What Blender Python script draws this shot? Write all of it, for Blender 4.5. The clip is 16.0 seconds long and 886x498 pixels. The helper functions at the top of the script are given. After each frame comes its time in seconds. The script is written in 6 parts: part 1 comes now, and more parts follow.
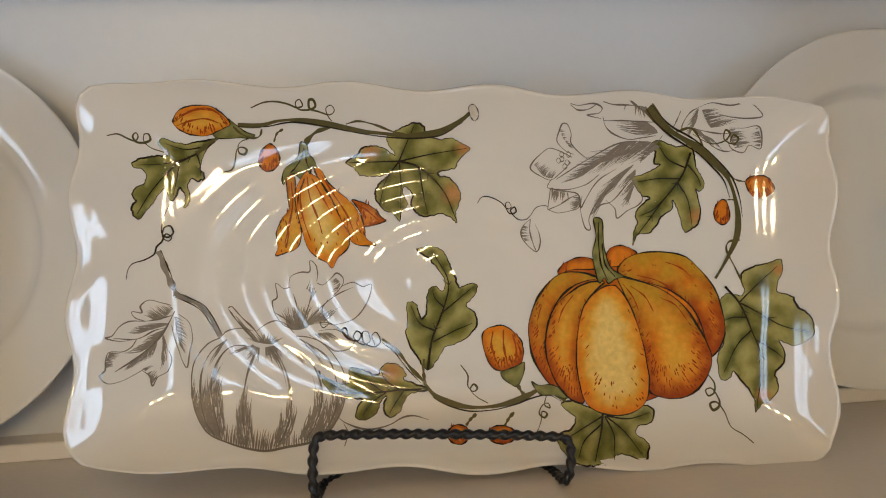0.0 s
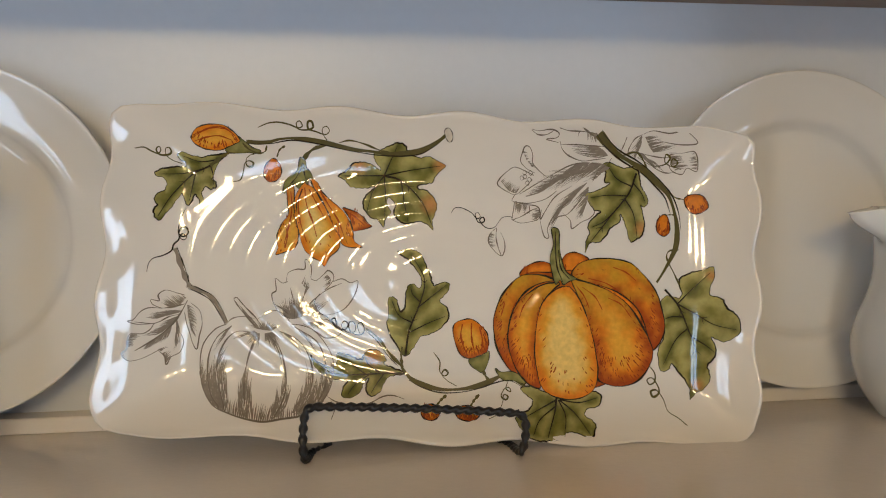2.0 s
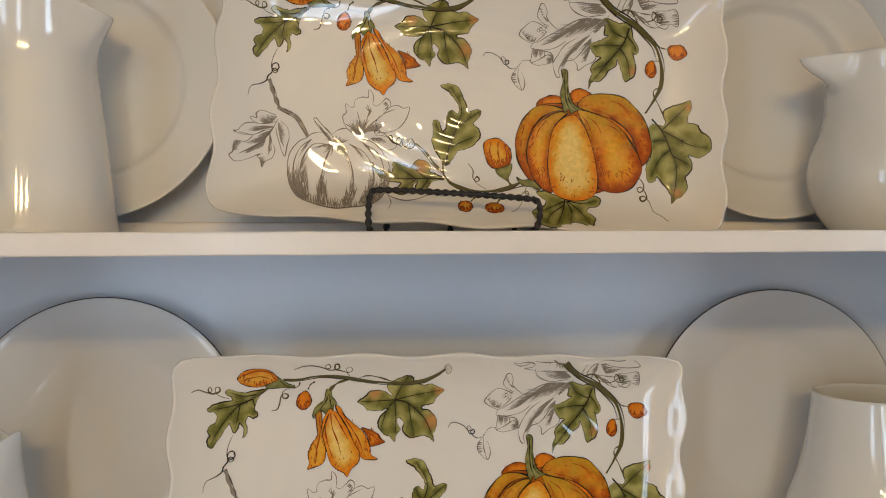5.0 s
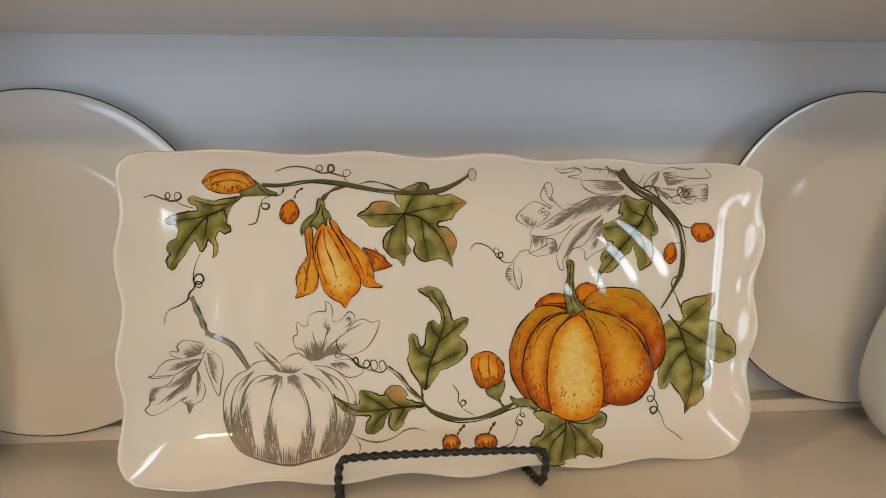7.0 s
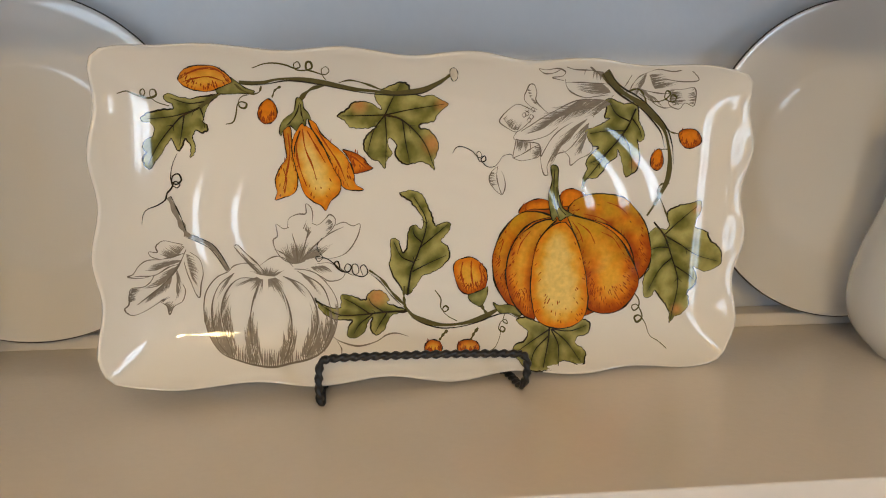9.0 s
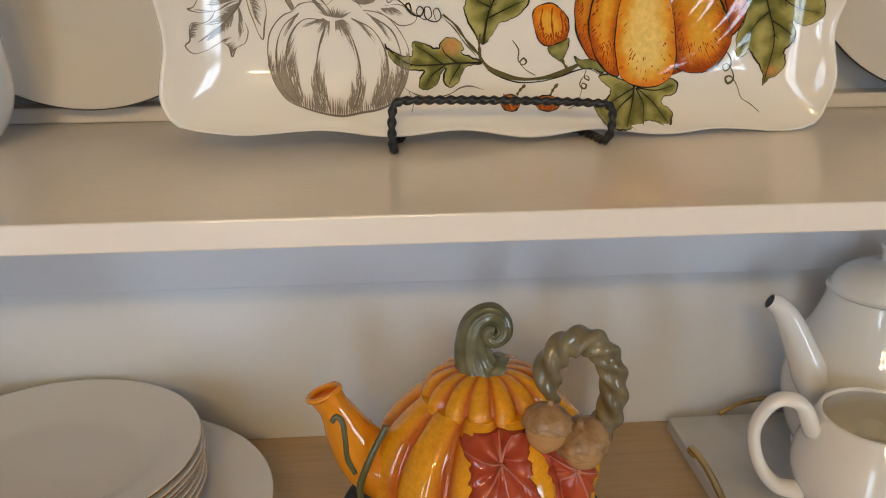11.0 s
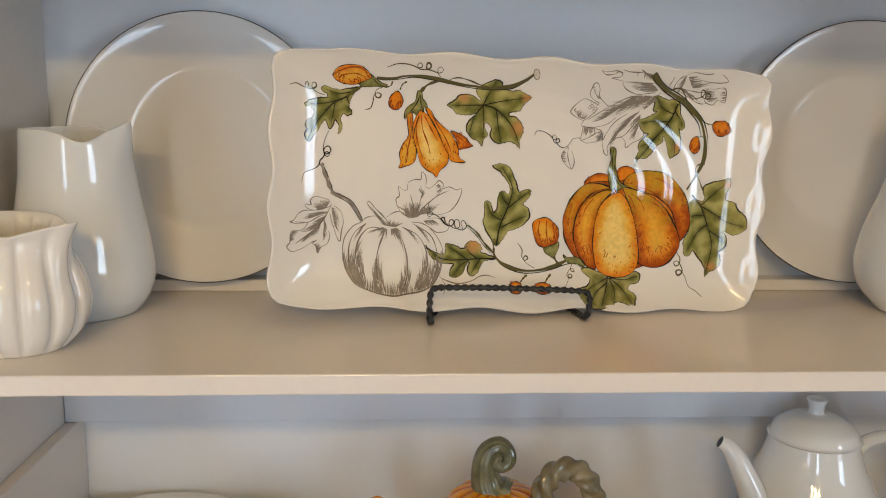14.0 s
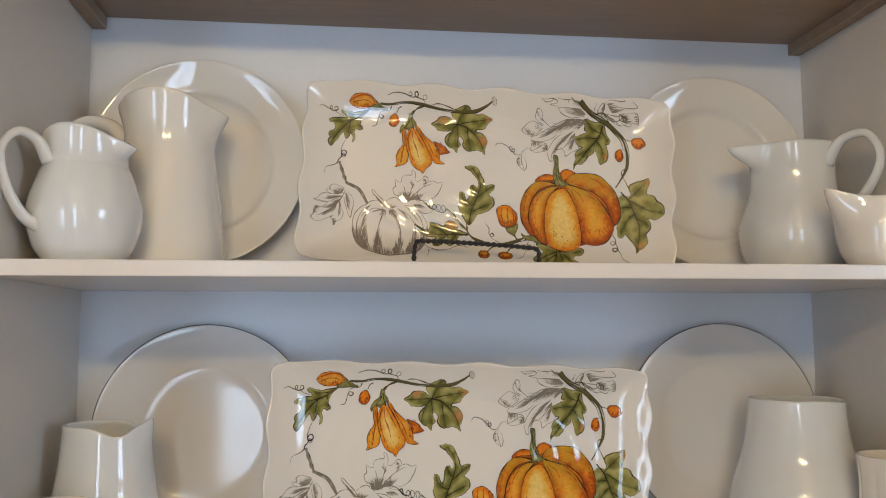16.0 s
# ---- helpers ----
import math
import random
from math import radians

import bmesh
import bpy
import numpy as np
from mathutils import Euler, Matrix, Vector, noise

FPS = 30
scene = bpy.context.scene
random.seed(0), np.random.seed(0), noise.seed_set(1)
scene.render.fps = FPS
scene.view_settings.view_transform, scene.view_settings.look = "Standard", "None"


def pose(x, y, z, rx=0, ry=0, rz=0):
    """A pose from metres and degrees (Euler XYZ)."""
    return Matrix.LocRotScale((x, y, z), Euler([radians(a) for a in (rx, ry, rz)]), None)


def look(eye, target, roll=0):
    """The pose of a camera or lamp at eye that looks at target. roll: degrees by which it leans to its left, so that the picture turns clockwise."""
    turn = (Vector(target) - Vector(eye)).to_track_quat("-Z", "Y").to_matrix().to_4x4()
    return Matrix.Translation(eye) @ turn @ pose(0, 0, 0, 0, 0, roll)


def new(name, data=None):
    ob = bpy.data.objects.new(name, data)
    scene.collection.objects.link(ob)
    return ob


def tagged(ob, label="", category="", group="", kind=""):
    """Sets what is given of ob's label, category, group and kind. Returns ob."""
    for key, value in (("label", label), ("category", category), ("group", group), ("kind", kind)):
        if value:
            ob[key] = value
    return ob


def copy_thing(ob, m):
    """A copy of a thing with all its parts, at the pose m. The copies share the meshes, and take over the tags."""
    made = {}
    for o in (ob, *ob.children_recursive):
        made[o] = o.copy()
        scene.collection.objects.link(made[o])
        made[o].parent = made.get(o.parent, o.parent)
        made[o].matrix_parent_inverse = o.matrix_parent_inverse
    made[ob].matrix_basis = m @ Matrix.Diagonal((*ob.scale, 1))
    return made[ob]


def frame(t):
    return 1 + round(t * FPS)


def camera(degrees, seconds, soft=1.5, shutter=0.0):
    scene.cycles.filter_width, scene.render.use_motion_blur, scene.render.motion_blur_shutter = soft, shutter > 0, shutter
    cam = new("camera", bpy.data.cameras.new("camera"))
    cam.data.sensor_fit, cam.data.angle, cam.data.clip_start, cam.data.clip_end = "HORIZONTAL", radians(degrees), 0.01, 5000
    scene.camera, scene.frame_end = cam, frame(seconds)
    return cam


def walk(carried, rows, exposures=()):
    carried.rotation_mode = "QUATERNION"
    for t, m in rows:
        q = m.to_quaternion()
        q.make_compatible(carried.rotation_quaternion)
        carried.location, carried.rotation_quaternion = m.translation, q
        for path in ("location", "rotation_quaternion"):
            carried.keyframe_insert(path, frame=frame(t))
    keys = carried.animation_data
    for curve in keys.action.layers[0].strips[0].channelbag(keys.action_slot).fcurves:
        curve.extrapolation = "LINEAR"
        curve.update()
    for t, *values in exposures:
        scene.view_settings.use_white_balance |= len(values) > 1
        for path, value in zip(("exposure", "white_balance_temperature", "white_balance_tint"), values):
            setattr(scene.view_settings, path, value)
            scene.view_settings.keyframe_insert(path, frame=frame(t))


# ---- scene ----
from mathutils.geometry import delaunay_2d_cdt

cam = camera(56.1, 16.0, soft=1.05)
walk(cam, [
    (0, pose(-0.0614, -0.5784, 1.7042, 86.04, 1.77, -8.02)),
    (0.5, pose(-0.0561, -0.5573, 1.7141, 85.45, 1.30, -8.56)),
    (1, pose(-0.0450, -0.5725, 1.7224, 85.22, 0.99, -8.61)),
    (1.5, pose(-0.0506, -0.6060, 1.7081, 86.37, 0.85, -8.41)),
    (2, pose(-0.0587, -0.6587, 1.6895, 88.23, 0.66, -8.10)),
    (2.5, pose(-0.0592, -0.7258, 1.6668, 90.17, 0.46, -7.83)),
    (3, pose(-0.0752, -0.7983, 1.6277, 92.70, 0.37, -8.41)),
    (3.5, pose(-0.0946, -0.8313, 1.6124, 92.68, -0.06, -8.88)),
    (4, pose(-0.1064, -0.8426, 1.5806, 92.69, 0.10, -8.68)),
    (4.5, pose(-0.0910, -0.8375, 1.5674, 90.59, 0.06, -7.09)),
    (5, pose(-0.0887, -0.8167, 1.5326, 89.49, 0.27, -6.34)),
    (5.2, pose(-0.0919, -0.8026, 1.5333, 87.69, 0.07, -6.48)),
    (7.3, pose(-0.0889, -0.6593, 1.4605, 79.86, 0.01, -6.52)),
    (7.5, pose(-0.0790, -0.6580, 1.4621, 79.15, 0.01, -6.37)),
    (8, pose(-0.0622, -0.6593, 1.4569, 78.79, -0.09, -6.50)),
    (8.5, pose(-0.0616, -0.6686, 1.4473, 78.59, -0.04, -6.37)),
    (9, pose(-0.0739, -0.6693, 1.4327, 77.32, -0.08, -6.18)),
    (9.5, pose(-0.0839, -0.6720, 1.4035, 76.60, 0.14, -5.71)),
    (10, pose(-0.0978, -0.6627, 1.3808, 74.10, 0.05, -5.68)),
    (10.2, pose(-0.1013, -0.6599, 1.3692, 73.37, 0.11, -5.46)),
    (12.3, pose(-0.1035, -0.6664, 1.2917, 68.56, 0.68, -2.41)),
    (12.5, pose(-0.1089, -0.6836, 1.2915, 69.42, 0.49, -2.49)),
    (13, pose(-0.1134, -0.7268, 1.3254, 70.88, 0.30, -2.24)),
    (13.5, pose(-0.1176, -0.7833, 1.3653, 74.81, -0.09, -2.34)),
    (14, pose(-0.1192, -0.8432, 1.4009, 79.95, -0.54, -2.50)),
    (14.5, pose(-0.1269, -0.9165, 1.4363, 85.79, -1.15, -2.99)),
    (15, pose(-0.1399, -0.9860, 1.4450, 91.52, -1.22, -4.65)),
    (15.5, pose(-0.1448, -1.0317, 1.4667, 93.98, -0.51, -5.87)),
    (16, pose(-0.1525, -1.0583, 1.4733, 95.70, 0.18, -6.84)),
], exposures=((0, 0.05, 5850, 10), (2.5, 0.12, 5800, 10), (4, 0.17, 5750, 10), (5, 0.17, 6000, 10), (8, 0.27, 6500, 10), (10, 0.20, 6200, 10), (12.4, 0.55, 6250, 10), (13.5, 0.40, 6250, 10), (15, 0.30, 5900, 10), (16, 0.22, 5750, 10)))

# ---- light: windows behind and beside the viewer, warm lamps under the ceiling ----
world = bpy.data.worlds.new("world")
scene.world = world
world.use_nodes = True
wn = world.node_tree.nodes
sky = wn.new("ShaderNodeTexSky")
sky.sky_type = "NISHITA"
sky.sun_disc = False
sky.sun_elevation, sky.sun_rotation = radians(35), radians(160)
world.node_tree.links.new(sky.outputs[0], wn["Background"].inputs[0])
wn["Background"].inputs[1].default_value = 0.1


def area_lamp(name, m, sx, sy, power, colour, shape="RECTANGLE"):
    data = bpy.data.lights.new(name, "AREA")
    data.shape, data.size, data.size_y, data.energy, data.color = shape, sx, sy, power, colour
    ob = new(name, data)
    ob.matrix_world = m
    return ob


# openings of the wall behind the viewer (x, x, z, z): two glazed doors; one window in the east wall (y, y, z, z)
WIN = ((-2.52, -1.86, 0.1, 1.95), (-0.82, -0.38, 0.25, 2.05))
EAST = (-3.25, -2.30, 0.85, 2.05)
RY, RX = -3.6, 2.6
DAY = (0.68, 0.84, 1.0)
for (x0, x1, z0, z1), power in zip(WIN, (18, 13)):
    area_lamp("window_light", look(((x0 + x1) / 2, RY + 0.02, (z0 + z1) / 2), ((x0 + x1) / 4, 0, (z0 + z1) / 2)), x1 - x0 - 0.1, z1 - z0 - 0.1, power, DAY)
area_lamp("window_light", look((RX - 0.02, (EAST[0] + EAST[1]) / 2, (EAST[2] + EAST[3]) / 2), (0, -0.6, 1.4)), EAST[1] - EAST[0] - 0.1, EAST[3] - EAST[2] - 0.1, 24, DAY)
LAMPS, LY, LZ = (-0.52, -0.28, -0.04), -2.05, 2.08
for x in LAMPS:
    data = bpy.data.lights.new("bulb_light", "POINT")
    data.energy, data.color, data.shadow_soft_size = 10.6, (1.0, 0.69, 0.31), 0.05
    bulb = new("bulb_light", data)
    bulb.location = (x, LY, LZ)

# ---- materials ----
def mat(name, colour, rough=0.5, metal=0.0, vary=0.06, scale=30.0, bump=0.0, bscale=None, coat=0.0, spec=0.5, stretch=(1, 1, 1), second=None, sscale=4.0, obj_random=0.0):
    m = bpy.data.materials.new(name)
    m.use_nodes = True
    n, l = m.node_tree.nodes, m.node_tree.links
    b = n["Principled BSDF"]
    b.inputs["Roughness"].default_value = rough
    b.inputs["Metallic"].default_value = metal
    b.inputs["Coat Weight"].default_value = coat
    b.inputs["Coat Roughness"].default_value = 0.04
    b.inputs["Specular IOR Level"].default_value = spec
    tc = n.new("ShaderNodeTexCoord")
    mp = n.new("ShaderNodeMapping")
    mp.inputs["Scale"].default_value = stretch
    l.new(tc.outputs["Object"], mp.inputs[0])
    nz = n.new("ShaderNodeTexNoise")
    nz.inputs["Scale"].default_value, nz.inputs["Detail"].default_value = scale, 5
    l.new(mp.outputs[0], nz.inputs["Vector"])
    n2 = n.new("ShaderNodeTexNoise")
    n2.inputs["Scale"].default_value, n2.inputs["Detail"].default_value = sscale, 3
    l.new(mp.outputs[0], n2.inputs["Vector"])
    r1 = n.new("ShaderNodeMix")
    r1.data_type = "RGBA"
    dark = second or tuple(c * (1 - 2.5 * vary) for c in colour)
    r1.inputs["A"].default_value, r1.inputs["B"].default_value = (*dark, 1), (*colour, 1)
    mr = n.new("ShaderNodeMapRange")
    mr.inputs["From Min"].default_value, mr.inputs["From Max"].default_value = 0.32, 0.62
    ad = n.new("ShaderNodeMath")
    ad.operation = "ADD"
    h1 = n.new("ShaderNodeMath")
    h1.operation = "MULTIPLY"
    h1.inputs[1].default_value = 0.5
    h2 = n.new("ShaderNodeMath")
    h2.operation = "MULTIPLY"
    h2.inputs[1].default_value = 0.5
    l.new(nz.outputs[0], h1.inputs[0])
    l.new(n2.outputs[0], h2.inputs[0])
    l.new(h1.outputs[0], ad.inputs[0])
    l.new(h2.outputs[0], ad.inputs[1])
    l.new(ad.outputs[0], mr.inputs["Value"])
    l.new(mr.outputs[0], r1.inputs["Factor"])
    l.new(r1.outputs["Result"], b.inputs["Base Color"])
    if bump:
        nb = n.new("ShaderNodeTexNoise")
        nb.inputs["Scale"].default_value = bscale or scale
        nb.inputs["Detail"].default_value = 4
        l.new(mp.outputs[0], nb.inputs["Vector"])
        bp = n.new("ShaderNodeBump")
        bp.inputs["Strength"].default_value, bp.inputs["Distance"].default_value = bump, 0.002
        l.new(nb.outputs[0], bp.inputs["Height"])
        l.new(bp.outputs[0], b.inputs["Normal"])
    return m


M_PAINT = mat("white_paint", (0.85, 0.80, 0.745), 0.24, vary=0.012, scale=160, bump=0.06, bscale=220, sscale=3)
# the same white paint, darkened: the shade on the cabinet sides is in the colour
M_PAINT_SHADED = mat("white_paint_shaded", (0.71, 0.67, 0.62), 0.36, vary=0.015, scale=140, bump=0.06, bscale=220, sscale=3)
# white paint again, with the bluish cast of the daylight mixed into its colour
M_PAINT_BLUISH = mat("white_paint_daylight_tint", (0.77, 0.79, 0.83), 0.33, vary=0.012, scale=120, bump=0.05, bscale=260, sscale=2)
M_WALL = mat("room_wall", (0.44, 0.38, 0.31), 0.8, vary=0.02, scale=20)
M_CEIL = mat("room_ceiling", (0.52, 0.44, 0.34), 0.8, vary=0.02, scale=20)
M_FLOOR = mat("room_floor", (0.42, 0.27, 0.15), 0.45, vary=0.1, scale=12, stretch=(1, 8, 1))
M_BROWN = mat("brown_board", (0.36, 0.26, 0.18), 0.5, vary=0.06, scale=14, stretch=(1, 12, 12), bump=0.1)
M_OAK = mat("oak_top", (0.55, 0.395, 0.22), 0.42, vary=0.065, scale=26, stretch=(1.2, 16, 16), sscale=7, bump=0.18, bscale=60)
M_CREAM = mat("cream_glaze", (0.835, 0.79, 0.71), 0.06, vary=0.012, scale=9, coat=0.4, bump=0.015, bscale=60)
M_WHITE = mat("white_glaze", (0.84, 0.82, 0.78), 0.06, vary=0.012, scale=8, coat=0.5)
M_IVORY = mat("ivory_glaze", (0.86, 0.83, 0.77), 0.08, vary=0.012, scale=8, coat=0.5)
M_COOL = mat("cool_white_glaze", (0.79, 0.805, 0.805), 0.05, vary=0.012, scale=8, coat=0.5)
M_PLATE = mat("plate_glaze", (0.74, 0.715, 0.68), 0.10, vary=0.012, scale=8, coat=0.25)
M_GOLDLINE = mat("gold_rim", (0.62, 0.42, 0.20), 0.25, 1.0, vary=0.05, scale=80)
M_DARKLINE = mat("dark_rim", (0.07, 0.06, 0.055), 0.3, 0.5, vary=0.05, scale=80)
M_BLACK = mat("black_iron", (0.012, 0.011, 0.011), 0.33, vary=0.15, scale=200, bump=0.15, bscale=400)
M_TRIVET = mat("black_dish", (0.012, 0.012, 0.014), 0.22, vary=0.15, scale=60, bump=0.35, bscale=70)
M_BRASS = mat("brass", (0.72, 0.52, 0.24), 0.2, 1.0, vary=0.06, scale=90)
M_MARBLE = mat("marble", (0.64, 0.64, 0.63), 0.22, vary=0.05, scale=9, second=(0.33, 0.34, 0.35), sscale=15, stretch=(1, 0.6, 1))
M_GLASSFRAME = mat("window_frame_paint", (0.8, 0.8, 0.78), 0.4, vary=0.02)
M_LAMPBODY = mat("lamp_metal", (0.25, 0.17, 0.08), 0.35, 1.0)


# ---- mesh helpers ----
def finish(name, bm, material, parent=None, label="", smooth=True):
    me = bpy.data.meshes.new(name)
    bm.normal_update()
    bm.to_mesh(me)
    bm.free()
    for m in (material if isinstance(material, (list, tuple)) else [material]):
        me.materials.append(m)
    if smooth:
        me.shade_smooth()
    ob = new(name, me)
    if parent is not None:
        ob.parent = parent
    if label:
        tagged(ob, label)
    return ob


def part(name, bm, material, parent, label="", smooth=True):
    return finish(name, bm, material, parent, label, smooth)


def empty(name, m, label, category, group=""):
    ob = new(name)
    ob.empty_display_size = 0.02
    ob.matrix_world = m
    return tagged(ob, label, category, group)


def box_bm(x0, x1, y0, y1, z0, z1, bevel=0.0, seg=2):
    bm = bmesh.new()
    bmesh.ops.create_cube(bm, size=1.0, matrix=Matrix.Translation(((x0 + x1) / 2, (y0 + y1) / 2, (z0 + z1) / 2)) @ Matrix.Diagonal((x1 - x0, y1 - y0, z1 - z0, 1)))
    if bevel:
        bmesh.ops.bevel(bm, geom=bm.edges[:], offset=bevel, segments=seg, affect="EDGES", profile=0.5)
    return bm


def slab(name, x0, x1, y0, y1, z0, z1, material, bevel=0.0015, label="", category="", parent=None):
    ob = finish(name, box_bm(x0, x1, y0, y1, z0, z1, bevel), material, parent, smooth=False)
    return tagged(ob, label, category, kind="" if parent else "structure")


def spline(pts, steps=8, closed=False):
    """Catmull-Rom through the points."""
    p = [Vector(q) for q in pts]
    if closed:
        p = [p[-1]] + p + [p[0], p[1]]
    else:
        p = [p[0] * 2 - p[1]] + p + [p[-1] * 2 - p[-2]]
    out = []
    for i in range(1, len(p) - 2):
        a, b, c, d = p[i - 1], p[i], p[i + 1], p[i + 2]
        for k in range(steps):
            t = k / steps
            out.append(0.5 * ((2 * b) + (c - a) * t + (2 * a - 5 * b + 4 * c - d) * t * t + (3 * b - a - 3 * c + d) * t ** 3))
    if not closed:
        out.append(p[-2])
    return out


def tube(bm, path, radius, sides=12, flat=1.0, side_hint=Vector((0, 1, 0)), cap=True, twist=0.0, lobes=0, lobe=0.0):
    """A tube along a path; radius is a number or a function of 0..1; lobes twist round it like a rope."""
    n = len(path)
    rings = []
    ref = Vector(side_hint)
    for i, q in enumerate(path):
        tan = (path[min(i + 1, n - 1)] - path[max(i - 1, 0)]).normalized()
        s = (ref - tan * ref.dot(tan)).normalized()
        u = tan.cross(s)
        ref = s
        f = i / (n - 1)
        r = radius(f) if callable(radius) else radius
        ring = []
        for k in range(sides):
            a = 2 * math.pi * k / sides
            rr = r * (1 + lobe * math.cos(lobes * a + twist * f)) if lobes else r
            ring.append(bm.verts.new(q + s * (rr * math.cos(a)) * flat + u * (rr * math.sin(a))))
        rings.append(ring)
    for r0, r1 in zip(rings, rings[1:]):
        for k in range(sides):
            bm.faces.new((r0[k], r0[(k + 1) % sides], r1[(k + 1) % sides], r1[k]))
    if cap:
        bm.faces.new(rings[0][::-1])
        bm.faces.new(rings[-1])
    return rings


def lathe(bm, profile, seg=64, shape=None, close=True):
    """Revolve (r, z) rows about z; shape(r, z, a, i) may return a changed (x, y, z)."""
    rings = []
    for i, (r, z) in enumerate(profile):
        if r < 1e-6:
            rings.append([bm.verts.new((0, 0, z))])
            continue
        ring = []
        for k in range(seg):
            a = 2 * math.pi * k / seg
            ring.append(bm.verts.new(shape(r, z, a, i) if shape else (r * math.cos(a), r * math.sin(a), z)))
        rings.append(ring)
    for r0, r1 in zip(rings, rings[1:]):
        for k in range(seg):
            if len(r0) == 1 and len(r1) == 1:
                continue
            if len(r0) == 1:
                bm.faces.new((r0[0], r1[(k + 1) % seg], r1[k]))
            elif len(r1) == 1:
                bm.faces.new((r0[k], r0[(k + 1) % seg], r1[0]))
            else:
                bm.faces.new((r0[k], r0[(k + 1) % seg], r1[(k + 1) % seg], r1[k]))
    return rings


def smooth_profile(rows, steps=5):
    return [(max(q.x, 0.0), q.y) for q in spline([(r, z, 0) for r, z in rows], steps)]


# ---- the place ----
XL, XR, YF = -0.469, 0.476, -0.283
Z1, Z2, ZT, ZC, ZS = 1.5395, 1.2122, 1.8694, 0.920, 1.073
TH = 0.0152
slab("floor", -2.6, 2.6, RY - 0.1, 0.2, -0.05, 0.0, M_FLOOR, 0, "brown wooden room floor", "floor")
slab("ceiling", -2.6, 2.6, RY - 0.1, 0.2, 2.5, 2.56, M_CEIL, 0, "plain pale room ceiling", "ceiling")
slab("wall_north", -2.6, 2.6, 0.03, 0.13, 0, 2.5, M_WALL, 0, "plain pale wall behind the cabinet", "wall")


def join_boxes(cells):
    bm = bmesh.new()
    for c in cells:
        b = box_bm(*c)
        me = bpy.data.meshes.new("tmp")
        b.to_mesh(me)
        b.free()
        bm.from_mesh(me)
        bpy.data.meshes.remove(me)
    return bm


def window(number, box, across):
    """Frame and bars of a window; across is the axis along which it is wide."""
    x0, x1, y0, y1, z0, z1 = box
    w = tagged(new("window_%d" % number), "white framed window letting in daylight", "window", kind="structure")
    lo, hi = (x0, x1) if across == "x" else (y0, y1)

    def piece(name, a, b, c, d):
        cell = (a, b, y0, y1, c, d) if across == "x" else (x0, x1, a, b, c, d)
        part(name, box_bm(*cell, 0.004), M_GLASSFRAME, w, smooth=False)

    for a, b, c, d in ((lo, hi, z0, z0 + 0.05), (lo, hi, z1 - 0.05, z1), (lo, lo + 0.05, z0 + 0.051, z1 - 0.051), (hi - 0.05, hi, z0 + 0.051, z1 - 0.051)):
        piece("window_frame", a, b, c, d)
    m, zm = (lo + hi) / 2, (z0 + z1) / 2
    piece("glazing_bar", m - 0.02, m + 0.02, z0 + 0.051, z1 - 0.051)
    piece("glazing_bar", lo + 0.051, m - 0.021, zm - 0.015, zm + 0.015)
    piece("glazing_bar", m + 0.021, hi - 0.051, zm - 0.015, zm + 0.015)


def window_walls():
    """The wall behind the viewer and the two side walls, with their openings."""
    xs = [-2.6] + [x for row in WIN for x in row[:2]] + [2.6]
    cells = [(xs[i], xs[i + 1], RY - 0.12, RY, 0, 2.5) for i in range(0, len(xs), 2)]
    for x0, x1, z0, z1 in WIN:
        cells += [(x0, x1, RY - 0.12, RY, 0, z0), (x0, x1, RY - 0.12, RY, z1, 2.5)]
    tagged(finish("wall_south", join_boxes(cells), M_WALL, smooth=False), "plain pale wall with two glazed doors", "wall", kind="structure")
    for i, (x0, x1, z0, z1) in enumerate(WIN):
        window(i + 1, (x0, x1, RY + 0.03, RY + 0.07, z0, z1), "x")
    slab("wall_west", -RX - 0.1, -RX, RY, 0.2, 0, 2.5, M_WALL, 0, "plain pale side wall", "wall")
    y0, y1, z0, z1 = EAST
    cells = [(RX, RX + 0.1, RY, y0, 0, 2.5), (RX, RX + 0.1, y1, 0.2, 0, 2.5), (RX, RX + 0.1, y0, y1, 0, z0), (RX, RX + 0.1, y0, y1, z1, 2.5)]
    tagged(finish("wall_east", join_boxes(cells), M_WALL, smooth=False), "plain pale side wall with a window", "wall", kind="structure")
    window(3, (RX - 0.07, RX - 0.03, y0, y1, z0, z1), "y")


window_walls()

# cabinet carcass
cab = tagged(new("display_cabinet"), "white painted open display cabinet with two shelves and an oak worktop", "cabinet")
part("side_panel", box_bm(XL - 0.018, XL, YF - 0.012, 0.0, ZC, ZT + 0.12, 0.001), M_PAINT_SHADED, cab, smooth=False)
part("side_panel", box_bm(XR, XR + 0.018, YF - 0.012, 0.0, ZC, ZT + 0.12, 0.001), M_PAINT_SHADED, cab, smooth=False)
part("back_panel", box_bm(XL - 0.018, XR + 0.018, 0.0, 0.012, ZC, ZT + 0.12, 0.0008), M_PAINT_BLUISH, cab, "smooth white back panel", smooth=False)
part("rail", box_bm(XL + 0.0006, XR - 0.0006, -0.018, -0.0005, ZS, Z2 - TH - 0.0005, 0.0012), M_PAINT_BLUISH, cab, "white rail under the shelf", smooth=False)
for x in (XL + 0.022, XR - 0.03):
    bm = bmesh.new()
    lathe(bm, [(0, 0.0036), (0.0035, 0.0032), (0.0058, 0.0018), (0.0066, 0.0)], 24)
    bmesh.ops.rotate(bm, verts=bm.verts[:], matrix=Matrix.Rotation(radians(90), 3, "X"))
    bmesh.ops.translate(bm, verts=bm.verts[:], vec=(x, -0.0181, ZS + 0.075))
    part("screw_cap", bm, M_PAINT, cab)
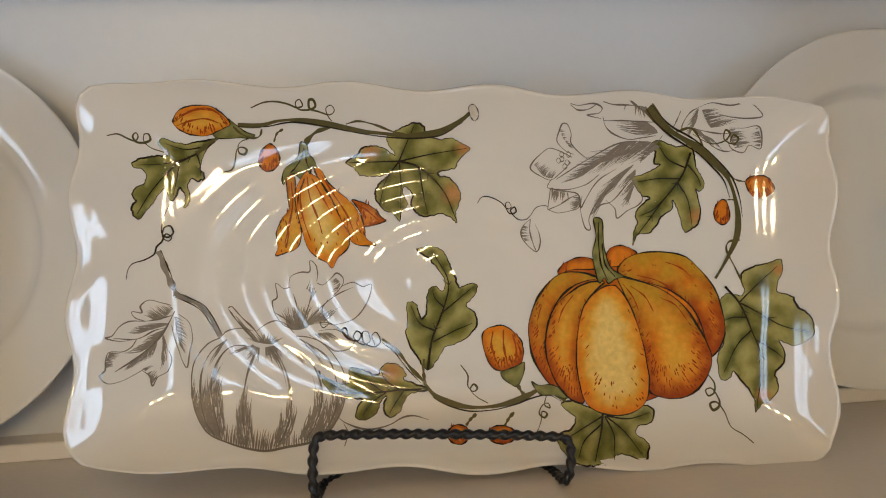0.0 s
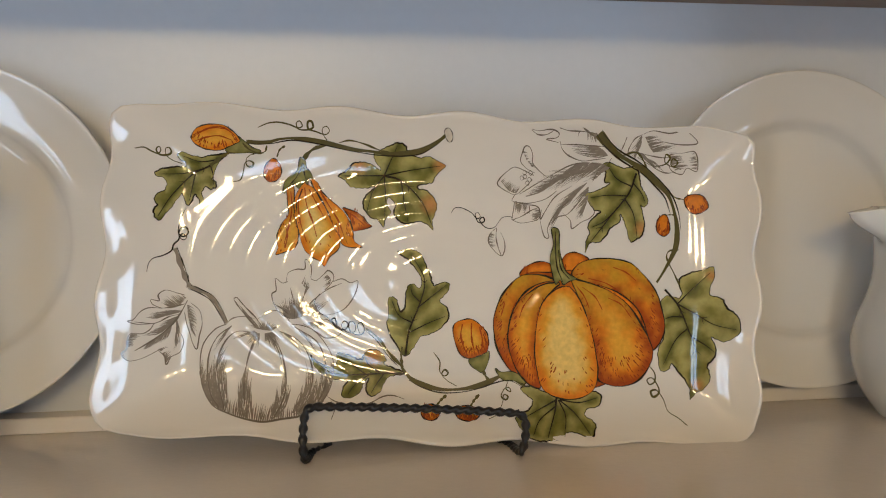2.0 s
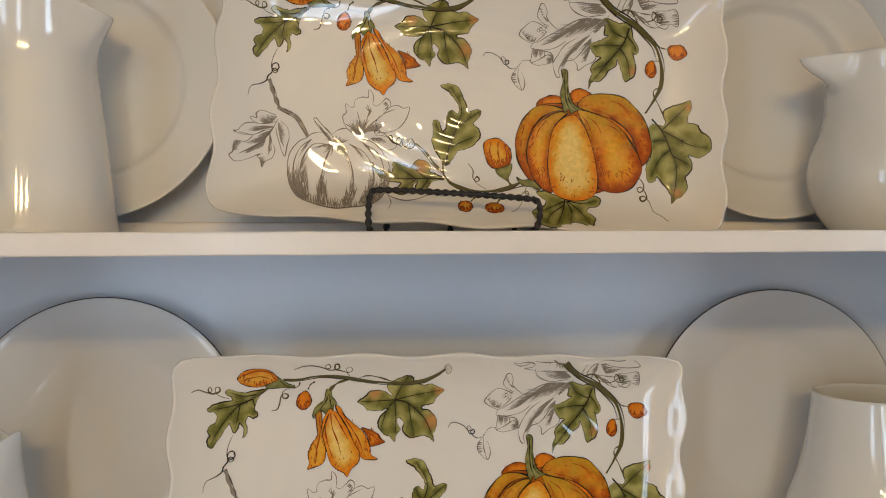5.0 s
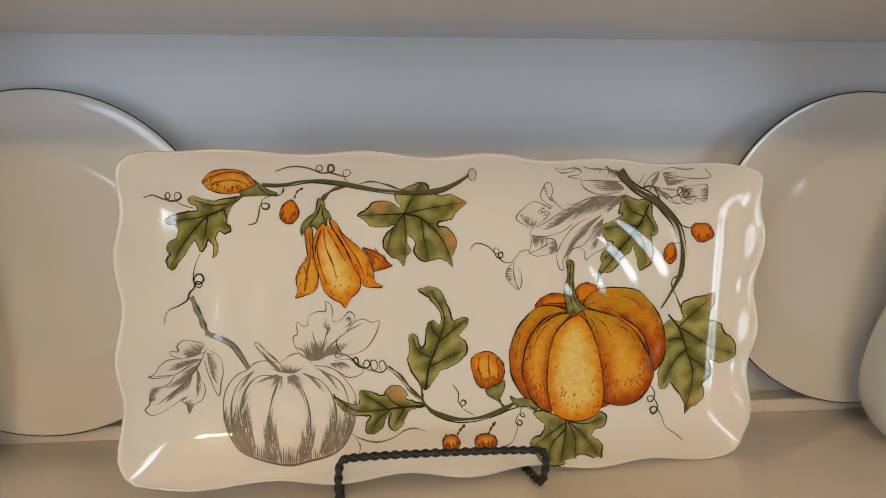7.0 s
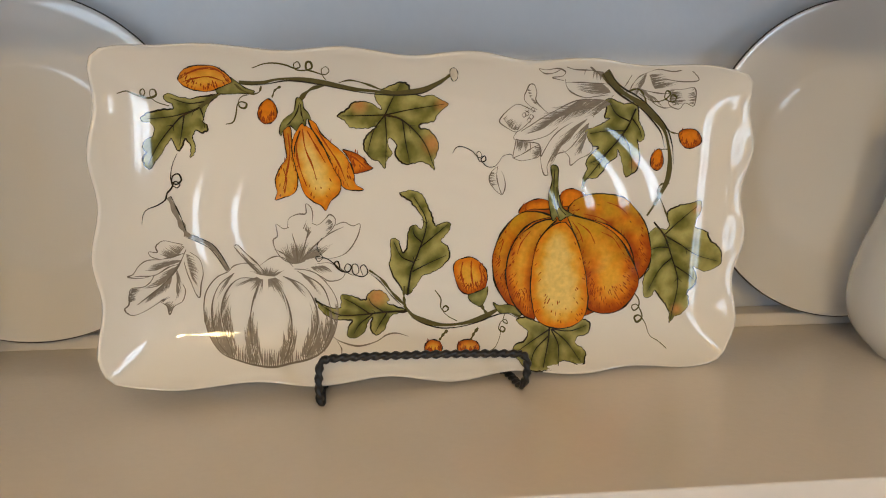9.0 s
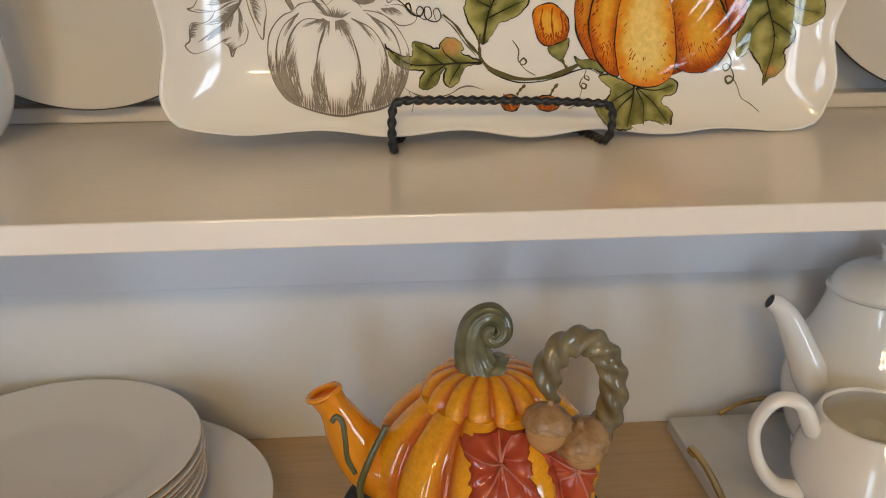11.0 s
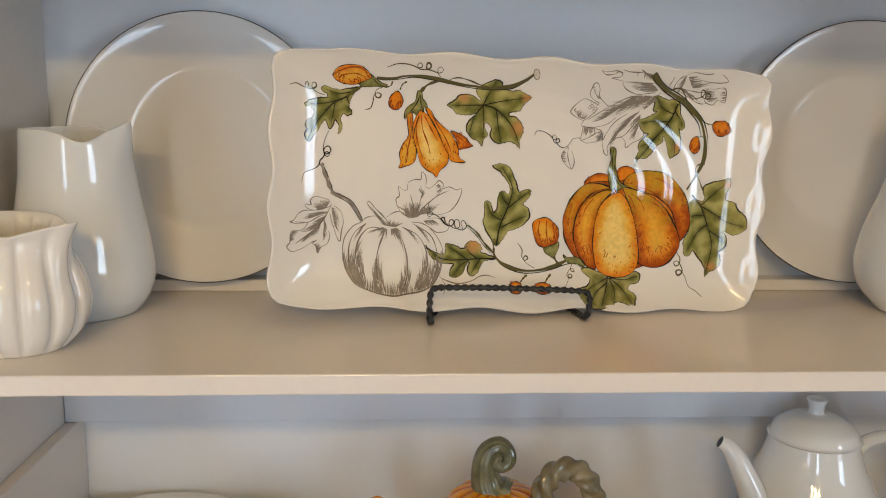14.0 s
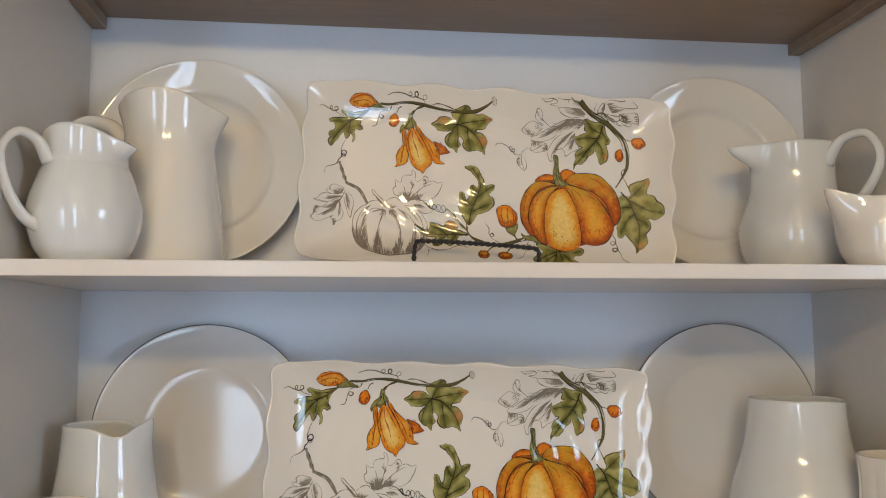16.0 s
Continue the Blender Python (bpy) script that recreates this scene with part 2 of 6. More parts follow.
part("side_liner", box_bm(XL + 0.0004, XL + 0.0135, YF - 0.008, -0.0006, ZC + 0.0004, ZS - 0.0004, 0.001), M_PAINT_SHADED, cab, smooth=False)
for z in (Z1, Z2):
    part("shelf", box_bm(XL + 0.0006, XR - 0.0006, YF, -0.0005, z - TH, z, 0.0012), M_PAINT, cab, "white painted shelf board", smooth=False)
    part("plate_ledge", box_bm(XL + 0.002, XR - 0.002, -0.024, -0.001, z + 0.0002, z + 0.012, 0.0015), M_PAINT, cab, smooth=False)
part("top_board", box_bm(XL + 0.0006, XR - 0.0006, YF, -0.0005, ZT, ZT + 0.018, 0.001), M_BROWN, cab, "brown wooden board closing the top", smooth=False)
for x0, x1 in ((XL + 0.0008, XL + 0.018), (XR - 0.018, XR - 0.0008)):
    part("cleat", box_bm(x0, x1, YF + 0.004, -0.001, ZT - 0.016, ZT - 0.0004, 0.001), M_BROWN, cab, "brown wooden cleat", smooth=False)
part("worktop", box_bm(XL - 0.02, XR + 0.02, -0.42, 0.0035, ZC - 0.03, ZC, 0.002), M_OAK, cab, "light oak worktop with straight grain", smooth=False)
part("base", box_bm(XL - 0.018, XR + 0.018, -0.40, 0.0, 0.0, ZC - 0.0305, 0.002), M_PAINT, cab, smooth=False)

# ---- rectangular platters ----
UC, VC, HU, HV = 0.0103, 0.1133, 0.2174, 0.1070
TILT = radians(0.75)


def rim_out(a):
    """The platter's outline at an angle: a rounded rectangle with a scalloped edge. Returns (u, v, wave)."""
    n = 20.0
    c, s = math.cos(a), math.sin(a)
    k = (abs(c / HU) ** n + abs(s / HV) ** n) ** (-1 / n)
    u, v = k * c, k * s
    along_top = abs(v) / HV > abs(u) / HU
    if along_top:
        ph = u / HU
        wave = math.cos(math.pi * (5.33 * (ph - 0.06) if v > 0 else 4.8 * (ph - 0.04))) * min(1.0, (1 - abs(ph)) * 5)
    else:
        ph = v / HV
        wave = math.cos(ph * math.pi * 3.4 + (1.0 if u > 0 else 2.2)) * min(1.0, (1 - abs(ph)) * 5)
    g = 1 + 0.0021 * wave / math.hypot(u, v)
    return u * g, v * g, wave


def dish_depth(u, v):
    """Height of the glazed face above the platter's middle plane at (u, v)."""
    x, y = u - UC, v - VC
    x, y = x * math.cos(TILT) + y * math.sin(TILT), -x * math.sin(TILT) + y * math.cos(TILT)
    ex, ey = max(0.0, 1 - (HU - abs(x)) / 0.052), max(0.0, 1 - (HV - abs(y)) / 0.044)
    e = min(1.0, (ex ** 6 + ey ** 6) ** (1 / 6))
    r = math.hypot(x, y * 1.75)
    ring = 0.00046 * math.cos(2 * math.pi * r / 0.0262) * min(1.0, 0.55 + r * 5) * min(1.0, max(0.0, (0.20 - r) / 0.05)) * (1 - e)
    return -0.009 + 0.021 * e * e * (1.25 - 0.25 * e) + ring


def platter_bm():
    bm = bmesh.new()
    SEG, RAD = 220, 56
    ca, sa = math.cos(TILT), math.sin(TILT)

    def place(a, f, lift=0.0, grow=0.0):
        ou, ov, wave = rim_out(a)
        L = math.hypot(ou, ov)
        ou, ov = ou * (f + grow / L), ov * (f + grow / L)
        u, v = UC + ou * ca - ov * sa, VC + ou * sa + ov * ca
        w = dish_depth(u, v) if f < 1.0 else 0.012
        w += 0.0021 * wave * max(0.0, (f - 0.94) / 0.06) ** 2
        return Vector((u, -(w + lift), v))

    angles = [2 * math.pi * k / SEG for k in range(SEG)]
    rings = []
    for i in range(1, RAD + 1):
        f = (i / RAD) ** 0.85
        rings.append([bm.verts.new(place(a, f)) for a in angles])
    for lift, grow in ((0.0008, 0.0011), (0.0002, 0.0024), (-0.0015, 0.0031), (-0.0034, 0.0026), (-0.0046, 0.0012)):
        rings.append([bm.verts.new(place(a, 1.0, lift, grow)) for a in angles])
    for f in (0.96, 0.9, 0.84, 0.78, 0.7, 0.55, 0.3, 0.08):
        rings.append([bm.verts.new(place(a, f, -0.0052)) for a in angles])
    c0 = bm.verts.new((UC, -dish_depth(UC, VC), VC))
    c1 = bm.verts.new((UC, -dish_depth(UC, VC) + 0.0052, VC))
    for r0, r1 in zip(rings, rings[1:]):
        for k in range(SEG):
            bm.faces.new((r0[k], r0[(k + 1) % SEG], r1[(k + 1) % SEG], r1[k]))
    for k in range(SEG):
        bm.faces.new((c0, rings[0][(k + 1) % SEG], rings[0][k]))
        bm.faces.new((c1, rings[-1][k], rings[-1][(k + 1) % SEG]))
    bmesh.ops.recalc_face_normals(bm, faces=bm.faces[:])
    return bm


def platter_pose(x, y, z, lean, yaw, roll):
    return Matrix.Translation((x, y, z)) @ Matrix.Rotation(yaw, 4, "Z") @ Matrix.Rotation(-lean, 4, "X") @ Matrix.Rotation(roll, 4, "Y")


POSE_A = platter_pose(0.0, -0.1094, 1.5414, 0.1022, -0.0520, 0.0619)
POSE_B = platter_pose(-0.0300, -0.1191, 1.2154, 0.0150, 0.1080, 0.0492)

platter = empty("serving_platter", POSE_A, "cream scalloped platter painted with pumpkins, on a black easel", "platter", "autumn platters")
part("dish", platter_bm(), M_CREAM, platter, "glossy cream stoneware with rippled well and scalloped rim")


# ---- painted decoration: thin glaze layers that follow the dish; millimetres on the face ----
INK, STEM, TAUPE, GREYINK = (0.026, 0.018, 0.007), (0.11, 0.092, 0.030), (0.27, 0.23, 0.18), (0.20, 0.165, 0.125)
DARKGREEN, GREEN, PALEGREEN, TAN = (0.075, 0.082, 0.016), (0.185, 0.172, 0.036), (0.43, 0.385, 0.125), (0.52, 0.25, 0.075)
RUST, ORANGE, GOLD, YELLOW, BUTTER = (0.36, 0.060, 0.006), (0.74, 0.215, 0.008), (0.56, 0.30, 0.016), (0.78, 0.39, 0.032), (0.86, 0.60, 0.17)
BASE = 0.00022


def painted_glaze():
    """Pigment under clear glaze: the colour of each brush mark, broken up by fine brush grain."""
    m = bpy.data.materials.new("painted_glaze")
    m.use_nodes = True
    n, l = m.node_tree.nodes, m.node_tree.links
    b = n["Principled BSDF"]
    b.inputs["Roughness"].default_value, b.inputs["Coat Weight"].default_value, b.inputs["Coat Roughness"].default_value = 0.07, 0.35, 0.04
    at, tc, nz, mr, mx = n.new("ShaderNodeAttribute"), n.new("ShaderNodeTexCoord"), n.new("ShaderNodeTexNoise"), n.new("ShaderNodeMapRange"), n.new("ShaderNodeMix")
    at.attribute_name = "pigment"
    nz.inputs["Scale"].default_value, nz.inputs["Detail"].default_value = 330, 4
    l.new(tc.outputs["Object"], nz.inputs["Vector"])
    mr.inputs["From Min"].default_value, mr.inputs["From Max"].default_value = 0.3, 0.7
    mr.inputs["To Min"].default_value, mr.inputs["To Max"].default_value = 0.90, 1.10
    l.new(nz.outputs[0], mr.inputs["Value"])
    mx.data_type, mx.blend_type = "RGBA", "MULTIPLY"
    mx.inputs["Factor"].default_value = 1.0
    l.new(at.outputs["Color"], mx.inputs["A"])
    l.new(mr.outputs[0], mx.inputs["B"])
    l.new(mx.outputs["Result"], b.inputs["Base Color"])
    return m


M_PIGMENT = painted_glaze()


def blend(a, b, f):
    f = min(1.0, max(0.0, f))
    return tuple(p + (q - p) * f for p, q in zip(a, b))


def blot(x, y, size, seed=0.0):
    """Smooth watercolour blotches between 0 and 1."""
    return 0.5 + 0.5 * noise.noise(Vector((x / size, y / size, seed * 7.3)))


def gap(p, lines):
    """Distance from a point to the nearest sample of some lines."""
    return min((p - q).length for line in lines for q in line)


def curve(pts, steps=7, closed=False):
    return [Vector((q.x, q.y)) for q in spline([(x, y, 0) for x, y in pts], steps, closed)]


class Motif:
    """One painted motif, gathered in one mesh."""

    def __init__(self, name):
        self.name, self.verts, self.faces, self.tints = name, [], [], []
        self.rnd = random.Random(sum(map(ord, name)))

    def vert(self, p, lift, tint):
        u, v = p[0] / 1000, p[1] / 1000
        self.verts.append((u, -(dish_depth(u, v) + BASE + lift * 0.00004), v))
        self.tints.append((*tint, 1.0))
        return len(self.verts) - 1

    def line(self, path, width, tint, lift=6):
        """A ribbon along a path; width is a function of 0..1."""
        prev, n = None, len(path)
        for i, q in enumerate(path):
            t = path[min(i + 1, n - 1)] - path[max(i - 1, 0)]
            if t.length < 1e-6:
                continue
            t = t.normalized()
            w = width(i / max(n - 1, 1)) / 2
            o = Vector((-t.y, t.x)) * w
            pair = (self.vert(q + o, lift, tint), self.vert(q - o, lift, tint))
            if prev:
                self.faces.append((prev[0], prev[1], pair[1], pair[0]))
            prev = pair

    def stroke(self, pts, w0, w1, tint, lift=8):
        """A brush line that swells and thins along its way."""
        path = curve(pts, 6)
        k = self.rnd.uniform(0, 6)
        self.line(path, lambda f: (w0 + (w1 - w0) * f) * (0.82 + 0.3 * math.sin(f * 17 + k)), tint, lift)

    def pen(self, pts, tint=GREYINK, width=0.62, lift=6):
        """A pen line with tapered ends."""
        path = curve(pts, 6)
        k = self.rnd.uniform(0, 6)
        width = width * 1.35
        self.line(path, lambda f: width * (0.35 + 0.65 * math.sin(math.pi * (0.06 + 0.9 * f))) * (0.85 + 0.3 * math.sin(f * 13 + k)), tint, lift)

    def hatch(self, a, b, count, tint=TAUPE, reach=0.6, width=0.58, lift=4):
        """Fine strokes from curve a towards curve b."""
        p, q = curve(a, 8), curve(b, 8)
        for _ in range(int(count * 1.4)):
            f = self.rnd.random()
            s = p[int(f * (len(p) - 1))]
            e = q[int(f * (len(q) - 1))]
            g = reach * self.rnd.uniform(0.35, 1.0)
            e = s.lerp(e, g)
            bow = Vector((-(e - s).y, (e - s).x)) * self.rnd.uniform(-0.06, 0.10)
            w = width * self.rnd.uniform(0.8, 1.5)
            self.line([s, s.lerp(e, 0.35) + bow, s.lerp(e, 0.7) + bow * 0.8, e], lambda f: w * (1 - 0.85 * f), tint, lift)

    def area(self, pts, tone, lift=0, step=1.9, waver=0.0):
        """A painted patch inside an outline; tone(point, distance from the edge) gives the pigment."""
        ring = curve(pts, 5, True)
        if waver:
            ring = [q + Vector((blot(q.x, q.y, 1.7, 1) - 0.5, blot(q.x, q.y, 1.7, 2) - 0.5)) * 2 * waver for q in ring]
        co = list(ring)
        lo = Vector((min(p.x for p in ring), min(p.y for p in ring)))
        hi = Vector((max(p.x for p in ring), max(p.y for p in ring)))
        row, y = 0, lo.y
        while y < hi.y:
            x = lo.x + (step / 2 if row % 2 else 0)
            while x < hi.x:
                q = Vector((x + self.rnd.uniform(-0.3, 0.3), y + self.rnd.uniform(-0.3, 0.3)))
                if gap(q, [ring]) > 0.7:
                    co.append(q)
                x += step
            y += step * 0.87
            row += 1
        n = len(ring)
        out, _, faces, *_ = delaunay_2d_cdt(co, [(i, (i + 1) % n) for i in range(n)], [], 1, 1e-5)
        index = [self.vert(p, lift, tone(p, gap(p, [ring]))) for p in out]
        self.faces += [tuple(index[i] for i in f) for f in faces]
        return ring

    def edge(self, ring, width, lift, tint=INK):
        k = self.rnd.uniform(0, 6)
        self.line(ring + ring[:2], lambda f: width * (0.30 + 0.85 * math.sin(f * 15 + k) ** 2 * (0.7 + 0.3 * math.sin(f * 60))), tint, lift)

    def leaf(self, pts, veins, tips=()):
        """A watercolour leaf: dark along the veins, pale towards the edge, some tips turning tan."""
        ribs = [curve(v, 6) for v in veins]
        s = self.rnd.uniform(0, 50)

        def tone(p, e):
            d = gap(p, ribs)
            c = blend(DARKGREEN, GREEN, d / 4.4 + blot(p.x, p.y, 6, s) * 0.8 - 0.30)
            c = blend(c, PALEGREEN, (d / 9.5) * 0.75 + (blot(p.x, p.y, 9, s + 3) - 0.5) * 2.1 - 0.06)
            if e < 3.6 and blot(p.x, p.y, 11, s + 5) > 0.44:
                c = blend(c, PALEGREEN, 0.85 - 0.24 * e)
            for x, y, r in tips:
                c = blend(c, TAN, 1.25 - (p - Vector((x, y))).length / r)
            return c

        ring = self.area(pts, tone, waver=0.8)
        self.edge(ring, 1.05, 3)
        for i, r in enumerate(ribs):
            w = 1.5 if i == 0 else 1.0
            self.line(r, lambda f: w * (1.0 - 0.75 * f), INK, 5)
            for k in range(8, len(r) - 6, 9):
                t = (r[k + 1] - r[k]).normalized()
                for sg in (-1, 1):
                    v = Vector((t.x * 0.75 - sg * t.y * 0.66, t.y * 0.75 + sg * t.x * 0.66)) * self.rnd.uniform(2.5, 5.5)
                    if gap(r[k] + v, [ring]) > 1.2:
                        self.line([r[k], r[k] + v * 0.5, r[k] + v], lambda f: 0.6 * (1 - 0.7 * f), INK, 4.5)

    def rib(self, pts, lift, core, mid, rim, top=None, rough=1.0):
        """One rib of a fruit or a petal: wet-in-wet from a dark rim to a bright core, dabbed dark towards its foot."""
        ys = [p[1] for p in pts]
        y0, y1 = min(ys), max(ys)
        xs = [p[0] for p in pts]
        half = (max(xs) - min(xs)) * 0.30
        s = self.rnd.uniform(0, 50)

        def tone(p, e):
            h = (p.y - y0) / (y1 - y0)
            f = e / half + (blot(p.x, p.y, 6, s) - 0.5) * 0.5 - 0.30 * max(0.0, 0.55 - h)
            c = blend(rim, mid, f * 2.0 + 0.02)
            if top is not None:
                c = blend(c, top, (h - 0.46) * 1.7 + 1.3 * (blot(p.x, p.y, 10, s + 2) - 0.5))
            c = blend(c, core, (f - 0.36) * 1.7 + (blot(p.x * 2.0, p.y * 0.5, 14, s + 9) - 0.5) * 0.45)
            return c

        ring = self.area(pts, tone, lift, 1.5, 0.25)
        self.edge(ring, 0.8 + 0.35 * rough, lift + 2)
        mid_p = sum(ring, Vector((0, 0))) / len(ring)
        for _ in range(int(190 * rough)):
            # dry brush dabs along the rim, thicker at the foot
            q = ring[self.rnd.randrange(len(ring))]
            h = (q.y - y0) / (y1 - y0)
            if self.rnd.random() < h * 1.05:
                continue
            a = q.lerp(mid_p, self.rnd.uniform(0.02, 0.46 * (1.15 - h)))
            L = self.rnd.uniform(1.2, 3.6)
            b = a + Vector(((mid_p.x - a.x) * 0.05, 1.0)).normalized() * L
            w = self.rnd.uniform(0.4, 1.15)
            self.line([a, a.lerp(b, 0.5), b], lambda f: w * math.sin(math.pi * (0.1 + 0.8 * f)), blend(RUST, INK, self.rnd.uniform(0, 0.35)), lift + 1.3)
        return ring

    def done(self, parent, label=""):
        me = bpy.data.meshes.new(self.name)
        me.from_pydata(self.verts, [], self.faces)
        col = me.attributes.new("pigment", "FLOAT_COLOR", "POINT")
        col.data.foreach_set("color", [c for t in self.tints for c in t])
        me.materials.append(M_PIGMENT)
        me.shade_smooth()
        bm = bmesh.new()
        bm.from_mesh(me)
        for f in bm.faces:
            f.normal_update()
            if f.normal.y > 0:
                f.normal_flip()
        bm.to_mesh(me)
        bm.free()
        ob = new(self.name, me)
        ob.parent = parent
        if label:
            tagged(ob, label)


m = Motif("painted_flower")
m.pen([(74.6, 187.7), (66.5, 191.1), (60.0, 192.4), (54.3, 188.1), (50.6, 184.0), (49.5, 179.9), (55.6, 175.9), (62.1, 173.7), (68.1, 178.3), (73.9, 184.6)])
m.pen([(75.3, 189.4), (69.6, 191.7), (64.3, 196.6), (65.1, 202.7), (66.3, 206.2), (69.5, 205.9), (72.4, 201.0), (72.9, 195.9), (78.2, 190.9), (84.3, 186.9)])
m.pen([(62.1, 173.7), (60.1, 169.0), (66.5, 167.9), (73.0, 168.2), (83.6, 171.5), (91.8, 177.9)])
m.pen([(65.3, 174.1), (76.3, 181.6), (88.1, 189.1), (99.8, 195.7), (110.0, 198.1), (119.4, 197.4)])
m.pen([(79.9, 158.8), (81.7, 150.9), (84.2, 144.7), (87.1, 144.7), (85.9, 150.9), (89.7, 159.3), (96.8, 167.7), (107.1, 178.2)])
m.pen([(81.4, 164.3), (80.5, 157.1), (84.1, 163.3), (90.8, 173.8), (102.3, 181.8)])
m.pen([(86.8, 153.1), (93.0, 159.3), (99.5, 161.5), (105.4, 167.9), (111.7, 176.3)])
m.pen([(96.2, 162.5), (102.0, 157.4), (103.4, 151.6), (109.8, 156.5), (116.0, 159.8), (119.1, 165.0), (114.1, 174.2)])
m.pen([(90.0, 210.7), (92.7, 205.7), (98.1, 201.8), (107.6, 199.1), (115.9, 200.2), (124.3, 201.7)])
m.pen([(90.7, 208.7), (102.2, 209.1), (113.0, 209.1), (121.8, 208.9)])
m.pen([(69.2, 216.8), (74.6, 216.1), (82.5, 217.4), (88.3, 215.6), (87.3, 212.6), (80.3, 211.3), (89.3, 209.7)])
m.pen([(88.3, 218.6), (95.0, 217.3), (105.6, 217.3), (114.5, 216.5)])
m.pen([(69.4, 216.2), (74.4, 213.7), (80.4, 214.3), (84.7, 216.9)])
m.pen([(102.1, 221.1), (110.2, 216.5), (123.6, 209.9), (134.8, 203.1)], width=0.9)
m.pen([(117.1, 185.8), (120.2, 192.8), (125.5, 197.6), (128.6, 201.9)])
m.pen([(136.5, 215.6), (135.4, 210.4), (133.9, 205.8)])
m.pen([(147.5, 218.0), (142.4, 214.8), (139.5, 208.5), (140.0, 204.3)])
m.pen([(147.5, 218.0), (154.1, 220.3), (165.7, 219.4), (175.9, 221.2), (183.1, 218.4), (187.4, 214.4), (177.9, 213.0), (166.3, 213.6), (156.5, 215.3)])
m.pen([(169.1, 207.5), (178.1, 207.8), (186.6, 209.2), (190.5, 204.0), (191.3, 196.5), (184.1, 198.4), (181.0, 194.0), (173.4, 195.9), (169.3, 201.1)])
m.pen([(145.8, 206.6), (156.6, 204.9), (165.9, 204.2), (174.5, 205.5)])
m.pen([(155.9, 200.7), (161.7, 196.6), (169.3, 194.3), (175.9, 195.3)])
m.hatch([(109.4, 191.8), (97.1, 187.3), (89.2, 182.9), (80.9, 176.6)], [(75.1, 190.8), (71.8, 183.5), (66.3, 175.2), (63.3, 169.5)], 70, reach=0.75)
m.hatch([(112.8, 184.6), (105.1, 176.1), (96.6, 169.8), (92.8, 163.4)], [(88.2, 167.5), (84.3, 157.2), (85.0, 148.8), (85.7, 145.1)], 60, reach=0.8)
m.hatch([(114.3, 181.6), (114.1, 174.2), (112.2, 168.0), (109.0, 163.8)], [(97.2, 163.5), (100.9, 158.4), (103.4, 153.2), (112.8, 158.7)], 40, reach=0.7)
m.hatch([(124.4, 197.5), (118.6, 198.4), (110.0, 198.1), (103.8, 196.9)], [(104.7, 180.2), (93.8, 180.0), (87.6, 173.7), (77.0, 173.4)], 60, reach=0.8)
m.hatch([(117.5, 208.7), (122.9, 205.8), (126.1, 202.8)], [(91.4, 209.8), (95.1, 204.8), (100.2, 201.9)], 36, reach=0.8)
m.hatch([(114.4, 216.7), (110.0, 217.1), (101.3, 217.5)], [(121.8, 208.9), (112.9, 209.5), (100.1, 209.1)], 22, reach=0.8)
m.hatch([(64.8, 203.7), (68.3, 197.8), (73.6, 192.8)], [(70.4, 203.9), (72.5, 197.9), (79.5, 189.9)], 18, reach=0.6)
m.hatch([(51.9, 182.0), (57.7, 176.0), (63.1, 174.7)], [(60.4, 190.3), (64.0, 186.4), (70.5, 185.5)], 22, reach=0.5)
m.hatch([(146.9, 217.0), (147.4, 210.8), (144.7, 206.6)], [(140.3, 206.4), (142.9, 202.3), (146.2, 199.3)], 40, reach=0.9)
m.hatch([(149.5, 216.1), (154.4, 210.1), (157.9, 207.1)], [(163.8, 218.7), (176.4, 216.1), (186.1, 214.8)], 44, reach=0.6)
m.hatch([(169.5, 206.4), (171.6, 201.2), (175.7, 196.0)], [(180.3, 207.9), (187.7, 203.9), (189.9, 197.5)], 34, reach=0.7)
m.hatch([(187.0, 208.1), (190.3, 202.9), (191.0, 197.6)], [(179.0, 205.7), (180.7, 201.5), (184.1, 198.4)], 18, reach=0.6)
m.hatch([(146.9, 206.7), (152.5, 203.7), (157.7, 201.8)], [(158.8, 198.6), (164.3, 195.6), (169.3, 194.3)], 30, reach=0.9)
m.hatch([(128.3, 195.6), (123.6, 192.3), (119.0, 187.9)], [(114.6, 197.2), (111.6, 191.9), (113.9, 184.7)], 30, reach=0.9)
m.pen([(66.8, 186.4), (68.1, 188.1), (69.8, 186.5), (68.5, 184.9), (66.8, 186.2)], width=0.45)
m.pen([(70.7, 189.2), (71.9, 190.9), (73.6, 189.3), (72.4, 187.6), (70.7, 189.0)], width=0.45)
m.pen([(70.2, 184.5), (71.5, 186.2), (73.2, 184.6), (71.9, 182.9), (70.2, 184.3)], width=0.45)
m.pen([(64.8, 185.4), (66.1, 187.0), (67.8, 185.5), (66.4, 183.8), (64.8, 185.2)], width=0.45)
m.pen([(68.7, 182.0), (70.1, 183.7), (71.7, 182.1), (70.4, 180.4), (68.7, 181.8)], width=0.45)
m.pen([(66.5, 189.1), (67.7, 190.8), (69.4, 189.2), (68.2, 187.5), (66.5, 188.9)], width=0.45)
m.done(platter, "grey sketched squash blossom")
m = Motif("painted_bud")
m.pen([(60.5, 155.7), (61.4, 164.0), (62.2, 168.7), (66.5, 167.1), (77.4, 166.3), (80.1, 162.3), (79.0, 157.1), (72.8, 154.9), (66.4, 153.8), (60.5, 155.7)])
m.hatch([(62.2, 168.0), (66.6, 166.7), (73.1, 166.2)], [(62.0, 155.7), (66.4, 154.4), (73.8, 155.3)], 26, reach=0.6)
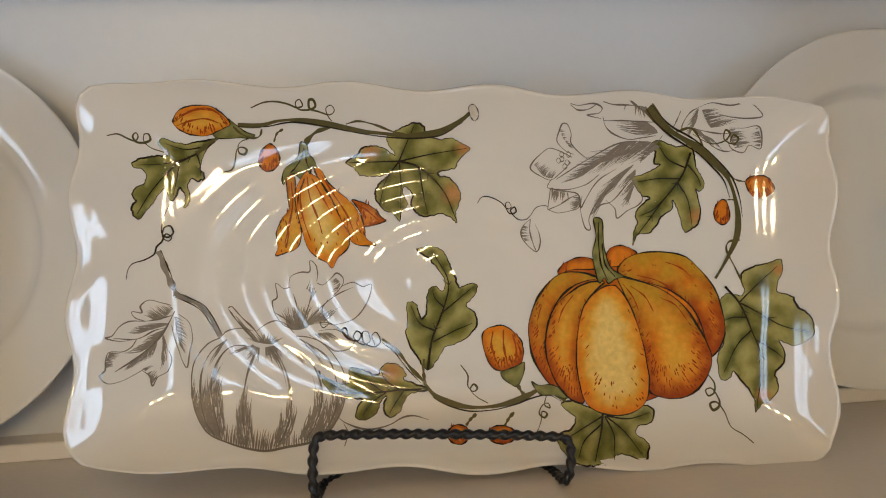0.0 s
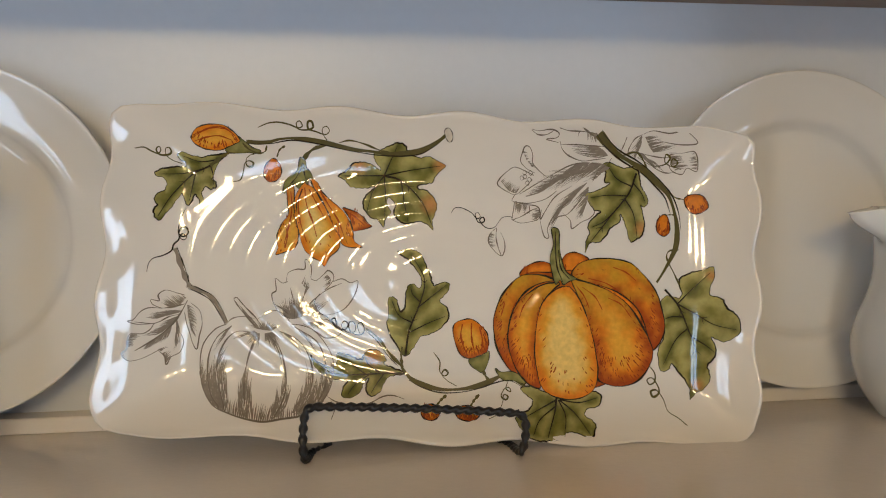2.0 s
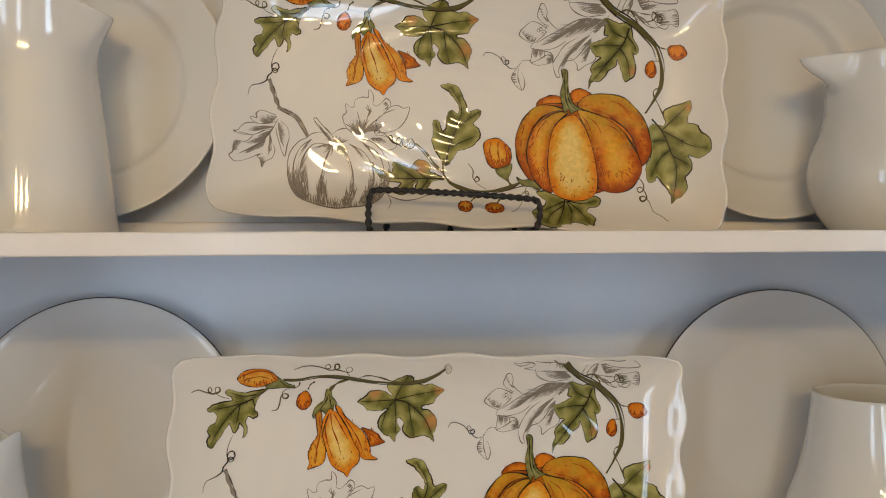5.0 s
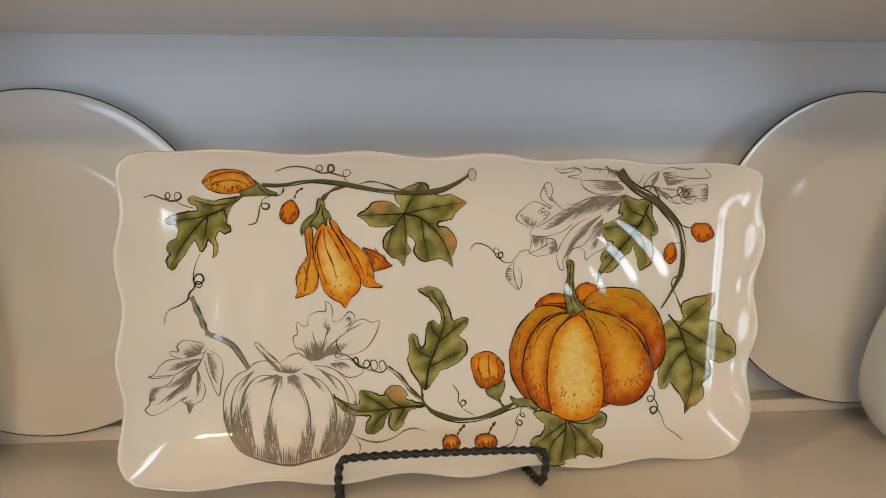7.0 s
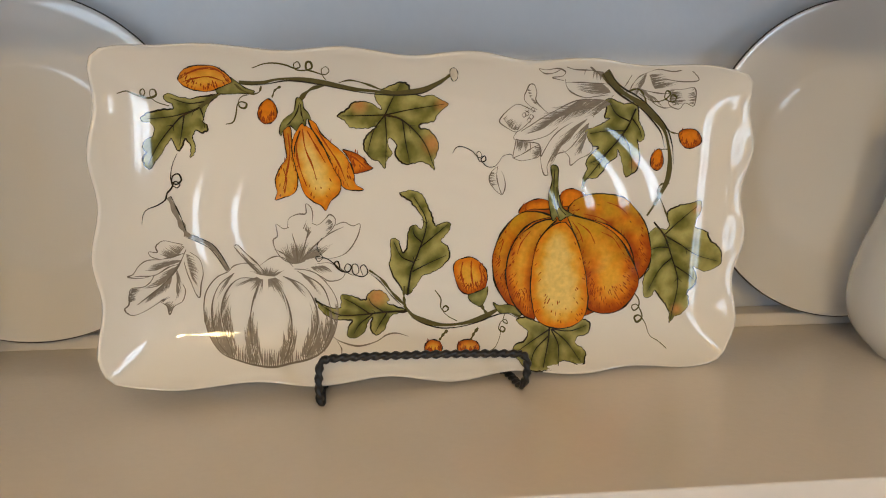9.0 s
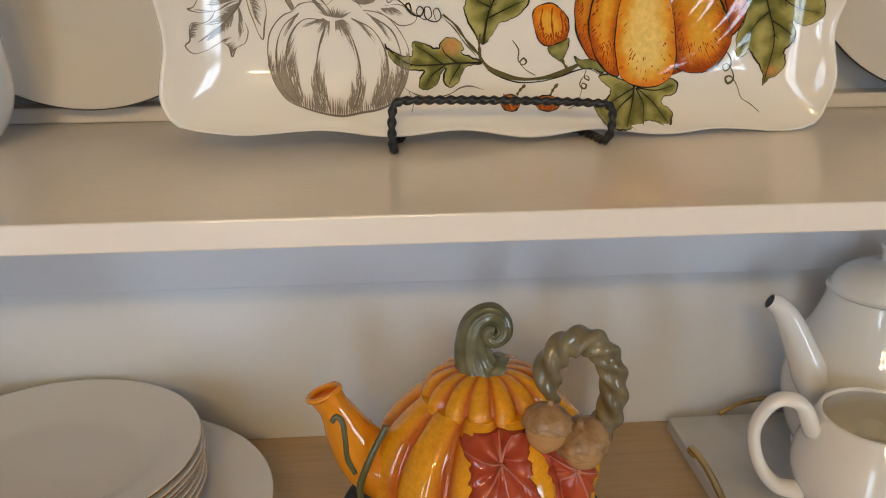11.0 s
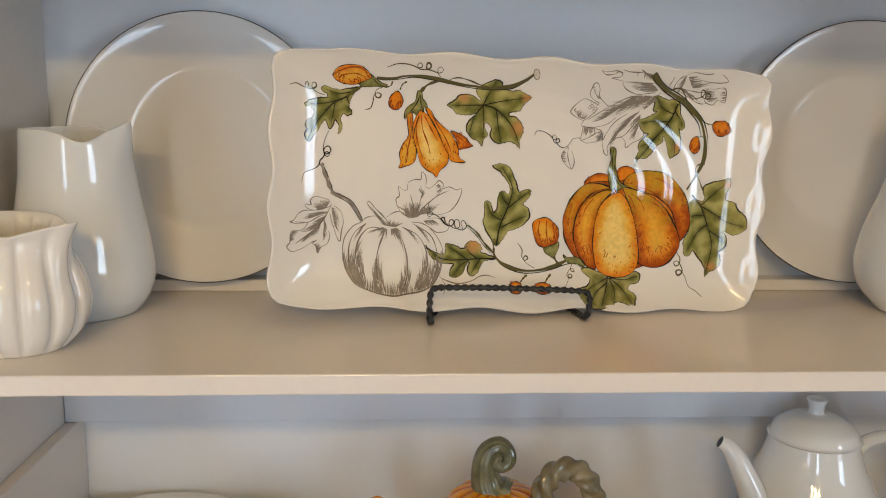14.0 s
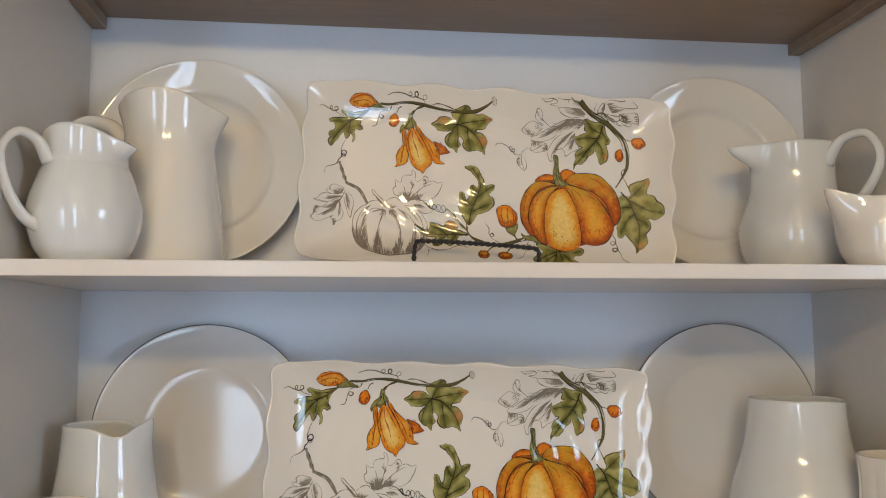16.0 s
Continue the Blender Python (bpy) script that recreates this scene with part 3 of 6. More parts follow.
m.hatch([(79.7, 163.3), (79.4, 159.2), (76.9, 156.0)], [(71.0, 164.1), (70.1, 161.0), (67.2, 157.9)], 20, reach=0.6)
m.pen([(60.5, 155.5), (67.2, 158.5), (74.2, 163.2), (79.2, 165.3)])
m.pen([(17.5, 158.1), (19.9, 161.8), (25.0, 162.2), (31.3, 159.4), (35.6, 155.4), (38.0, 156.5), (36.5, 159.4), (34.4, 158.0), (36.8, 152.7), (40.9, 153.4), (40.1, 156.5), (37.7, 154.0), (42.3, 149.3), (47.5, 149.4), (50.4, 152.6), (53.4, 156.7), (58.7, 158.1), (60.9, 156.7)], INK, width=0.55)
m.pen([(49.6, 149.5), (45.6, 145.3), (44.3, 140.2), (47.1, 135.1), (53.7, 130.0), (56.2, 135.1), (55.4, 141.3), (52.9, 146.4)])
m.pen([(49.8, 149.5), (49.8, 142.2), (51.7, 135.1), (53.7, 130.4)])
m.hatch([(45.6, 145.3), (44.7, 140.2), (47.5, 135.1)], [(50.1, 144.3), (50.3, 140.2), (51.3, 136.2)], 18, reach=0.8)
m.done(platter, "grey sketched bud on a tendril")
m = Motif("painted_leaf")
m.pen([(-159.8, 93.6), (-165.0, 94.9), (-171.8, 96.4), (-176.1, 93.0), (-175.3, 89.1), (-180.3, 89.7), (-178.7, 86.3), (-173.4, 84.2)])
m.pen([(-173.4, 84.2), (-181.2, 84.2), (-186.1, 81.2), (-189.4, 76.1), (-192.5, 74.8), (-185.5, 72.9), (-177.3, 74.1)])
m.pen([(-177.3, 74.1), (-179.8, 69.7), (-184.0, 67.0), (-190.4, 66.9), (-192.0, 62.5), (-192.1, 56.8), (-194.6, 53.6), (-190.7, 49.3), (-184.3, 50.4), (-177.6, 54.0), (-171.7, 57.9)])
m.pen([(-171.7, 57.9), (-173.9, 56.3), (-170.0, 52.8), (-168.4, 47.1), (-165.7, 52.2), (-160.4, 55.6), (-158.5, 62.4), (-160.2, 67.4)])
m.pen([(-155.5, 88.5), (-149.3, 83.5), (-147.2, 74.7), (-148.5, 66.9), (-149.5, 58.0), (-152.2, 61.1), (-154.8, 68.1), (-157.4, 75.1), (-159.1, 82.0)])
m.pen([(-157.8, 90.2), (-161.8, 81.2), (-167.1, 72.9), (-175.8, 64.3), (-187.4, 55.8)], width=1.0)
m.pen([(-159.0, 87.8), (-166.9, 85.4), (-173.4, 84.2)])
m.pen([(-161.8, 80.8), (-168.7, 78.8), (-177.3, 74.1), (-188.6, 74.6)])
m.hatch([(-159.0, 91.6), (-163.4, 86.1), (-168.6, 84.6)], [(-163.3, 94.8), (-173.6, 94.7), (-177.0, 88.4)], 50, reach=0.75)
m.hatch([(-160.9, 82.7), (-167.0, 80.6), (-173.8, 78.5)], [(-173.7, 83.8), (-183.7, 81.7), (-188.6, 76.5)], 60, reach=0.7)
m.hatch([(-161.8, 80.2), (-167.1, 73.5), (-172.3, 68.3)], [(-177.3, 73.6), (-184.0, 67.5), (-191.2, 64.2)], 55, reach=0.65)
m.hatch([(-190.4, 66.3), (-191.7, 62.4), (-192.1, 57.8)], [(-179.1, 65.8), (-184.0, 62.8), (-185.7, 59.3)], 30, reach=0.6)
m.hatch([(-167.1, 72.9), (-172.4, 66.7), (-179.2, 61.0)], [(-169.1, 58.5), (-177.6, 54.9), (-189.1, 50.4)], 60, reach=0.6)
m.hatch([(-163.9, 76.5), (-163.7, 69.6), (-164.1, 63.8)], [(-159.3, 65.4), (-160.3, 57.6), (-165.7, 52.2)], 36, reach=0.7)
m.hatch([(-173.4, 56.8), (-170.0, 52.8), (-168.4, 48.2)], [(-167.3, 60.3), (-165.6, 57.1), (-163.9, 55.0)], 22, reach=0.8)
m.hatch([(-157.8, 86.7), (-156.5, 78.9), (-153.9, 70.0)], [(-150.2, 83.5), (-147.9, 74.7), (-149.1, 61.0)], 46, reach=0.75)
m.stroke([(-168.0, 124.7), (-165.0, 118.0), (-162.2, 110.2), (-159.3, 104.4), (-157.0, 99.5)], 3.6, 4.2, TAUPE, 3)
m.stroke([(-157.7, 99.8), (-149.1, 96.6), (-141.9, 92.7), (-136.5, 85.4), (-131.1, 76.0)], 3.4, 2.6, TAUPE, 3)
m.pen([(-166.6, 125.6), (-163.8, 118.8), (-160.5, 111.1), (-157.6, 102.4)], INK, width=0.5, lift=9)
m.pen([(-156.2, 100.5), (-148.7, 97.7), (-141.0, 93.8), (-135.4, 86.3), (-130.0, 76.8)], INK, width=0.5, lift=9)
m.pen([(-158.0, 98.3), (-149.5, 95.0), (-142.7, 90.9), (-137.6, 84.4), (-132.2, 75.5)], INK, width=0.5, lift=9)
m.pen([(-162.5, 152.5), (-165.1, 146.0), (-166.4, 139.6), (-166.1, 134.9), (-163.1, 132.9), (-160.1, 135.7), (-161.8, 139.5), (-165.2, 138.2), (-165.8, 133.0), (-162.8, 130.7), (-161.0, 132.9), (-164.1, 134.8), (-166.2, 130.2), (-168.8, 127.2), (-170.0, 122.9), (-174.8, 119.5), (-180.6, 117.2), (-183.0, 113.7), (-183.8, 107.9)], INK, width=0.8)
m.done(platter, "grey sketched leaf on a branch")
m = Motif("painted_pumpkin")
m.pen([(-131.1, 75.4), (-138.5, 71.5), (-144.9, 62.9), (-146.9, 53.0), (-146.0, 41.2), (-142.2, 30.2), (-134.7, 21.5), (-123.6, 17.1), (-112.5, 14.3), (-101.3, 13.1), (-89.9, 15.1), (-78.4, 17.1), (-68.6, 21.7), (-61.4, 31.1), (-58.3, 42.1), (-58.9, 54.4), (-64.5, 64.8), (-72.5, 73.2), (-80.2, 76.3), (-87.9, 77.0)], width=0.85)
m.pen([(-131.1, 75.4), (-127.4, 79.3), (-120.0, 81.0), (-112.5, 79.6)])
m.pen([(-110.6, 79.6), (-105.0, 83.9), (-99.4, 85.7), (-93.7, 83.6), (-88.9, 78.5)])
m.pen([(-127.4, 74.4), (-136.7, 66.5), (-141.3, 54.8), (-141.4, 41.0), (-137.6, 28.4), (-131.0, 20.6)], width=0.8)
m.pen([(-112.5, 70.3), (-123.7, 70.7), (-131.1, 64.0), (-135.5, 51.6), (-134.0, 37.1), (-127.3, 18.8)], width=0.8)
m.pen([(-110.6, 69.5), (-114.4, 58.1), (-116.8, 44.1), (-116.2, 29.3), (-112.5, 15.1)], width=0.8)
m.pen([(-103.1, 69.4), (-95.4, 61.1), (-90.6, 47.2), (-89.2, 33.8), (-91.3, 23.4), (-95.6, 15.0)], width=0.8)
m.pen([(-95.5, 72.1), (-82.1, 65.7), (-74.2, 53.9), (-71.7, 39.8), (-74.8, 27.1), (-80.3, 17.7)], width=0.8)
m.pen([(-86.0, 75.4), (-70.4, 65.9), (-64.0, 52.6), (-62.7, 38.5), (-66.4, 27.7), (-71.5, 20.7)], width=0.8)
m.hatch([(-142.5, 33.4), (-140.5, 27.9), (-137.5, 24.3), (-134.4, 20.7)], [(-146.1, 51.3), (-146.2, 45.2), (-145.6, 39.3), (-143.9, 33.5)], 11, reach=0.75, width=0.62)
m.hatch([(-141.2, 33.4), (-139.3, 27.9), (-136.3, 24.2), (-133.1, 20.7)], [(-144.3, 51.3), (-144.4, 45.1), (-143.8, 39.3), (-142.1, 33.4)], 11, reach=0.75, width=0.62)
m.hatch([(-142.0, 39.8), (-139.5, 31.7), (-136.1, 25.6), (-132.0, 20.6)], [(-140.4, 60.7), (-142.6, 52.0), (-142.7, 42.4), (-140.4, 33.3)], 11, reach=0.75, width=0.62)
m.hatch([(-140.3, 39.7), (-137.8, 31.7), (-134.4, 25.5), (-130.3, 20.6)], [(-137.8, 60.6), (-140.3, 52.0), (-140.3, 42.3), (-138.0, 33.3)], 11, reach=0.75, width=0.62)
m.hatch([(-137.1, 33.2), (-135.2, 27.8), (-132.2, 24.1), (-129.2, 20.5)], [(-138.6, 51.1), (-138.6, 45.0), (-138.1, 39.1), (-136.4, 33.2)], 11, reach=0.75, width=0.62)
m.hatch([(-136.0, 33.2), (-133.9, 27.7), (-130.9, 24.1), (-127.7, 20.5)], [(-136.8, 51.1), (-136.8, 44.9), (-136.2, 39.0), (-134.5, 33.1)], 11, reach=0.75, width=0.62)
m.hatch([(-127.4, 74.4), (-128.7, 73.4), (-129.8, 72.2), (-131.1, 71.3)], [(-137.8, 63.6), (-139.8, 58.7), (-141.3, 53.6), (-141.4, 47.8)], 9, reach=0.8)
m.hatch([(-137.9, 42.8), (-137.0, 35.9), (-133.9, 27.2), (-130.7, 19.0)], [(-137.1, 61.0), (-138.9, 55.5), (-140.1, 49.6), (-139.4, 42.9)], 11, reach=0.75, width=0.62)
m.hatch([(-136.6, 42.8), (-135.7, 35.9), (-132.6, 27.2), (-129.4, 18.9)], [(-135.2, 60.9), (-137.1, 55.5), (-138.2, 49.5), (-137.5, 42.8)], 11, reach=0.75, width=0.62)
m.hatch([(-136.2, 50.3), (-135.3, 40.8), (-132.5, 30.3), (-128.3, 18.9)], [(-128.7, 67.4), (-133.4, 61.5), (-136.4, 52.9), (-135.9, 42.8)], 11, reach=0.75, width=0.62)
m.hatch([(-134.5, 50.2), (-133.6, 40.8), (-130.8, 30.2), (-126.6, 18.8)], [(-126.3, 67.4), (-131.0, 61.4), (-134.0, 52.8), (-133.5, 42.7)], 11, reach=0.75, width=0.62)
m.hatch([(-132.7, 42.7), (-131.6, 35.7), (-128.5, 27.0), (-125.5, 18.8)], [(-129.5, 60.8), (-131.4, 55.3), (-132.5, 49.3), (-131.8, 42.6)], 11, reach=0.75, width=0.62)
m.hatch([(-131.4, 42.6), (-130.3, 35.7), (-127.2, 27.0), (-124.0, 18.7)], [(-127.6, 60.7), (-129.5, 55.2), (-130.7, 49.3), (-129.9, 42.6)], 11, reach=0.75, width=0.62)
m.hatch([(-112.5, 70.3), (-114.0, 70.4), (-115.5, 70.4), (-117.0, 70.5)], [(-125.6, 69.2), (-128.7, 66.2), (-131.5, 63.0), (-133.4, 57.7)], 9, reach=0.8)
m.hatch([(-119.8, 31.2), (-118.7, 25.7), (-117.3, 20.4), (-115.8, 15.2)], [(-121.2, 46.9), (-121.7, 41.8), (-121.3, 36.3), (-121.1, 31.3)], 11, reach=0.75, width=0.62)
m.hatch([(-118.5, 31.2), (-117.4, 25.6), (-116.0, 20.4), (-114.5, 15.2)], [(-119.3, 46.9), (-119.8, 41.7), (-119.5, 36.3), (-119.3, 31.2)], 11, reach=0.75, width=0.62)
m.hatch([(-117.4, 36.9), (-117.2, 29.6), (-115.3, 22.2), (-113.4, 15.1)], [(-116.3, 55.3), (-117.6, 47.4), (-118.0, 39.2), (-117.6, 31.1)], 11, reach=0.75, width=0.62)
m.hatch([(-115.7, 36.9), (-115.5, 29.5), (-113.6, 22.1), (-111.7, 15.1)], [(-113.8, 55.2), (-115.1, 47.3), (-115.5, 39.1), (-115.1, 31.1)], 11, reach=0.75, width=0.62)
m.hatch([(-114.4, 31.0), (-113.2, 25.5), (-111.9, 20.2), (-110.6, 15.0)], [(-113.4, 46.6), (-114.0, 41.5), (-113.6, 36.1), (-113.4, 31.0)], 11, reach=0.75, width=0.62)
m.hatch([(-113.1, 31.0), (-111.9, 25.4), (-110.6, 20.2), (-109.1, 15.0)], [(-111.6, 46.6), (-112.1, 41.4), (-111.7, 36.0), (-111.5, 31.0)], 11, reach=0.75, width=0.62)
m.hatch([(-110.6, 69.5), (-111.0, 68.3), (-111.4, 67.1), (-111.8, 65.8)], [(-114.4, 58.1), (-115.1, 53.4), (-116.1, 48.5), (-116.8, 44.1)], 9, reach=0.8)
m.hatch([(-93.9, 27.6), (-95.1, 23.0), (-97.0, 18.9), (-99.0, 15.1)], [(-95.2, 43.8), (-94.6, 37.8), (-94.6, 32.3), (-95.4, 27.6)], 11, reach=0.75, width=0.62)
m.hatch([(-92.6, 27.5), (-93.8, 22.9), (-95.7, 18.9), (-97.7, 15.0)], [(-93.3, 43.7), (-92.7, 37.7), (-92.7, 32.3), (-93.5, 27.6)], 11, reach=0.75, width=0.62)
m.hatch([(-90.4, 32.7), (-91.6, 26.1), (-93.8, 20.3), (-96.5, 15.0)], [(-94.3, 54.2), (-91.7, 44.5), (-90.8, 35.1), (-91.8, 27.5)], 11, reach=0.75, width=0.62)
m.hatch([(-88.7, 32.7), (-89.9, 26.1), (-92.1, 20.2), (-94.8, 14.9)], [(-91.9, 54.1), (-89.2, 44.4), (-88.3, 35.0), (-89.3, 27.4)], 11, reach=0.75, width=0.62)
m.hatch([(-88.5, 27.4), (-89.6, 22.8), (-91.5, 18.7), (-93.7, 14.9)], [(-87.3, 43.6), (-86.7, 37.6), (-86.6, 32.1), (-87.6, 27.4)], 11, reach=0.75, width=0.62)
m.hatch([(-87.0, 27.3), (-88.2, 22.8), (-90.2, 18.7), (-92.2, 14.9)], [(-85.4, 43.5), (-84.8, 37.5), (-84.6, 32.0), (-85.7, 27.3)], 11, reach=0.75, width=0.62)
m.hatch([(-103.1, 69.4), (-102.1, 68.3), (-101.0, 67.1), (-100.0, 66.1)], [(-94.3, 57.6), (-92.1, 51.9), (-90.4, 46.1), (-90.0, 40.3)], 9, reach=0.8)
m.hatch([(-77.1, 32.1), (-78.7, 26.5), (-81.3, 22.2), (-83.7, 17.8)], [(-78.6, 50.4), (-77.6, 44.0), (-77.2, 37.9), (-78.6, 32.1)], 11, reach=0.75, width=0.62)
m.hatch([(-75.7, 32.1), (-77.4, 26.5), (-80.0, 22.1), (-82.4, 17.7)], [(-76.6, 50.3), (-75.6, 43.9), (-75.3, 37.8), (-76.7, 32.1)], 11, reach=0.75, width=0.62)
m.hatch([(-72.9, 38.5), (-74.9, 30.4), (-77.8, 23.6), (-81.2, 17.7)], [(-79.5, 60.0), (-75.1, 50.9), (-73.3, 41.2), (-74.9, 32.0)], 11, reach=0.75, width=0.62)
m.hatch([(-71.2, 38.5), (-73.2, 30.4), (-76.1, 23.5), (-79.5, 17.6)], [(-77.0, 59.9), (-72.6, 50.9), (-70.7, 41.1), (-72.4, 32.0)], 11, reach=0.75, width=0.62)
m.hatch([(-71.4, 31.9), (-73.1, 26.3), (-75.7, 22.0), (-78.4, 17.6)], [(-70.6, 50.2), (-69.5, 43.7), (-69.2, 37.6), (-70.6, 31.9)], 11, reach=0.75, width=0.62)
m.hatch([(-70.2, 31.9), (-71.7, 26.3), (-74.4, 21.9), (-76.8, 17.5)], [(-68.6, 50.2), (-67.6, 43.6), (-67.2, 37.6), (-68.7, 31.9)], 11, reach=0.75, width=0.62)
m.hatch([(-95.5, 72.1), (-93.8, 71.3), (-91.9, 70.4), (-90.2, 69.6)], [(-80.1, 62.8), (-76.8, 57.9), (-74.0, 52.6), (-72.9, 46.5)], 9, reach=0.8)
m.hatch([(-68.5, 32.0), (-70.3, 27.3), (-72.8, 24.1), (-75.0, 20.8)], [(-68.6, 48.9), (-68.2, 42.7), (-68.4, 37.0), (-70.1, 32.1)], 11, reach=0.75, width=0.62)
m.hatch([(-67.1, 32.0), (-69.0, 27.2), (-71.4, 24.0), (-73.6, 20.7)], [(-66.7, 48.9), (-66.2, 42.6), (-66.5, 37.0), (-68.1, 32.0)], 11, reach=0.75, width=0.62)
m.hatch([(-64.1, 37.4), (-66.4, 30.5), (-69.2, 25.2), (-72.5, 20.7)], [(-68.6, 59.2), (-65.1, 49.7), (-64.3, 39.9), (-66.3, 32.0)], 11, reach=0.75, width=0.62)
m.hatch([(-62.3, 37.4), (-64.6, 30.5), (-67.5, 25.1), (-70.7, 20.6)], [(-66.0, 59.1), (-62.6, 49.6), (-61.7, 39.8), (-63.8, 31.9)], 11, reach=0.75, width=0.62)
m.hatch([(-62.8, 31.9), (-64.7, 27.1), (-67.1, 23.9), (-69.4, 20.6)], [(-60.8, 48.8), (-60.1, 42.4), (-60.4, 36.8), (-62.0, 31.8)], 11, reach=0.75, width=0.62)
m.hatch([(-61.4, 31.8), (-63.3, 27.0), (-65.8, 23.8), (-68.2, 20.6)], [(-58.8, 48.7), (-58.1, 42.3), (-58.4, 36.7), (-60.1, 31.8)], 11, reach=0.75, width=0.62)
m.hatch([(-86.0, 75.4), (-83.8, 74.1), (-81.9, 72.9), (-79.8, 71.6)], [(-68.8, 62.6), (-66.2, 57.1), (-64.0, 51.4), (-63.3, 45.3)], 9, reach=0.8)
m.hatch([(-140.4, 27.6), (-131.0, 19.8), (-119.9, 15.8), (-108.7, 13.9), (-97.5, 13.5)], [(-142.3, 41.1), (-133.1, 35.2), (-120.0, 31.2), (-108.7, 29.1), (-95.4, 28.7)], 95, reach=0.7, width=0.65)
m.hatch([(-97.5, 13.5), (-86.1, 15.6), (-74.5, 18.6), (-64.5, 25.8), (-60.0, 36.6)], [(-95.4, 28.7), (-86.8, 30.1), (-76.1, 33.3), (-67.2, 38.7), (-64.3, 48.4)], 80, reach=0.7, width=0.65)
m.hatch([(-146.4, 41.2), (-143.7, 32.9), (-139.4, 26.7)], [(-145.0, 56.9), (-142.3, 48.8), (-137.7, 40.9)], 40, reach=0.7)
m.hatch([(-58.4, 50.4), (-58.7, 40.2), (-62.0, 31.1)], [(-62.5, 58.6), (-64.3, 50.5), (-66.2, 42.4)], 30, reach=0.6)
m.hatch([(-107.8, 72.9), (-105.0, 72.2), (-101.2, 72.2)], [(-120.0, 76.1), (-105.0, 80.9), (-91.7, 76.6)], 44, reach=0.8)
m.hatch([(-112.5, 71.5), (-110.6, 70.3), (-108.7, 69.8)], [(-122.8, 66.3), (-116.3, 58.1), (-108.7, 57.9)], 26, reach=0.8)
m.hatch([(-105.0, 70.2), (-103.1, 70.6), (-99.3, 71.4)], [(-105.0, 59.8), (-95.4, 57.4), (-84.0, 65.4)], 26, reach=0.8)
m.pen([(-127.3, 92.0), (-122.7, 86.0), (-116.3, 79.0), (-111.6, 73.9)], width=0.8)
m.pen([(-124.6, 92.9), (-119.0, 87.0), (-112.5, 81.0), (-107.8, 74.9)], width=0.8)
m.pen([(-127.7, 92.4), (-125.9, 93.5), (-124.0, 92.7)])
m.hatch([(-117.2, 81.0), (-112.5, 74.9), (-108.8, 72.9)], [(-125.5, 91.0), (-122.7, 88.0), (-120.0, 85.0)], 26, reach=0.8)
m.done(platter, "grey sketched pumpkin with brush hatching")
m = Motif("painted_flower")
m.pen([(-88.9, 80.5), (-95.6, 83.6), (-100.3, 89.7), (-102.2, 96.6), (-99.4, 99.6), (-100.4, 107.5), (-95.7, 104.6), (-91.9, 105.6)])
m.pen([(-92.9, 105.2), (-92.0, 111.5), (-86.3, 114.4), (-81.0, 114.9), (-81.1, 121.2), (-77.8, 119.2), (-76.4, 114.3), (-76.7, 108.9)])
m.pen([(-76.7, 108.3), (-72.9, 107.3), (-68.2, 111.4), (-65.3, 114.4), (-61.8, 112.3), (-61.3, 108.3), (-64.2, 103.8), (-67.0, 101.0)])
m.pen([(-61.7, 107.0), (-55.5, 109.2), (-49.6, 106.8), (-44.7, 108.2), (-45.5, 101.1), (-49.3, 93.1), (-55.1, 87.2), (-64.8, 84.1), (-74.5, 84.4)])
m.pen([(-74.5, 80.4), (-64.8, 81.1), (-56.9, 76.9), (-53.9, 73.8), (-56.8, 69.9), (-64.6, 68.6), (-70.5, 72.2), (-80.2, 77.8)])
m.pen([(-86.0, 81.5), (-87.1, 91.6), (-90.0, 101.6)])
m.pen([(-85.1, 81.5), (-81.4, 93.5), (-78.6, 105.3)])
m.pen([(-83.8, 82.5), (-74.6, 93.3), (-65.1, 101.4), (-55.4, 106.2)])
m.pen([(-101.3, 90.7), (-95.6, 87.6), (-89.9, 83.5)])
m.hatch([(-90.8, 81.5), (-87.0, 80.5), (-83.2, 81.9)], [(-100.4, 95.6), (-93.8, 101.6), (-88.1, 101.6)], 60, reach=0.7)
m.hatch([(-87.9, 80.5), (-84.5, 81.1), (-81.3, 82.5)], [(-86.2, 101.5), (-79.5, 103.4), (-68.9, 99.3)], 60, reach=0.65)
m.hatch([(-83.2, 82.5), (-76.5, 84.5), (-70.7, 85.3)], [(-68.9, 98.3), (-61.2, 99.4), (-49.5, 104.2)], 40, reach=0.6)
m.hatch([(-82.4, 104.4), (-79.5, 101.4), (-80.4, 97.4)], [(-79.6, 113.3), (-77.7, 109.3), (-74.8, 105.3)], 22, reach=0.7)
m.hatch([(-65.3, 111.4), (-62.9, 108.4), (-64.2, 105.0)], [(-69.1, 108.4), (-68.1, 105.4), (-69.0, 102.4)], 16, reach=0.8)
m.hatch([(-78.3, 78.4), (-72.6, 79.0), (-68.7, 79.2)], [(-68.5, 70.7), (-60.7, 70.6), (-55.8, 72.8)], 30, reach=0.6)
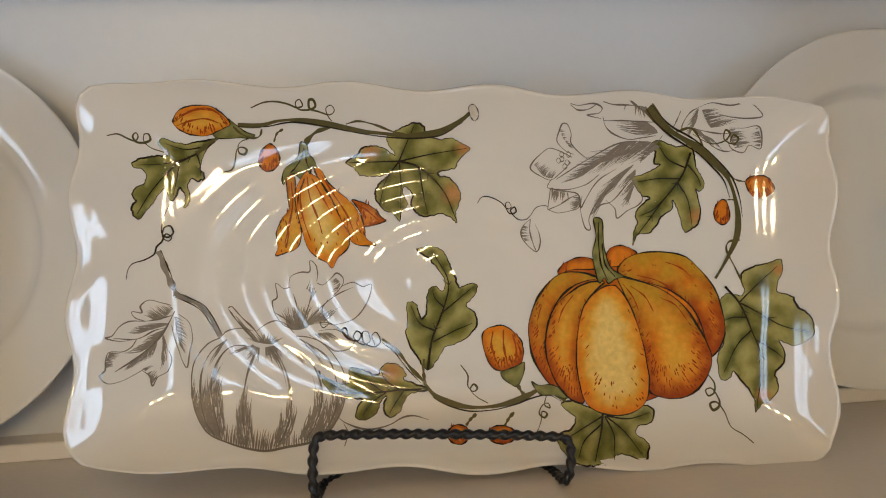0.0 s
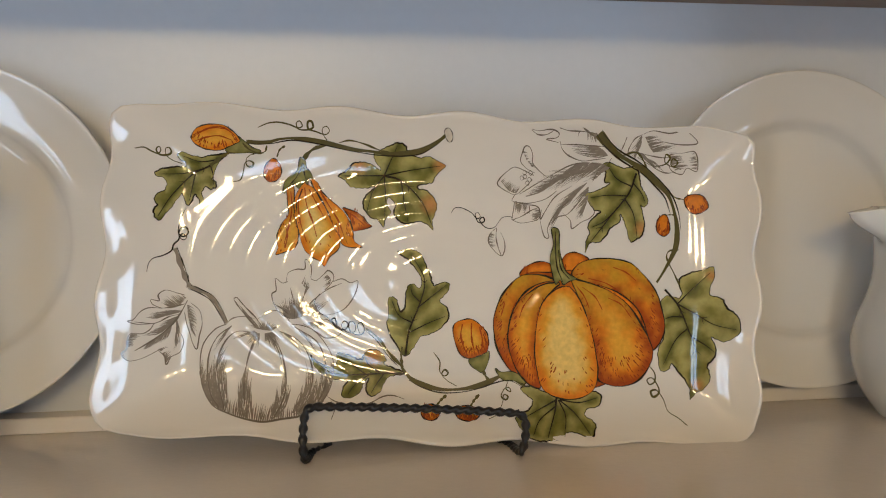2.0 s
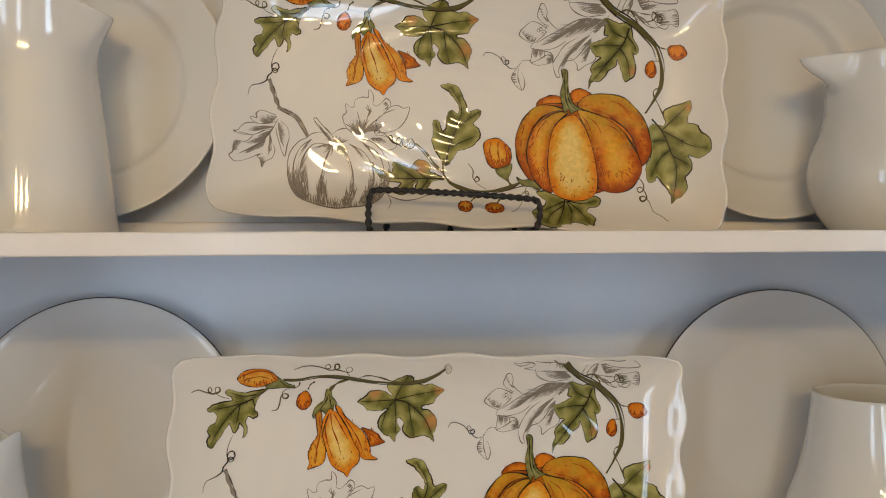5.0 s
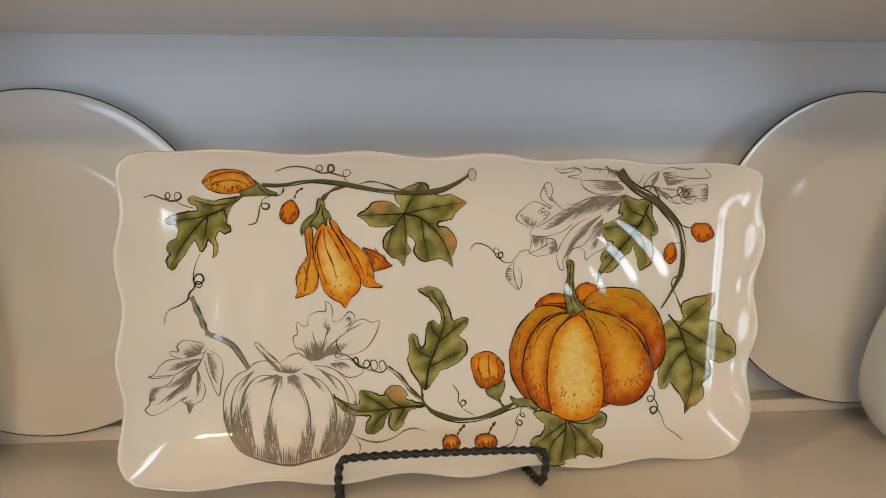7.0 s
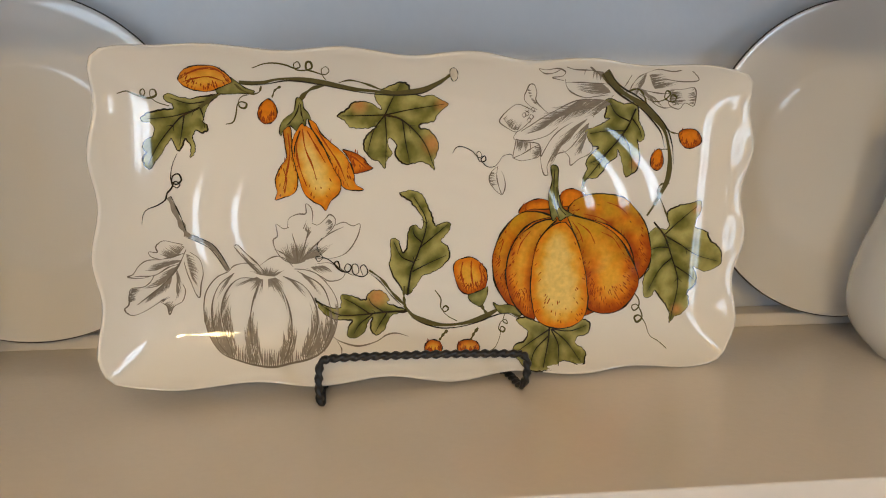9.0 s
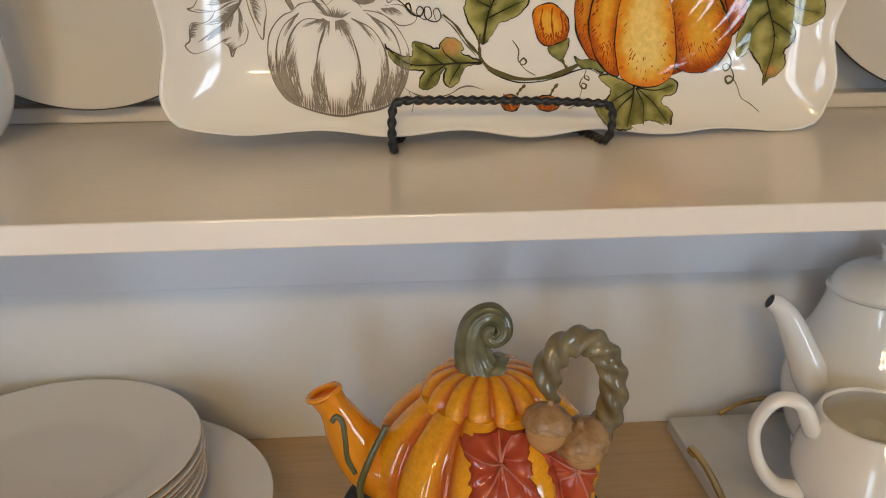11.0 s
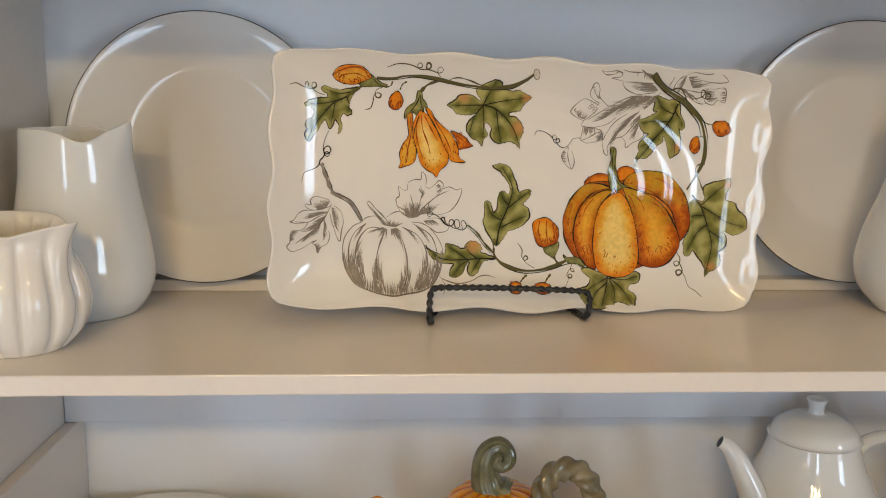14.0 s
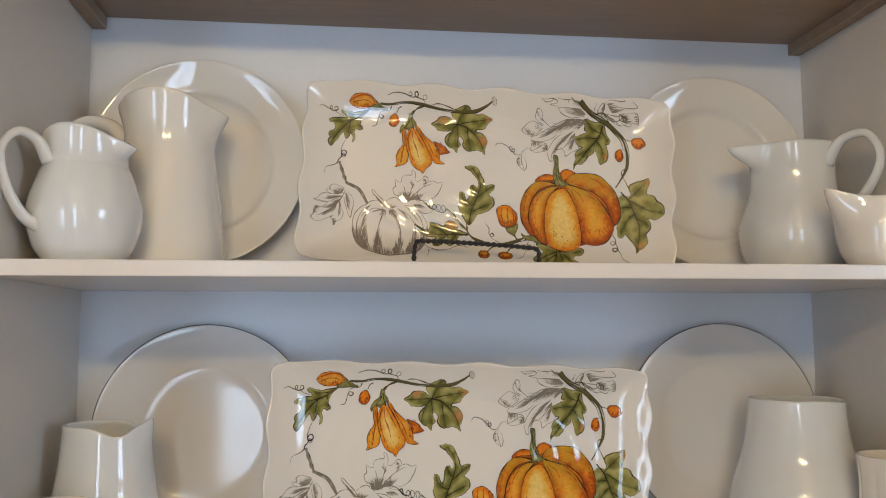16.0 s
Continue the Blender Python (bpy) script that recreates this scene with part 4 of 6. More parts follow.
m.pen([(-69.9, 98.3), (-73.1, 93.3), (-71.7, 88.3), (-69.1, 84.8), (-72.2, 82.1), (-73.8, 85.4), (-66.8, 84.2), (-60.8, 80.0), (-57.6, 76.9), (-58.9, 82.0), (-61.2, 80.6), (-57.6, 76.1), (-51.9, 74.7), (-49.8, 78.4), (-52.6, 80.5), (-54.1, 76.4), (-48.9, 72.6), (-44.6, 74.6), (-45.9, 79.9), (-49.1, 79.7), (-48.1, 73.6), (-41.9, 71.4), (-38.4, 74.6), (-40.8, 79.8), (-43.5, 78.0), (-41.7, 72.5)], INK, width=0.75)
m.pen([(-62.4, 31.1), (-56.6, 27.3), (-44.8, 24.3), (-32.7, 26.6), (-24.4, 30.8), (-17.3, 31.8), (-9.2, 29.7)], width=0.8)
m.pen([(-58.6, 27.4), (-55.8, 22.1), (-57.5, 15.6)])
m.done(platter, "grey sketched squash blossom behind the pumpkin")
m = Motif("painted_branch")
m.stroke([(-124.1, 198.8), (-116.1, 198.6), (-109.0, 199.4), (-101.9, 201.5), (-92.9, 202.6), (-83.9, 202.5), (-72.8, 201.1), (-61.6, 199.2), (-50.2, 197.7), (-38.8, 197.1), (-27.2, 196.2), (-15.7, 197.3), (-7.1, 198.8), (-0.6, 201.8), (6.5, 206.5), (11.2, 210.6)], 2.3, 4.2, STEM)
m.pen([(-124.1, 197.9), (-109.0, 198.3), (-92.9, 201.3), (-72.8, 199.6), (-50.1, 196.3), (-27.0, 195.0), (-6.8, 197.2), (6.8, 204.8)], INK, width=0.7, lift=9)
m.stroke([(-61.8, 201.5), (-54.5, 203.3), (-44.9, 201.7), (-35.1, 198.6), (-27.3, 196.9)], 1.0, 1.6, STEM)
m.stroke([(-126.7, 197.8), (-122.4, 194.2), (-116.1, 192.0), (-111.7, 193.3), (-110.4, 197.1)], 1.4, 1.2, STEM)
m.stroke([(-135.6, 191.4), (-141.0, 188.0), (-148.1, 182.2)], 1.6, 3.2, STEM)
m.stroke([(-98.2, 197.5), (-101.8, 194.9), (-103.6, 190.2)], 1.6, 1.0, STEM)
m.stroke([(-70.9, 199.2), (-78.2, 197.1), (-83.5, 192.7), (-86.1, 187.9), (-87.4, 183.4)], 1.8, 4.2, STEM)
m.edge(m.area([(9.5, 213.0), (12.3, 214.3), (15.0, 211.3), (15.4, 207.5), (13.3, 205.8), (10.8, 208.4)], lambda p, e: blend((0.74, 0.68, 0.56), (0.62, 0.54, 0.42), blot(p.x, p.y, 5) + e * 0.1 - 0.2), 9), 0.6, 11)
m.done(platter, "brown-green painted vine stem")
m = Motif("painted_tendril")
m.pen([(-116.1, 207.9), (-109.1, 210.8), (-102.1, 211.6), (-95.0, 210.6), (-89.9, 209.0), (-86.7, 210.2), (-88.3, 213.1), (-90.7, 211.5), (-89.2, 208.3), (-83.8, 208.1), (-79.5, 209.8), (-80.4, 213.1), (-82.9, 212.9), (-82.7, 208.9), (-78.3, 207.6), (-71.3, 206.0), (-68.5, 208.4), (-70.5, 210.9), (-73.3, 209.3), (-72.4, 205.6), (-70.0, 202.7)], STEM, width=0.95)
m.done(platter)
m = Motif("painted_tendril")
m.pen([(-195.6, 189.0), (-190.6, 190.6), (-186.1, 188.8), (-182.1, 187.6), (-180.4, 190.1), (-181.6, 192.3), (-183.2, 190.1), (-181.2, 187.1), (-177.0, 187.1), (-174.0, 189.0), (-174.9, 192.0), (-177.3, 191.6), (-177.3, 187.7), (-173.6, 184.4), (-166.7, 182.3)], STEM, width=0.95)
m.done(platter)
m = Motif("painted_tendril")
m.pen([(-132.4, 172.1), (-127.9, 173.5), (-126.1, 178.2), (-125.1, 184.8), (-122.4, 186.7), (-119.4, 185.5), (-120.5, 182.8), (-123.7, 183.5), (-124.2, 187.6), (-121.9, 190.3), (-118.8, 191.2)], STEM, width=0.95)
m.done(platter)
m = Motif("painted_bud")
m.rib([(-160.7, 199.7), (-158.3, 203.9), (-153.9, 206.8), (-147.0, 208.1), (-140.2, 208.2), (-134.3, 205.8), (-129.3, 201.4), (-128.4, 198.7), (-132.0, 196.7), (-138.2, 193.7), (-144.3, 192.2), (-151.2, 192.7), (-157.1, 194.9), (-160.4, 197.9)], 0, YELLOW, YELLOW, ORANGE, ORANGE, rough=0.4)
m.pen([(-159.4, 199.3), (-152.3, 204.1), (-143.7, 206.8), (-136.9, 205.7), (-130.1, 200.8)], RUST, width=0.8, lift=5)
m.pen([(-158.7, 197.2), (-150.9, 200.0), (-142.2, 201.4), (-133.7, 199.2)], RUST, width=0.8, lift=5)
m.pen([(-155.8, 202.7), (-147.1, 206.0), (-138.6, 205.9)], RUST, width=0.8, lift=5)
m.edge(m.area([(-138.2, 193.7), (-132.0, 196.7), (-128.4, 199.0), (-129.2, 201.9), (-124.9, 198.8), (-119.7, 195.3), (-114.4, 193.9), (-117.0, 192.0), (-123.3, 191.8), (-130.4, 191.2), (-136.5, 191.3)], lambda p, e: blend(DARKGREEN, PALEGREEN, blot(p.x, p.y, 5) + e * 0.1 - 0.2), 3), 0.7, 5)
m.done(platter, "orange painted flower bud")
m = Motif("painted_leaf")
m.leaf([(-135.6, 191.0), (-140.9, 189.9), (-147.9, 188.7), (-154.0, 187.6), (-160.0, 188.3), (-165.1, 189.7), (-168.8, 189.0), (-169.4, 186.3), (-165.3, 183.6), (-164.6, 180.5), (-170.4, 179.9), (-177.8, 178.1), (-182.6, 175.1), (-182.2, 172.8), (-177.9, 171.8), (-175.5, 168.2), (-176.4, 163.7), (-181.3, 160.2), (-182.5, 155.8), (-179.9, 152.9), (-182.3, 150.3), (-181.6, 145.7), (-178.4, 142.8), (-175.1, 147.3), (-170.9, 153.5), (-167.4, 159.9), (-165.7, 161.7), (-164.1, 158.0), (-161.6, 154.3), (-159.0, 157.1), (-157.2, 161.7), (-154.6, 159.0), (-153.8, 154.3), (-154.7, 150.6), (-152.0, 152.5), (-151.1, 157.2), (-152.8, 161.8), (-151.0, 167.4), (-147.5, 166.5), (-143.9, 167.5), (-143.9, 171.2), (-146.5, 173.0), (-145.6, 176.7), (-144.7, 180.5), (-141.0, 186.2)], [[(-137.4, 189.8), (-148.1, 182.2), (-158.7, 176.4), (-165.6, 169.0), (-173.3, 158.2), (-179.5, 145.6)], [(-152.5, 179.7), (-165.5, 175.8), (-179.5, 174.0)], [(-157.8, 177.0), (-159.1, 168.1), (-160.7, 157.5)], [(-148.1, 182.2), (-146.1, 175.8), (-145.5, 169.3)], [(-144.5, 186.0), (-155.0, 184.4), (-166.0, 187.3)]])
m.done(platter, "green painted leaf")
m = Motif("painted_berry")
m.rib([(-106.3, 189.1), (-102.6, 187.3), (-100.4, 182.7), (-100.7, 177.4), (-103.8, 174.1), (-108.6, 173.4), (-111.8, 176.3), (-112.6, 180.8), (-110.4, 185.8)], 0, ORANGE, ORANGE, RUST, rough=0.3)
m.done(platter)
m = Motif("painted_flower")
m.rib([(-96.1, 169.5), (-91.5, 171.5), (-90.1, 156.3), (-86.9, 142.9), (-86.9, 132.3), (-90.2, 127.4), (-95.8, 125.4), (-101.0, 123.7), (-99.9, 129.2), (-101.1, 136.9), (-97.8, 145.7), (-94.1, 151.5), (-95.1, 160.1)], 0, YELLOW, YELLOW, ORANGE, RUST, rough=0.2)
m.rib([(-57.4, 157.9), (-50.6, 156.6), (-43.7, 153.1), (-39.8, 148.3), (-36.8, 146.4), (-42.6, 143.8), (-50.3, 142.3), (-51.4, 148.1), (-54.4, 154.0)], 0, ORANGE, ORANGE, RUST, rough=0.3)
m.rib([(-80.3, 176.5), (-75.6, 174.7), (-71.8, 168.2), (-64.1, 161.5), (-56.4, 155.0), (-51.4, 147.2), (-49.4, 141.4), (-48.2, 135.4), (-42.6, 131.4), (-52.0, 131.0), (-57.0, 133.4), (-59.9, 140.2), (-63.8, 145.1), (-69.7, 154.7), (-75.6, 166.2)], 3, YELLOW, YELLOW, ORANGE, ORANGE, rough=0.2)
m.rib([(-84.0, 174.5), (-87.7, 169.7), (-90.5, 162.1), (-90.0, 152.5), (-86.6, 141.0), (-82.7, 129.3), (-76.9, 123.4), (-71.2, 120.5), (-67.7, 117.2), (-64.5, 123.5), (-58.8, 129.5), (-58.4, 137.3), (-61.9, 143.1), (-65.9, 150.9), (-71.7, 162.4), (-77.5, 170.0), (-81.2, 172.7)], 6, BUTTER, YELLOW, ORANGE, ORANGE, rough=0.15)
m.pen([(-85.9, 169.7), (-87.7, 158.3), (-85.7, 146.7), (-80.8, 133.3)], RUST, width=0.9, lift=11)
m.pen([(-84.0, 170.7), (-82.0, 158.4), (-77.2, 146.9), (-74.2, 137.2)], RUST, width=0.9, lift=11)
m.pen([(-81.2, 169.9), (-75.5, 160.4), (-68.7, 149.0)], RUST, width=0.9, lift=11)
m.pen([(-75.6, 171.9), (-67.9, 160.5), (-60.1, 149.0), (-55.1, 137.4)], RUST, width=0.9, lift=11)
m.pen([(-93.3, 167.7), (-91.9, 154.4), (-94.0, 140.8), (-95.8, 131.2)], RUST, width=0.9, lift=11)
m.pen([(-95.9, 144.7), (-94.0, 137.0), (-94.9, 128.3)], RUST, width=0.9, lift=11)
m.pen([(-55.4, 155.9), (-48.5, 152.1), (-41.7, 146.4)], RUST, width=0.9, lift=11)
m.pen([(-85.3, 169.7), (-88.6, 160.2), (-88.9, 152.5)], INK, width=0.7, lift=12)
m.pen([(-80.3, 174.6), (-73.6, 164.3), (-65.9, 152.9)], INK, width=0.7, lift=12)
m.edge(m.area([(-88.1, 190.7), (-84.3, 188.9), (-83.3, 184.1), (-80.4, 181.3), (-78.5, 176.6), (-81.3, 177.1), (-82.2, 172.7), (-84.6, 174.5), (-87.7, 169.7), (-90.2, 171.5), (-92.4, 172.4), (-96.1, 169.5), (-97.5, 165.7), (-98.6, 168.5), (-97.6, 174.2), (-94.3, 178.1), (-89.7, 182.0)], lambda p, e: blend(DARKGREEN, PALEGREEN, blot(p.x, p.y, 5) + e * 0.1 - 0.2), 13), 0.7, 15)
m.pen([(-86.1, 187.9), (-87.9, 181.1), (-91.5, 175.3), (-94.2, 172.4)], INK, width=0.7, lift=17)
m.pen([(-85.6, 186.9), (-84.7, 180.3), (-83.1, 175.5)], INK, width=0.7, lift=17)
m.done(platter, "orange painted squash blossom with green calyx")
m = Motif("painted_leaf")
m.leaf([(-61.6, 179.9), (-56.0, 183.9), (-51.5, 188.9), (-45.9, 190.1), (-40.0, 189.3), (-35.1, 186.5), (-32.5, 185.4), (-36.4, 191.3), (-37.7, 195.2), (-33.2, 198.3), (-27.8, 201.4), (-21.3, 203.6), (-16.3, 201.8), (-14.8, 197.9), (-6.5, 195.3), (0.3, 195.9), (6.5, 193.7), (11.9, 190.9), (8.3, 186.8), (4.7, 182.7), (3.9, 179.3), (-2.0, 177.5), (-6.0, 176.5), (-6.0, 173.9), (0.1, 172.7), (5.4, 167.8), (7.6, 161.9), (5.8, 155.9), (4.6, 151.9), (5.6, 146.3), (1.0, 149.8), (-5.1, 151.3), (-13.0, 149.2), (-19.2, 151.6), (-22.3, 157.4), (-21.4, 162.3), (-26.0, 166.8), (-27.3, 162.2), (-24.4, 156.4), (-28.1, 151.5), (-28.5, 145.9), (-33.0, 150.4), (-38.9, 153.2), (-42.9, 158.1), (-43.5, 163.9), (-40.2, 169.8), (-35.4, 173.8), (-41.2, 172.7), (-48.0, 172.1), (-53.8, 173.4), (-56.8, 177.2)], [[(-30.0, 181.8), (-18.0, 178.7), (-3.6, 165.7), (4.7, 148.8)], [(-30.0, 181.8), (-45.4, 180.8), (-59.7, 180.0)], [(-30.0, 181.8), (-26.6, 190.7), (-22.0, 201.6)], [(-29.6, 181.8), (-12.6, 186.2), (9.9, 190.6)], [(-30.0, 181.8), (-28.5, 167.2), (-28.5, 147.5)], [(-30.0, 181.8), (-37.3, 170.8), (-40.9, 156.1)], [(-18.0, 178.7), (-15.6, 165.4), (-12.1, 150.6)]], ((-47.6, 187.7, 6.1), (3.6, 163.8, 7.6), (8.9, 190.8, 5.7),))
m.done(platter, "green painted leaf tinged with rust")
m = Motif("painted_branch")
m.stroke([(116.5, 216.8), (123.2, 211.0), (131.9, 205.1), (142.5, 200.2), (153.0, 195.3), (164.3, 187.1), (172.5, 178.8), (177.1, 167.2), (179.3, 154.4), (178.4, 141.3), (172.4, 128.3), (165.2, 116.3)], 5.4, 3.0, STEM)
m.pen([(115.2, 215.7), (122.0, 209.5), (131.6, 203.0), (142.2, 197.7), (152.7, 192.5), (162.4, 184.9), (169.9, 177.2), (174.1, 166.1)], INK, width=0.9, lift=9)
m.pen([(118.8, 217.5), (125.4, 212.1), (134.0, 206.6), (145.3, 202.0), (156.2, 196.0), (167.7, 187.2), (175.3, 178.8), (180.0, 167.2), (182.0, 154.4)], INK, width=0.8, lift=9)
m.stroke([(180.7, 140.3), (173.9, 139.1), (172.4, 133.7), (177.6, 123.9), (181.9, 115.2)], 1.4, 1.2, STEM)
m.stroke([(169.4, 184.0), (177.2, 177.8), (184.1, 176.3)], 1.6, 1.0, STEM)
m.stroke([(177.2, 165.0), (173.7, 165.0), (170.3, 164.5)], 1.0, 0.8, STEM)
m.stroke([(136.7, 204.2), (144.7, 206.6), (150.7, 202.6), (155.0, 196.4)], 1.6, 1.2, STEM)
m.pen([(147.0, 203.5), (158.8, 198.6), (167.5, 200.0), (170.4, 204.3), (166.9, 206.3), (167.5, 201.1), (173.9, 198.7), (176.4, 201.8), (172.5, 203.8), (172.2, 199.5), (179.9, 197.2)], STEM, width=0.9)
m.done(platter, "brown-green painted vine stem")
m = Motif("painted_leaf")
m.leaf([(123.3, 197.5), (127.2, 199.3), (134.6, 196.8), (140.5, 195.9), (146.8, 197.2), (150.8, 191.0), (152.1, 184.6), (155.0, 180.5), (158.0, 173.2), (154.9, 169.9), (152.6, 170.9), (154.2, 164.6), (155.5, 156.2), (153.1, 148.7), (146.8, 144.2), (144.3, 147.4), (142.6, 153.8), (139.6, 161.2), (137.6, 163.3), (137.3, 157.9), (131.1, 153.7), (128.0, 148.4), (123.1, 143.0), (116.4, 141.8), (113.3, 135.5), (113.6, 142.9), (115.9, 149.2), (114.8, 155.5), (119.3, 160.9), (123.7, 165.1), (119.1, 166.0), (115.5, 170.1), (112.8, 176.3), (118.0, 178.5), (126.5, 182.5), (129.5, 185.1), (126.0, 186.0), (125.8, 192.3)], [[(148.0, 193.0), (143.8, 179.1), (133.6, 165.3), (123.3, 151.5), (115.3, 140.4)], [(145.4, 183.8), (134.4, 188.4), (126.9, 196.6)], [(142.9, 177.0), (129.3, 176.7), (116.2, 174.3)], [(140.8, 174.9), (147.2, 164.5), (150.4, 147.5)], [(146.0, 186.6), (152.8, 179.4), (155.8, 172.7)], [(133.6, 165.3), (126.3, 157.8), (117.7, 153.5)]], ((153.8, 154.0, 5.7),))
m.done(platter, "green painted leaf")
m = Motif("painted_berry")
m.rib([(184.0, 177.0), (188.0, 179.9), (194.2, 180.2), (198.4, 176.6), (199.8, 171.3), (196.2, 167.5), (190.2, 166.5), (185.7, 170.6)], 0, ORANGE, ORANGE, RUST, rough=0.4)
m.done(platter)
m = Motif("painted_berry")
m.rib([(165.0, 160.5), (168.0, 164.4), (171.4, 164.5), (173.9, 158.6), (173.8, 152.5), (170.2, 149.5), (165.7, 151.6), (164.2, 156.2)], 0, ORANGE, ORANGE, RUST, rough=0.4)
m.done(platter)
m = Motif("painted_leaf")
m.leaf([(167.8, 99.5), (171.9, 107.2), (181.5, 106.0), (183.4, 110.5), (181.5, 119.3), (188.7, 123.9), (196.7, 126.5), (203.4, 128.7), (204.1, 120.5), (202.1, 114.8), (202.1, 109.3), (209.0, 106.6), (212.3, 100.3), (218.0, 95.5), (220.2, 85.8), (216.6, 79.7), (210.5, 76.6), (203.6, 79.3), (206.1, 72.8), (204.8, 64.7), (201.3, 59.9), (203.0, 50.9), (199.5, 43.8), (194.2, 40.2), (190.2, 36.0), (189.9, 42.3), (186.4, 49.9), (181.3, 55.5), (177.4, 60.1), (175.4, 55.7), (169.4, 55.1), (167.5, 63.8), (167.7, 70.5), (171.2, 77.1), (171.3, 88.3)], [[(171.5, 111.6), (180.8, 101.6), (187.6, 86.2), (194.1, 66.1), (191.3, 38.1)], [(181.5, 101.6), (193.2, 95.3), (204.8, 88.4), (218.0, 85.4)], [(180.8, 102.0), (189.7, 111.8), (201.8, 124.7)], [(188.1, 85.1), (179.5, 75.9), (171.5, 59.2)], [(190.4, 79.5), (200.2, 73.4), (205.1, 69.3)], [(184.9, 92.8), (176.9, 92.7), (171.1, 90.6)]], ((195.2, 45.8, 4.6), (203.0, 122.6, 4.2),))
m.done(platter, "large green painted leaf")
m = Motif("painted_leaf")
m.leaf([(70.1, 39.2), (77.9, 41.0), (88.7, 36.8), (102.0, 33.4), (113.6, 36.0), (120.6, 38.8), (126.1, 36.7), (124.2, 29.9), (115.9, 27.3), (114.0, 22.8), (120.1, 19.0), (119.3, 13.8), (115.6, 9.6), (105.1, 12.5), (99.5, 11.9), (96.5, 7.6), (88.8, 6.9), (80.0, 6.9), (72.7, 9.4), (68.3, 14.6), (65.9, 19.8), (68.6, 23.3), (75.5, 25.8), (78.3, 31.3), (74.2, 35.2)], [[(95.3, 34.6), (93.0, 24.3), (86.7, 8.9)], [(95.2, 32.7), (83.3, 26.4), (69.0, 18.9)], [(96.3, 32.6), (100.4, 22.3), (98.2, 11.0)], [(96.9, 32.6), (107.4, 23.9), (116.0, 11.3)], [(97.4, 32.6), (110.8, 31.3), (123.7, 34.8)], [(93.5, 28.0), (82.2, 19.3), (77.1, 10.1)]])
m.done(platter, "green painted leaf under the pumpkin")
m = Motif("painted_tendril")
m.pen([(160.8, 58.3), (165.4, 52.5), (165.2, 47.0), (161.6, 44.9), (159.9, 48.2), (163.9, 49.2), (168.0, 42.6), (167.2, 38.5), (163.5, 36.6), (162.1, 40.1), (166.2, 41.2), (170.5, 35.4), (172.8, 27.5), (179.1, 23.5), (184.5, 18.8)], STEM, width=1.1)
m.done(platter)
m = Motif("painted_pumpkin")
m.rib([(67.2, 118.2), (71.4, 123.4), (79.8, 127.2), (87.3, 126.7), (90.9, 122.5), (90.3, 115.1), (80.6, 115.0), (69.6, 115.1)], 0, ORANGE, ORANGE, RUST, rough=0.3)
m.rib([(96.3, 126.6), (99.3, 133.0), (105.6, 135.2), (112.3, 133.1), (115.9, 130.0), (110.9, 123.5), (104.7, 118.1), (97.7, 122.4)], 0, ORANGE, ORANGE, RUST, rough=0.3)
m.rib([(59.4, 103.5), (71.6, 118.2), (91.0, 120.4), (115.3, 123.6), (138.2, 121.4), (158.1, 106.1), (166.9, 83.9), (161.5, 66.1), (141.6, 50.9), (120.7, 40.8), (93.4, 39.7), (73.3, 48.6), (59.4, 64.0), (55.2, 83.3)], 2, ORANGE, ORANGE, RUST, rough=0)
m.rib([(104.7, 118.1), (108.5, 126.7), (119.3, 131.0), (132.9, 131.7), (146.8, 129.0), (156.9, 120.3), (164.6, 110.5), (169.0, 99.5), (171.8, 88.3), (171.0, 79.4), (166.9, 71.6), (162.4, 69.4), (158.7, 81.9), (151.9, 97.3), (136.9, 108.4), (120.6, 113.3)], 5, GOLD, ORANGE, RUST, GOLD, rough=1.2)
m.rib([(91.4, 115.1), (80.4, 118.2), (69.5, 117.2), (61.2, 110.9), (54.2, 100.4), (50.5, 88.8), (50.5, 77.1), (54.0, 64.1), (62.4, 51.9), (70.1, 47.0), (67.3, 59.5), (62.1, 74.7), (63.4, 91.7), (70.7, 104.5), (80.8, 111.8)], 5, GOLD, ORANGE, RUST, GOLD, rough=1.6)
m.rib([(96.0, 112.9), (85.1, 111.8), (74.6, 105.5), (65.3, 96.0), (60.6, 81.2), (61.5, 66.1), (66.7, 52.9), (74.6, 43.2), (84.1, 39.9), (82.5, 52.6), (80.6, 68.0), (80.8, 83.0), (82.7, 95.9), (89.7, 106.6)], 10, YELLOW, ORANGE, RUST, GOLD, rough=1.8)
m.rib([(104.4, 116.0), (116.0, 114.0), (132.5, 108.4), (147.1, 97.4), (157.6, 81.9), (163.6, 68.3), (160.9, 57.2), (153.3, 47.3), (141.5, 43.0), (130.1, 44.3), (124.1, 48.2), (122.4, 60.2), (120.0, 73.7), (115.0, 91.2), (108.1, 106.4)], 10, YELLOW, ORANGE, RUST, GOLD, rough=1.6)
m.rib([(99.6, 110.7), (91.9, 107.6), (83.7, 98.1), (80.3, 83.0), (79.4, 65.8), (81.7, 50.5), (85.6, 39.8), (93.0, 34.7), (104.2, 33.0), (115.8, 35.9), (123.1, 42.8), (124.4, 55.9), (121.3, 71.5), (117.0, 86.8), (110.1, 102.1), (104.2, 109.6)], 15, BUTTER, YELLOW, ORANGE, rough=0.6)
m.pen([(107.4, 111.7), (113.3, 104.3), (117.4, 95.6)], RUST, width=0.7, lift=18)
m.pen([(111.8, 110.7), (121.3, 104.2), (126.7, 95.4)], RUST, width=0.7, lift=18)
m.pen([(130.6, 104.0), (139.8, 99.8), (147.7, 90.8)], RUST, width=0.7, lift=18)
